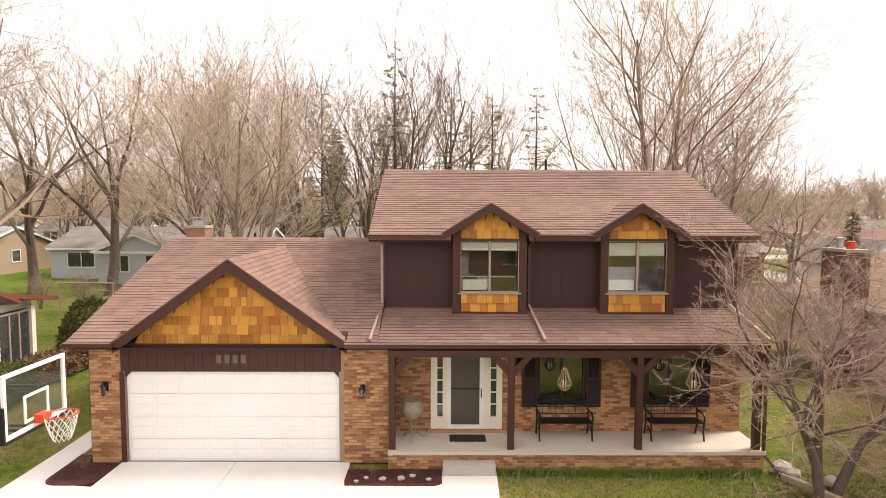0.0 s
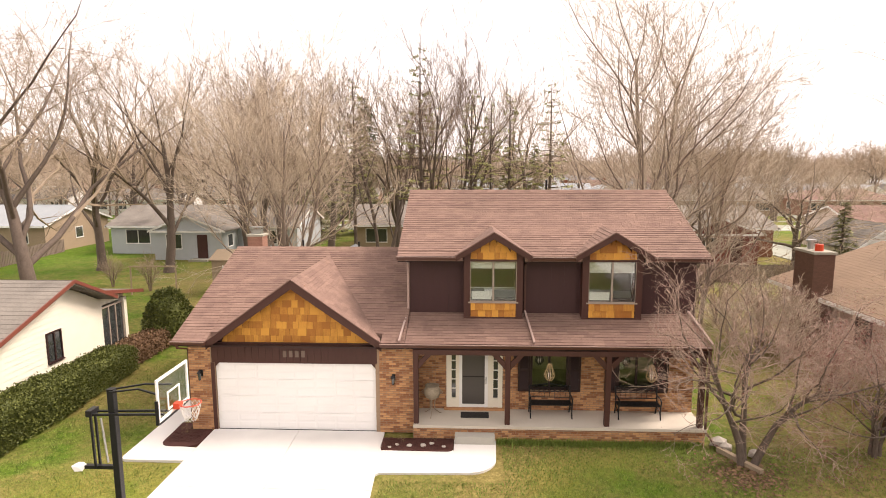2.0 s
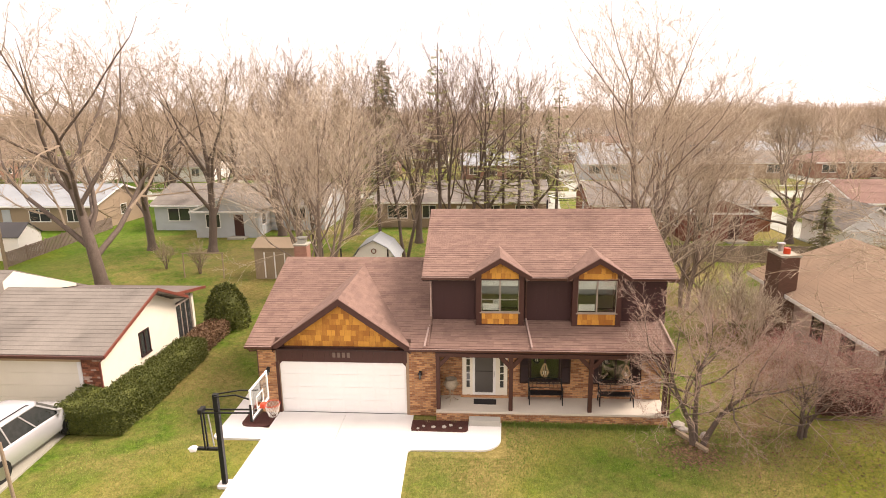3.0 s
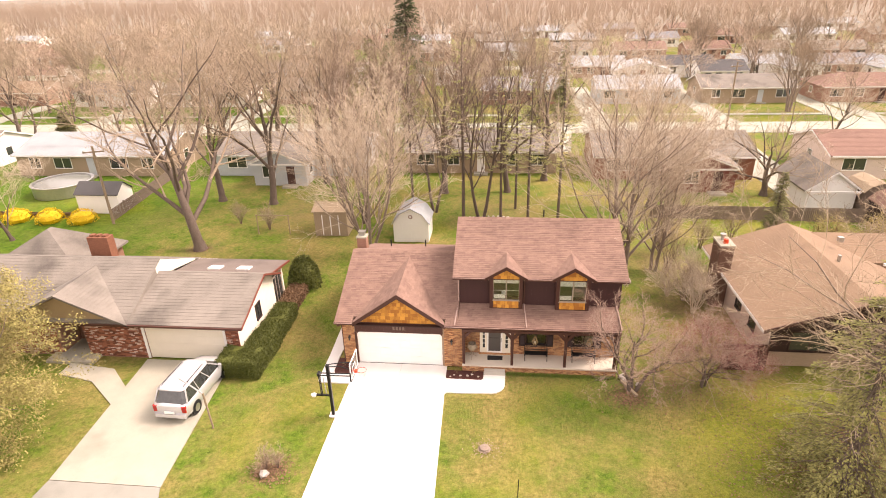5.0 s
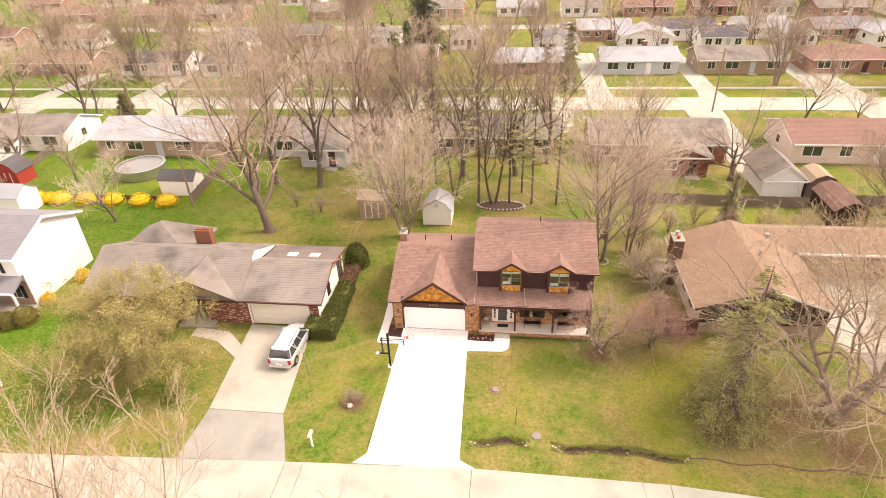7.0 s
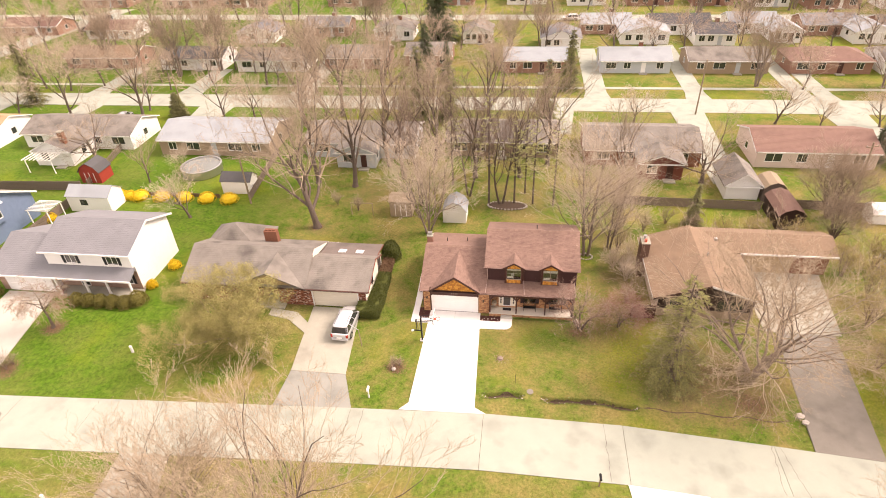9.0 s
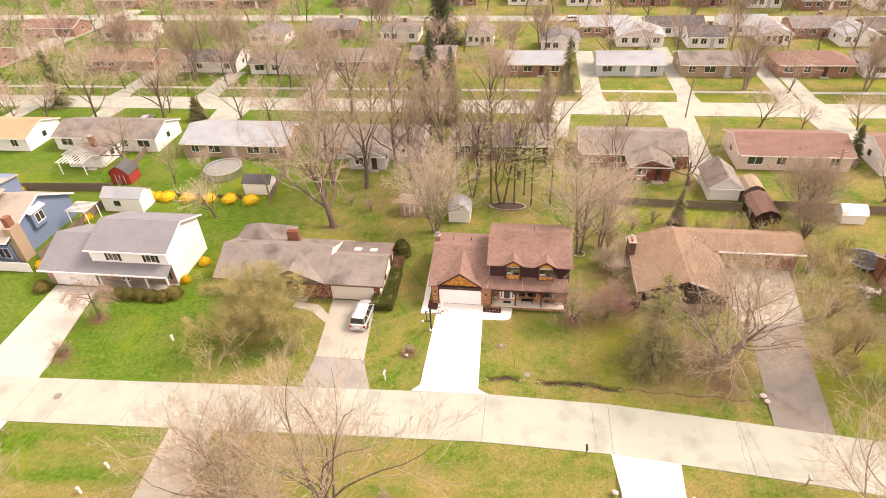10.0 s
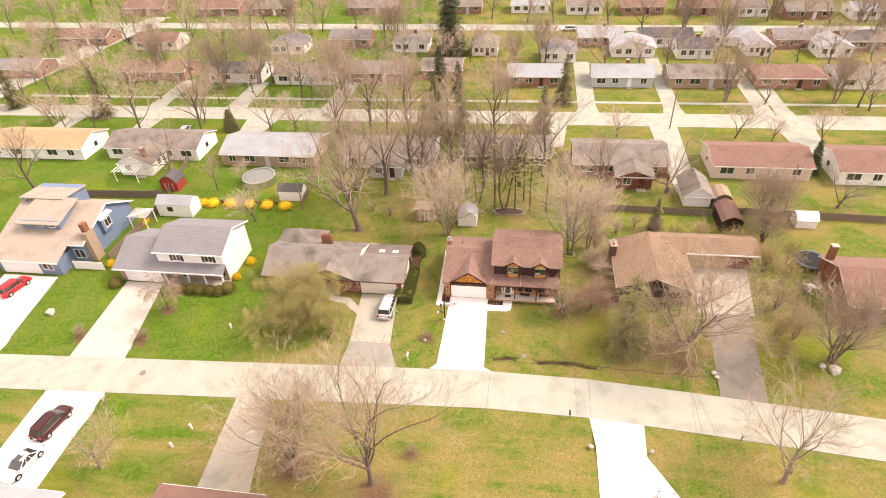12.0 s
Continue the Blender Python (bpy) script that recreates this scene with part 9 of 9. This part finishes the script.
sw = thing("swing_frame", "bare wooden swing frame in the garden", "swing frame", at=(-13.6, 18.4, 0))
for dx in (0, 2.9):
    Geo().tube([(dx, 0, -0.1), (dx, 0.05, 1.75)], 0.05, 6, True).done("post", "fence_tan", sw)
Geo().tube([(-0.1, 0.05, 1.75), (3.0, 0.05, 1.78)], 0.05, 6, True).done("crossbeam", "fence_tan", sw)

bed3 = tagged(Geo().prism([(7.0 + 2.6 * math.cos(2 * math.pi * k / 26), 22.0 + 1.1 * math.sin(2 * math.pi * k / 26)) for k in range(26)], -0.2, 0.02).done("flower_bed", "soil"), "oval flower bed of dark soil behind the house", "planting bed", kind="structure")
rnd = random.Random(23)
for k in range(34):
    a = 2 * math.pi * k / 34
    g = Geo()
    rock(g, 7.0 + 2.6 * math.cos(a), 22.0 + 1.1 * math.sin(a), 0.07, rnd.uniform(0.12, 0.18), rnd, 0.8)
    tagged(g.done("border_stone", "stone"), "pale rounded stone edging the flower bed", "stone", "stones round the flower bed")
for k in range(16):
    a = 2 * math.pi * k / 16
    g = Geo()
    rock(g, 16.6 + 0.75 * math.cos(a), 10.9 + 0.6 * math.sin(a), 0.06, rnd.uniform(0.1, 0.15), rnd, 0.8)
    tagged(g.done("border_stone", "stone"), "pale rounded stone ringing a tree trunk", "stone", "stones round the maple")

patio = thing("pergola", "white slatted patio cover beside the blue house", "pergola", at=(-56.2, 12.2, 0))
for dx, dy in ((0, 0), (2.8, 0), (0, 2.6), (2.8, 2.6)):
    Geo().box(dx - 0.06, dy - 0.06, 0, dx + 0.06, dy + 0.06, 2.5).done("post", "white_paint", patio)
for k in range(9):
    Geo().box(-0.3, k * 0.33 - 0.04, 2.5, 3.1, k * 0.33 + 0.04, 2.62).done("slat", "white_paint", patio)
pat2 = thing("patio_cover", "white lattice patio roof behind a house", "pergola", at=(-68.8, 27.2, 0))
for dx, dy in ((0, 0), (4.5, 0)):
    Geo().box(dx - 0.06, dy - 0.06, 0, dx + 0.06, dy + 0.06, 2.3).done("post", "white_paint", pat2)
for k in range(8):
    Geo().box(-0.3 + k * 0.68, -0.3, 2.3, -0.2 + k * 0.68, 2.8, 2.42).done("slat", "white_paint", pat2)
table = thing("garden_table", "round white garden table with chairs by the brick house", "garden table", at=(48.6, 5.6, 0))
Geo().lathe(0, 0, [(0.55, 0.7), (0.55, 0.74)], 16).done("tabletop", "white_paint", table)
Geo().lathe(0, 0, [(0.25, 0.0), (0.04, 0.06), (0.04, 0.7)], 10).done("pedestal", "white_paint", table)
for k in range(3):
    a = 2 * math.pi * k / 3
    c = thing("garden_chair", "white metal garden chair at the round table", "chair", "chairs round the garden table", at=(48.6 + 0.95 * math.cos(a), 5.6 + 0.95 * math.sin(a), 0))
    Geo().box(-0.22, -0.22, 0.42, 0.22, 0.22, 0.45, 0.04).done("seat", "white_paint", c)
    Geo().box(-0.22 + 0.4 * (math.cos(a) > 0), -0.22, 0.45, -0.18 + 0.4 * (math.cos(a) > 0), 0.22, 0.88).done("backrest", "white_paint", c)
    for u in (-0.19, 0.19):
        for v in (-0.19, 0.19):
            Geo().box(u - 0.015, v - 0.015, 0, u + 0.015, v + 0.015, 0.42).done("leg", "white_paint", c)
tramp = thing("trampoline", "round trampoline with blue edge pad", "trampoline", at=(50.5, 11.5, 0))
Geo().lathe(0, 0, [(1.9, 0.78), (1.9, 0.8)], 28).done("jump_bed", "tyre", tramp)
Geo().tube([(2.05 * math.cos(2 * math.pi * k / 28), 2.05 * math.sin(2 * math.pi * k / 28), 0.8) for k in range(29)], 0.12, 5).done("edge_pad", "blue_paint", tramp)
for k in range(6):
    a = 2 * math.pi * k / 6
    Geo().tube([(2.0 * math.cos(a), 2.0 * math.sin(a), -0.05), (2.0 * math.cos(a), 2.0 * math.sin(a), 0.78)], 0.03, 5).done("leg", "steel", tramp)

# fallen leaves and twigs under the trees, and a shallow furrow that carries the ditch on
g = Geo()
rnd = random.Random(41)
for cx, cy, sx, sy, n in ((28.0, -7.0, 4.2, 3.0, 9000), (22.7, -6.6, 2.2, 2.0, 3000), (19.0, 1.5, 2.0, 2.5, 3500), (-4.0, -30.2, 1.1, 1.0, 5000), (-12.9, -27.8, 1.3, 1.1, 3500), (15.2, -2.2, 1.2, 0.7, 250)):
    for i in range(n):
        x, y = rnd.gauss(cx, sx), rnd.gauss(cy, sy)
        if y > -0.4 and x < 14.9 or y < street_edge(x) + 0.3 and y > street_edge(x) - STREET - 0.3 or x > 33:
            continue
        a, s, w = rnd.uniform(0, 6.3), rnd.uniform(0.025, 0.07), rnd.uniform(0.2, 0.7)
        c, d = math.cos(a) * s, math.sin(a) * s
        z = ground_z(x, y) + 0.012
        g.add([(x - c, y - d, z), (x + d * w, y - c * w, z + rnd.uniform(0, 0.03)), (x + c, y + d, z + rnd.uniform(0, 0.02)), (x - d * w, y + c * w, z + 0.006)], [(0, 1, 2, 3)])
tagged(g.done("leaf_litter", "dead_leaf"), "brown fallen leaves and twigs under the trees", "leaf litter", kind="stuff")
vs = []
for i in range(41):
    x = 19.6 + 12.2 * i / 40
    y = -11.0 - 0.3 * i / 40 + 0.12 * math.sin(i * 0.5) + rnd.uniform(-0.03, 0.03)
    w = rnd.uniform(0.02, 0.07)
    vs += [(x, y - w, ground_z(x, y) + 0.012), (x, y + w, ground_z(x, y) + 0.03)]
tagged(pmesh("ditch_soil", mesh("ditch_soil", vs, [(2 * i, 2 * i + 2, 2 * i + 3, 2 * i + 1) for i in range(40)], M["soil"])), "thin bare wet furrow along the roadside lawn", "ditch", kind="structure")

# grass blades on the lawn near the house, thicker along edges
g = Geo()
rnd = random.Random(31)
def blade(x, y, h):
    a, w = rnd.uniform(0, 6.3), rnd.uniform(0.006, 0.014)
    z = ground_z(x, y)
    l = rnd.uniform(0.2, 0.9) * h
    g.add([(x - w * math.sin(a), y + w * math.cos(a), z), (x + w * math.sin(a), y - w * math.cos(a), z), (x + math.cos(a) * l, y + math.sin(a) * l, z + h)], [(0, 1, 2)])
for i in range(90000):
    x, y = rnd.uniform(5.4, 27), -0.5 - abs(rnd.gauss(0, 4.2))
    thick = min(1.0, (27 - x) / 13) ** 1.6 * (0.45 + 1.1 * max(0.0, 0.5 + noise.noise((x * 0.55, y * 0.55, 2))))
    if y < -12.2 or (x < 8.6 and y > -2.7) or rnd.random() > thick:
        continue
    blade(x, y, rnd.uniform(0.025, 0.07))
for i in range(32000):
    x, y = rnd.uniform(-7, -0.3), rnd.gauss(-1.5, 5.0)
    if x > -2.4 and y > -2.1 or (x < -5.2 and y > -2.4) or x < -7.0 + min(0.0, y + 1) * -0.14 or y > 9 or y < -12:
        continue
    if rnd.random() < 0.35 + 0.9 * max(0.0, 0.5 + noise.noise((x * 0.55, y * 0.55, 2))):
        blade(x, y, rnd.uniform(0.025, 0.07))
for i in range(5000):
    blade(rnd.uniform(8.5, 14.4), -0.46 - abs(rnd.gauss(0, 0.1)), rnd.uniform(0.08, 0.2))
for a, b in ((6.4, 9.5), (11.6, 19.3)):
    for i in range(int((b - a) * 520)):
        x = rnd.uniform(a - 0.4, b + 0.4)
        side = rnd.choice((-1, 1))
        y = ditch_line(x) + side * (0.17 + abs(rnd.gauss(0, 0.12)))
        blade(x, y, rnd.uniform(0.05, 0.16))
tagged(g.done("grass", "blade"), "short green grass blades on the front lawn", "grass", kind="stuff")
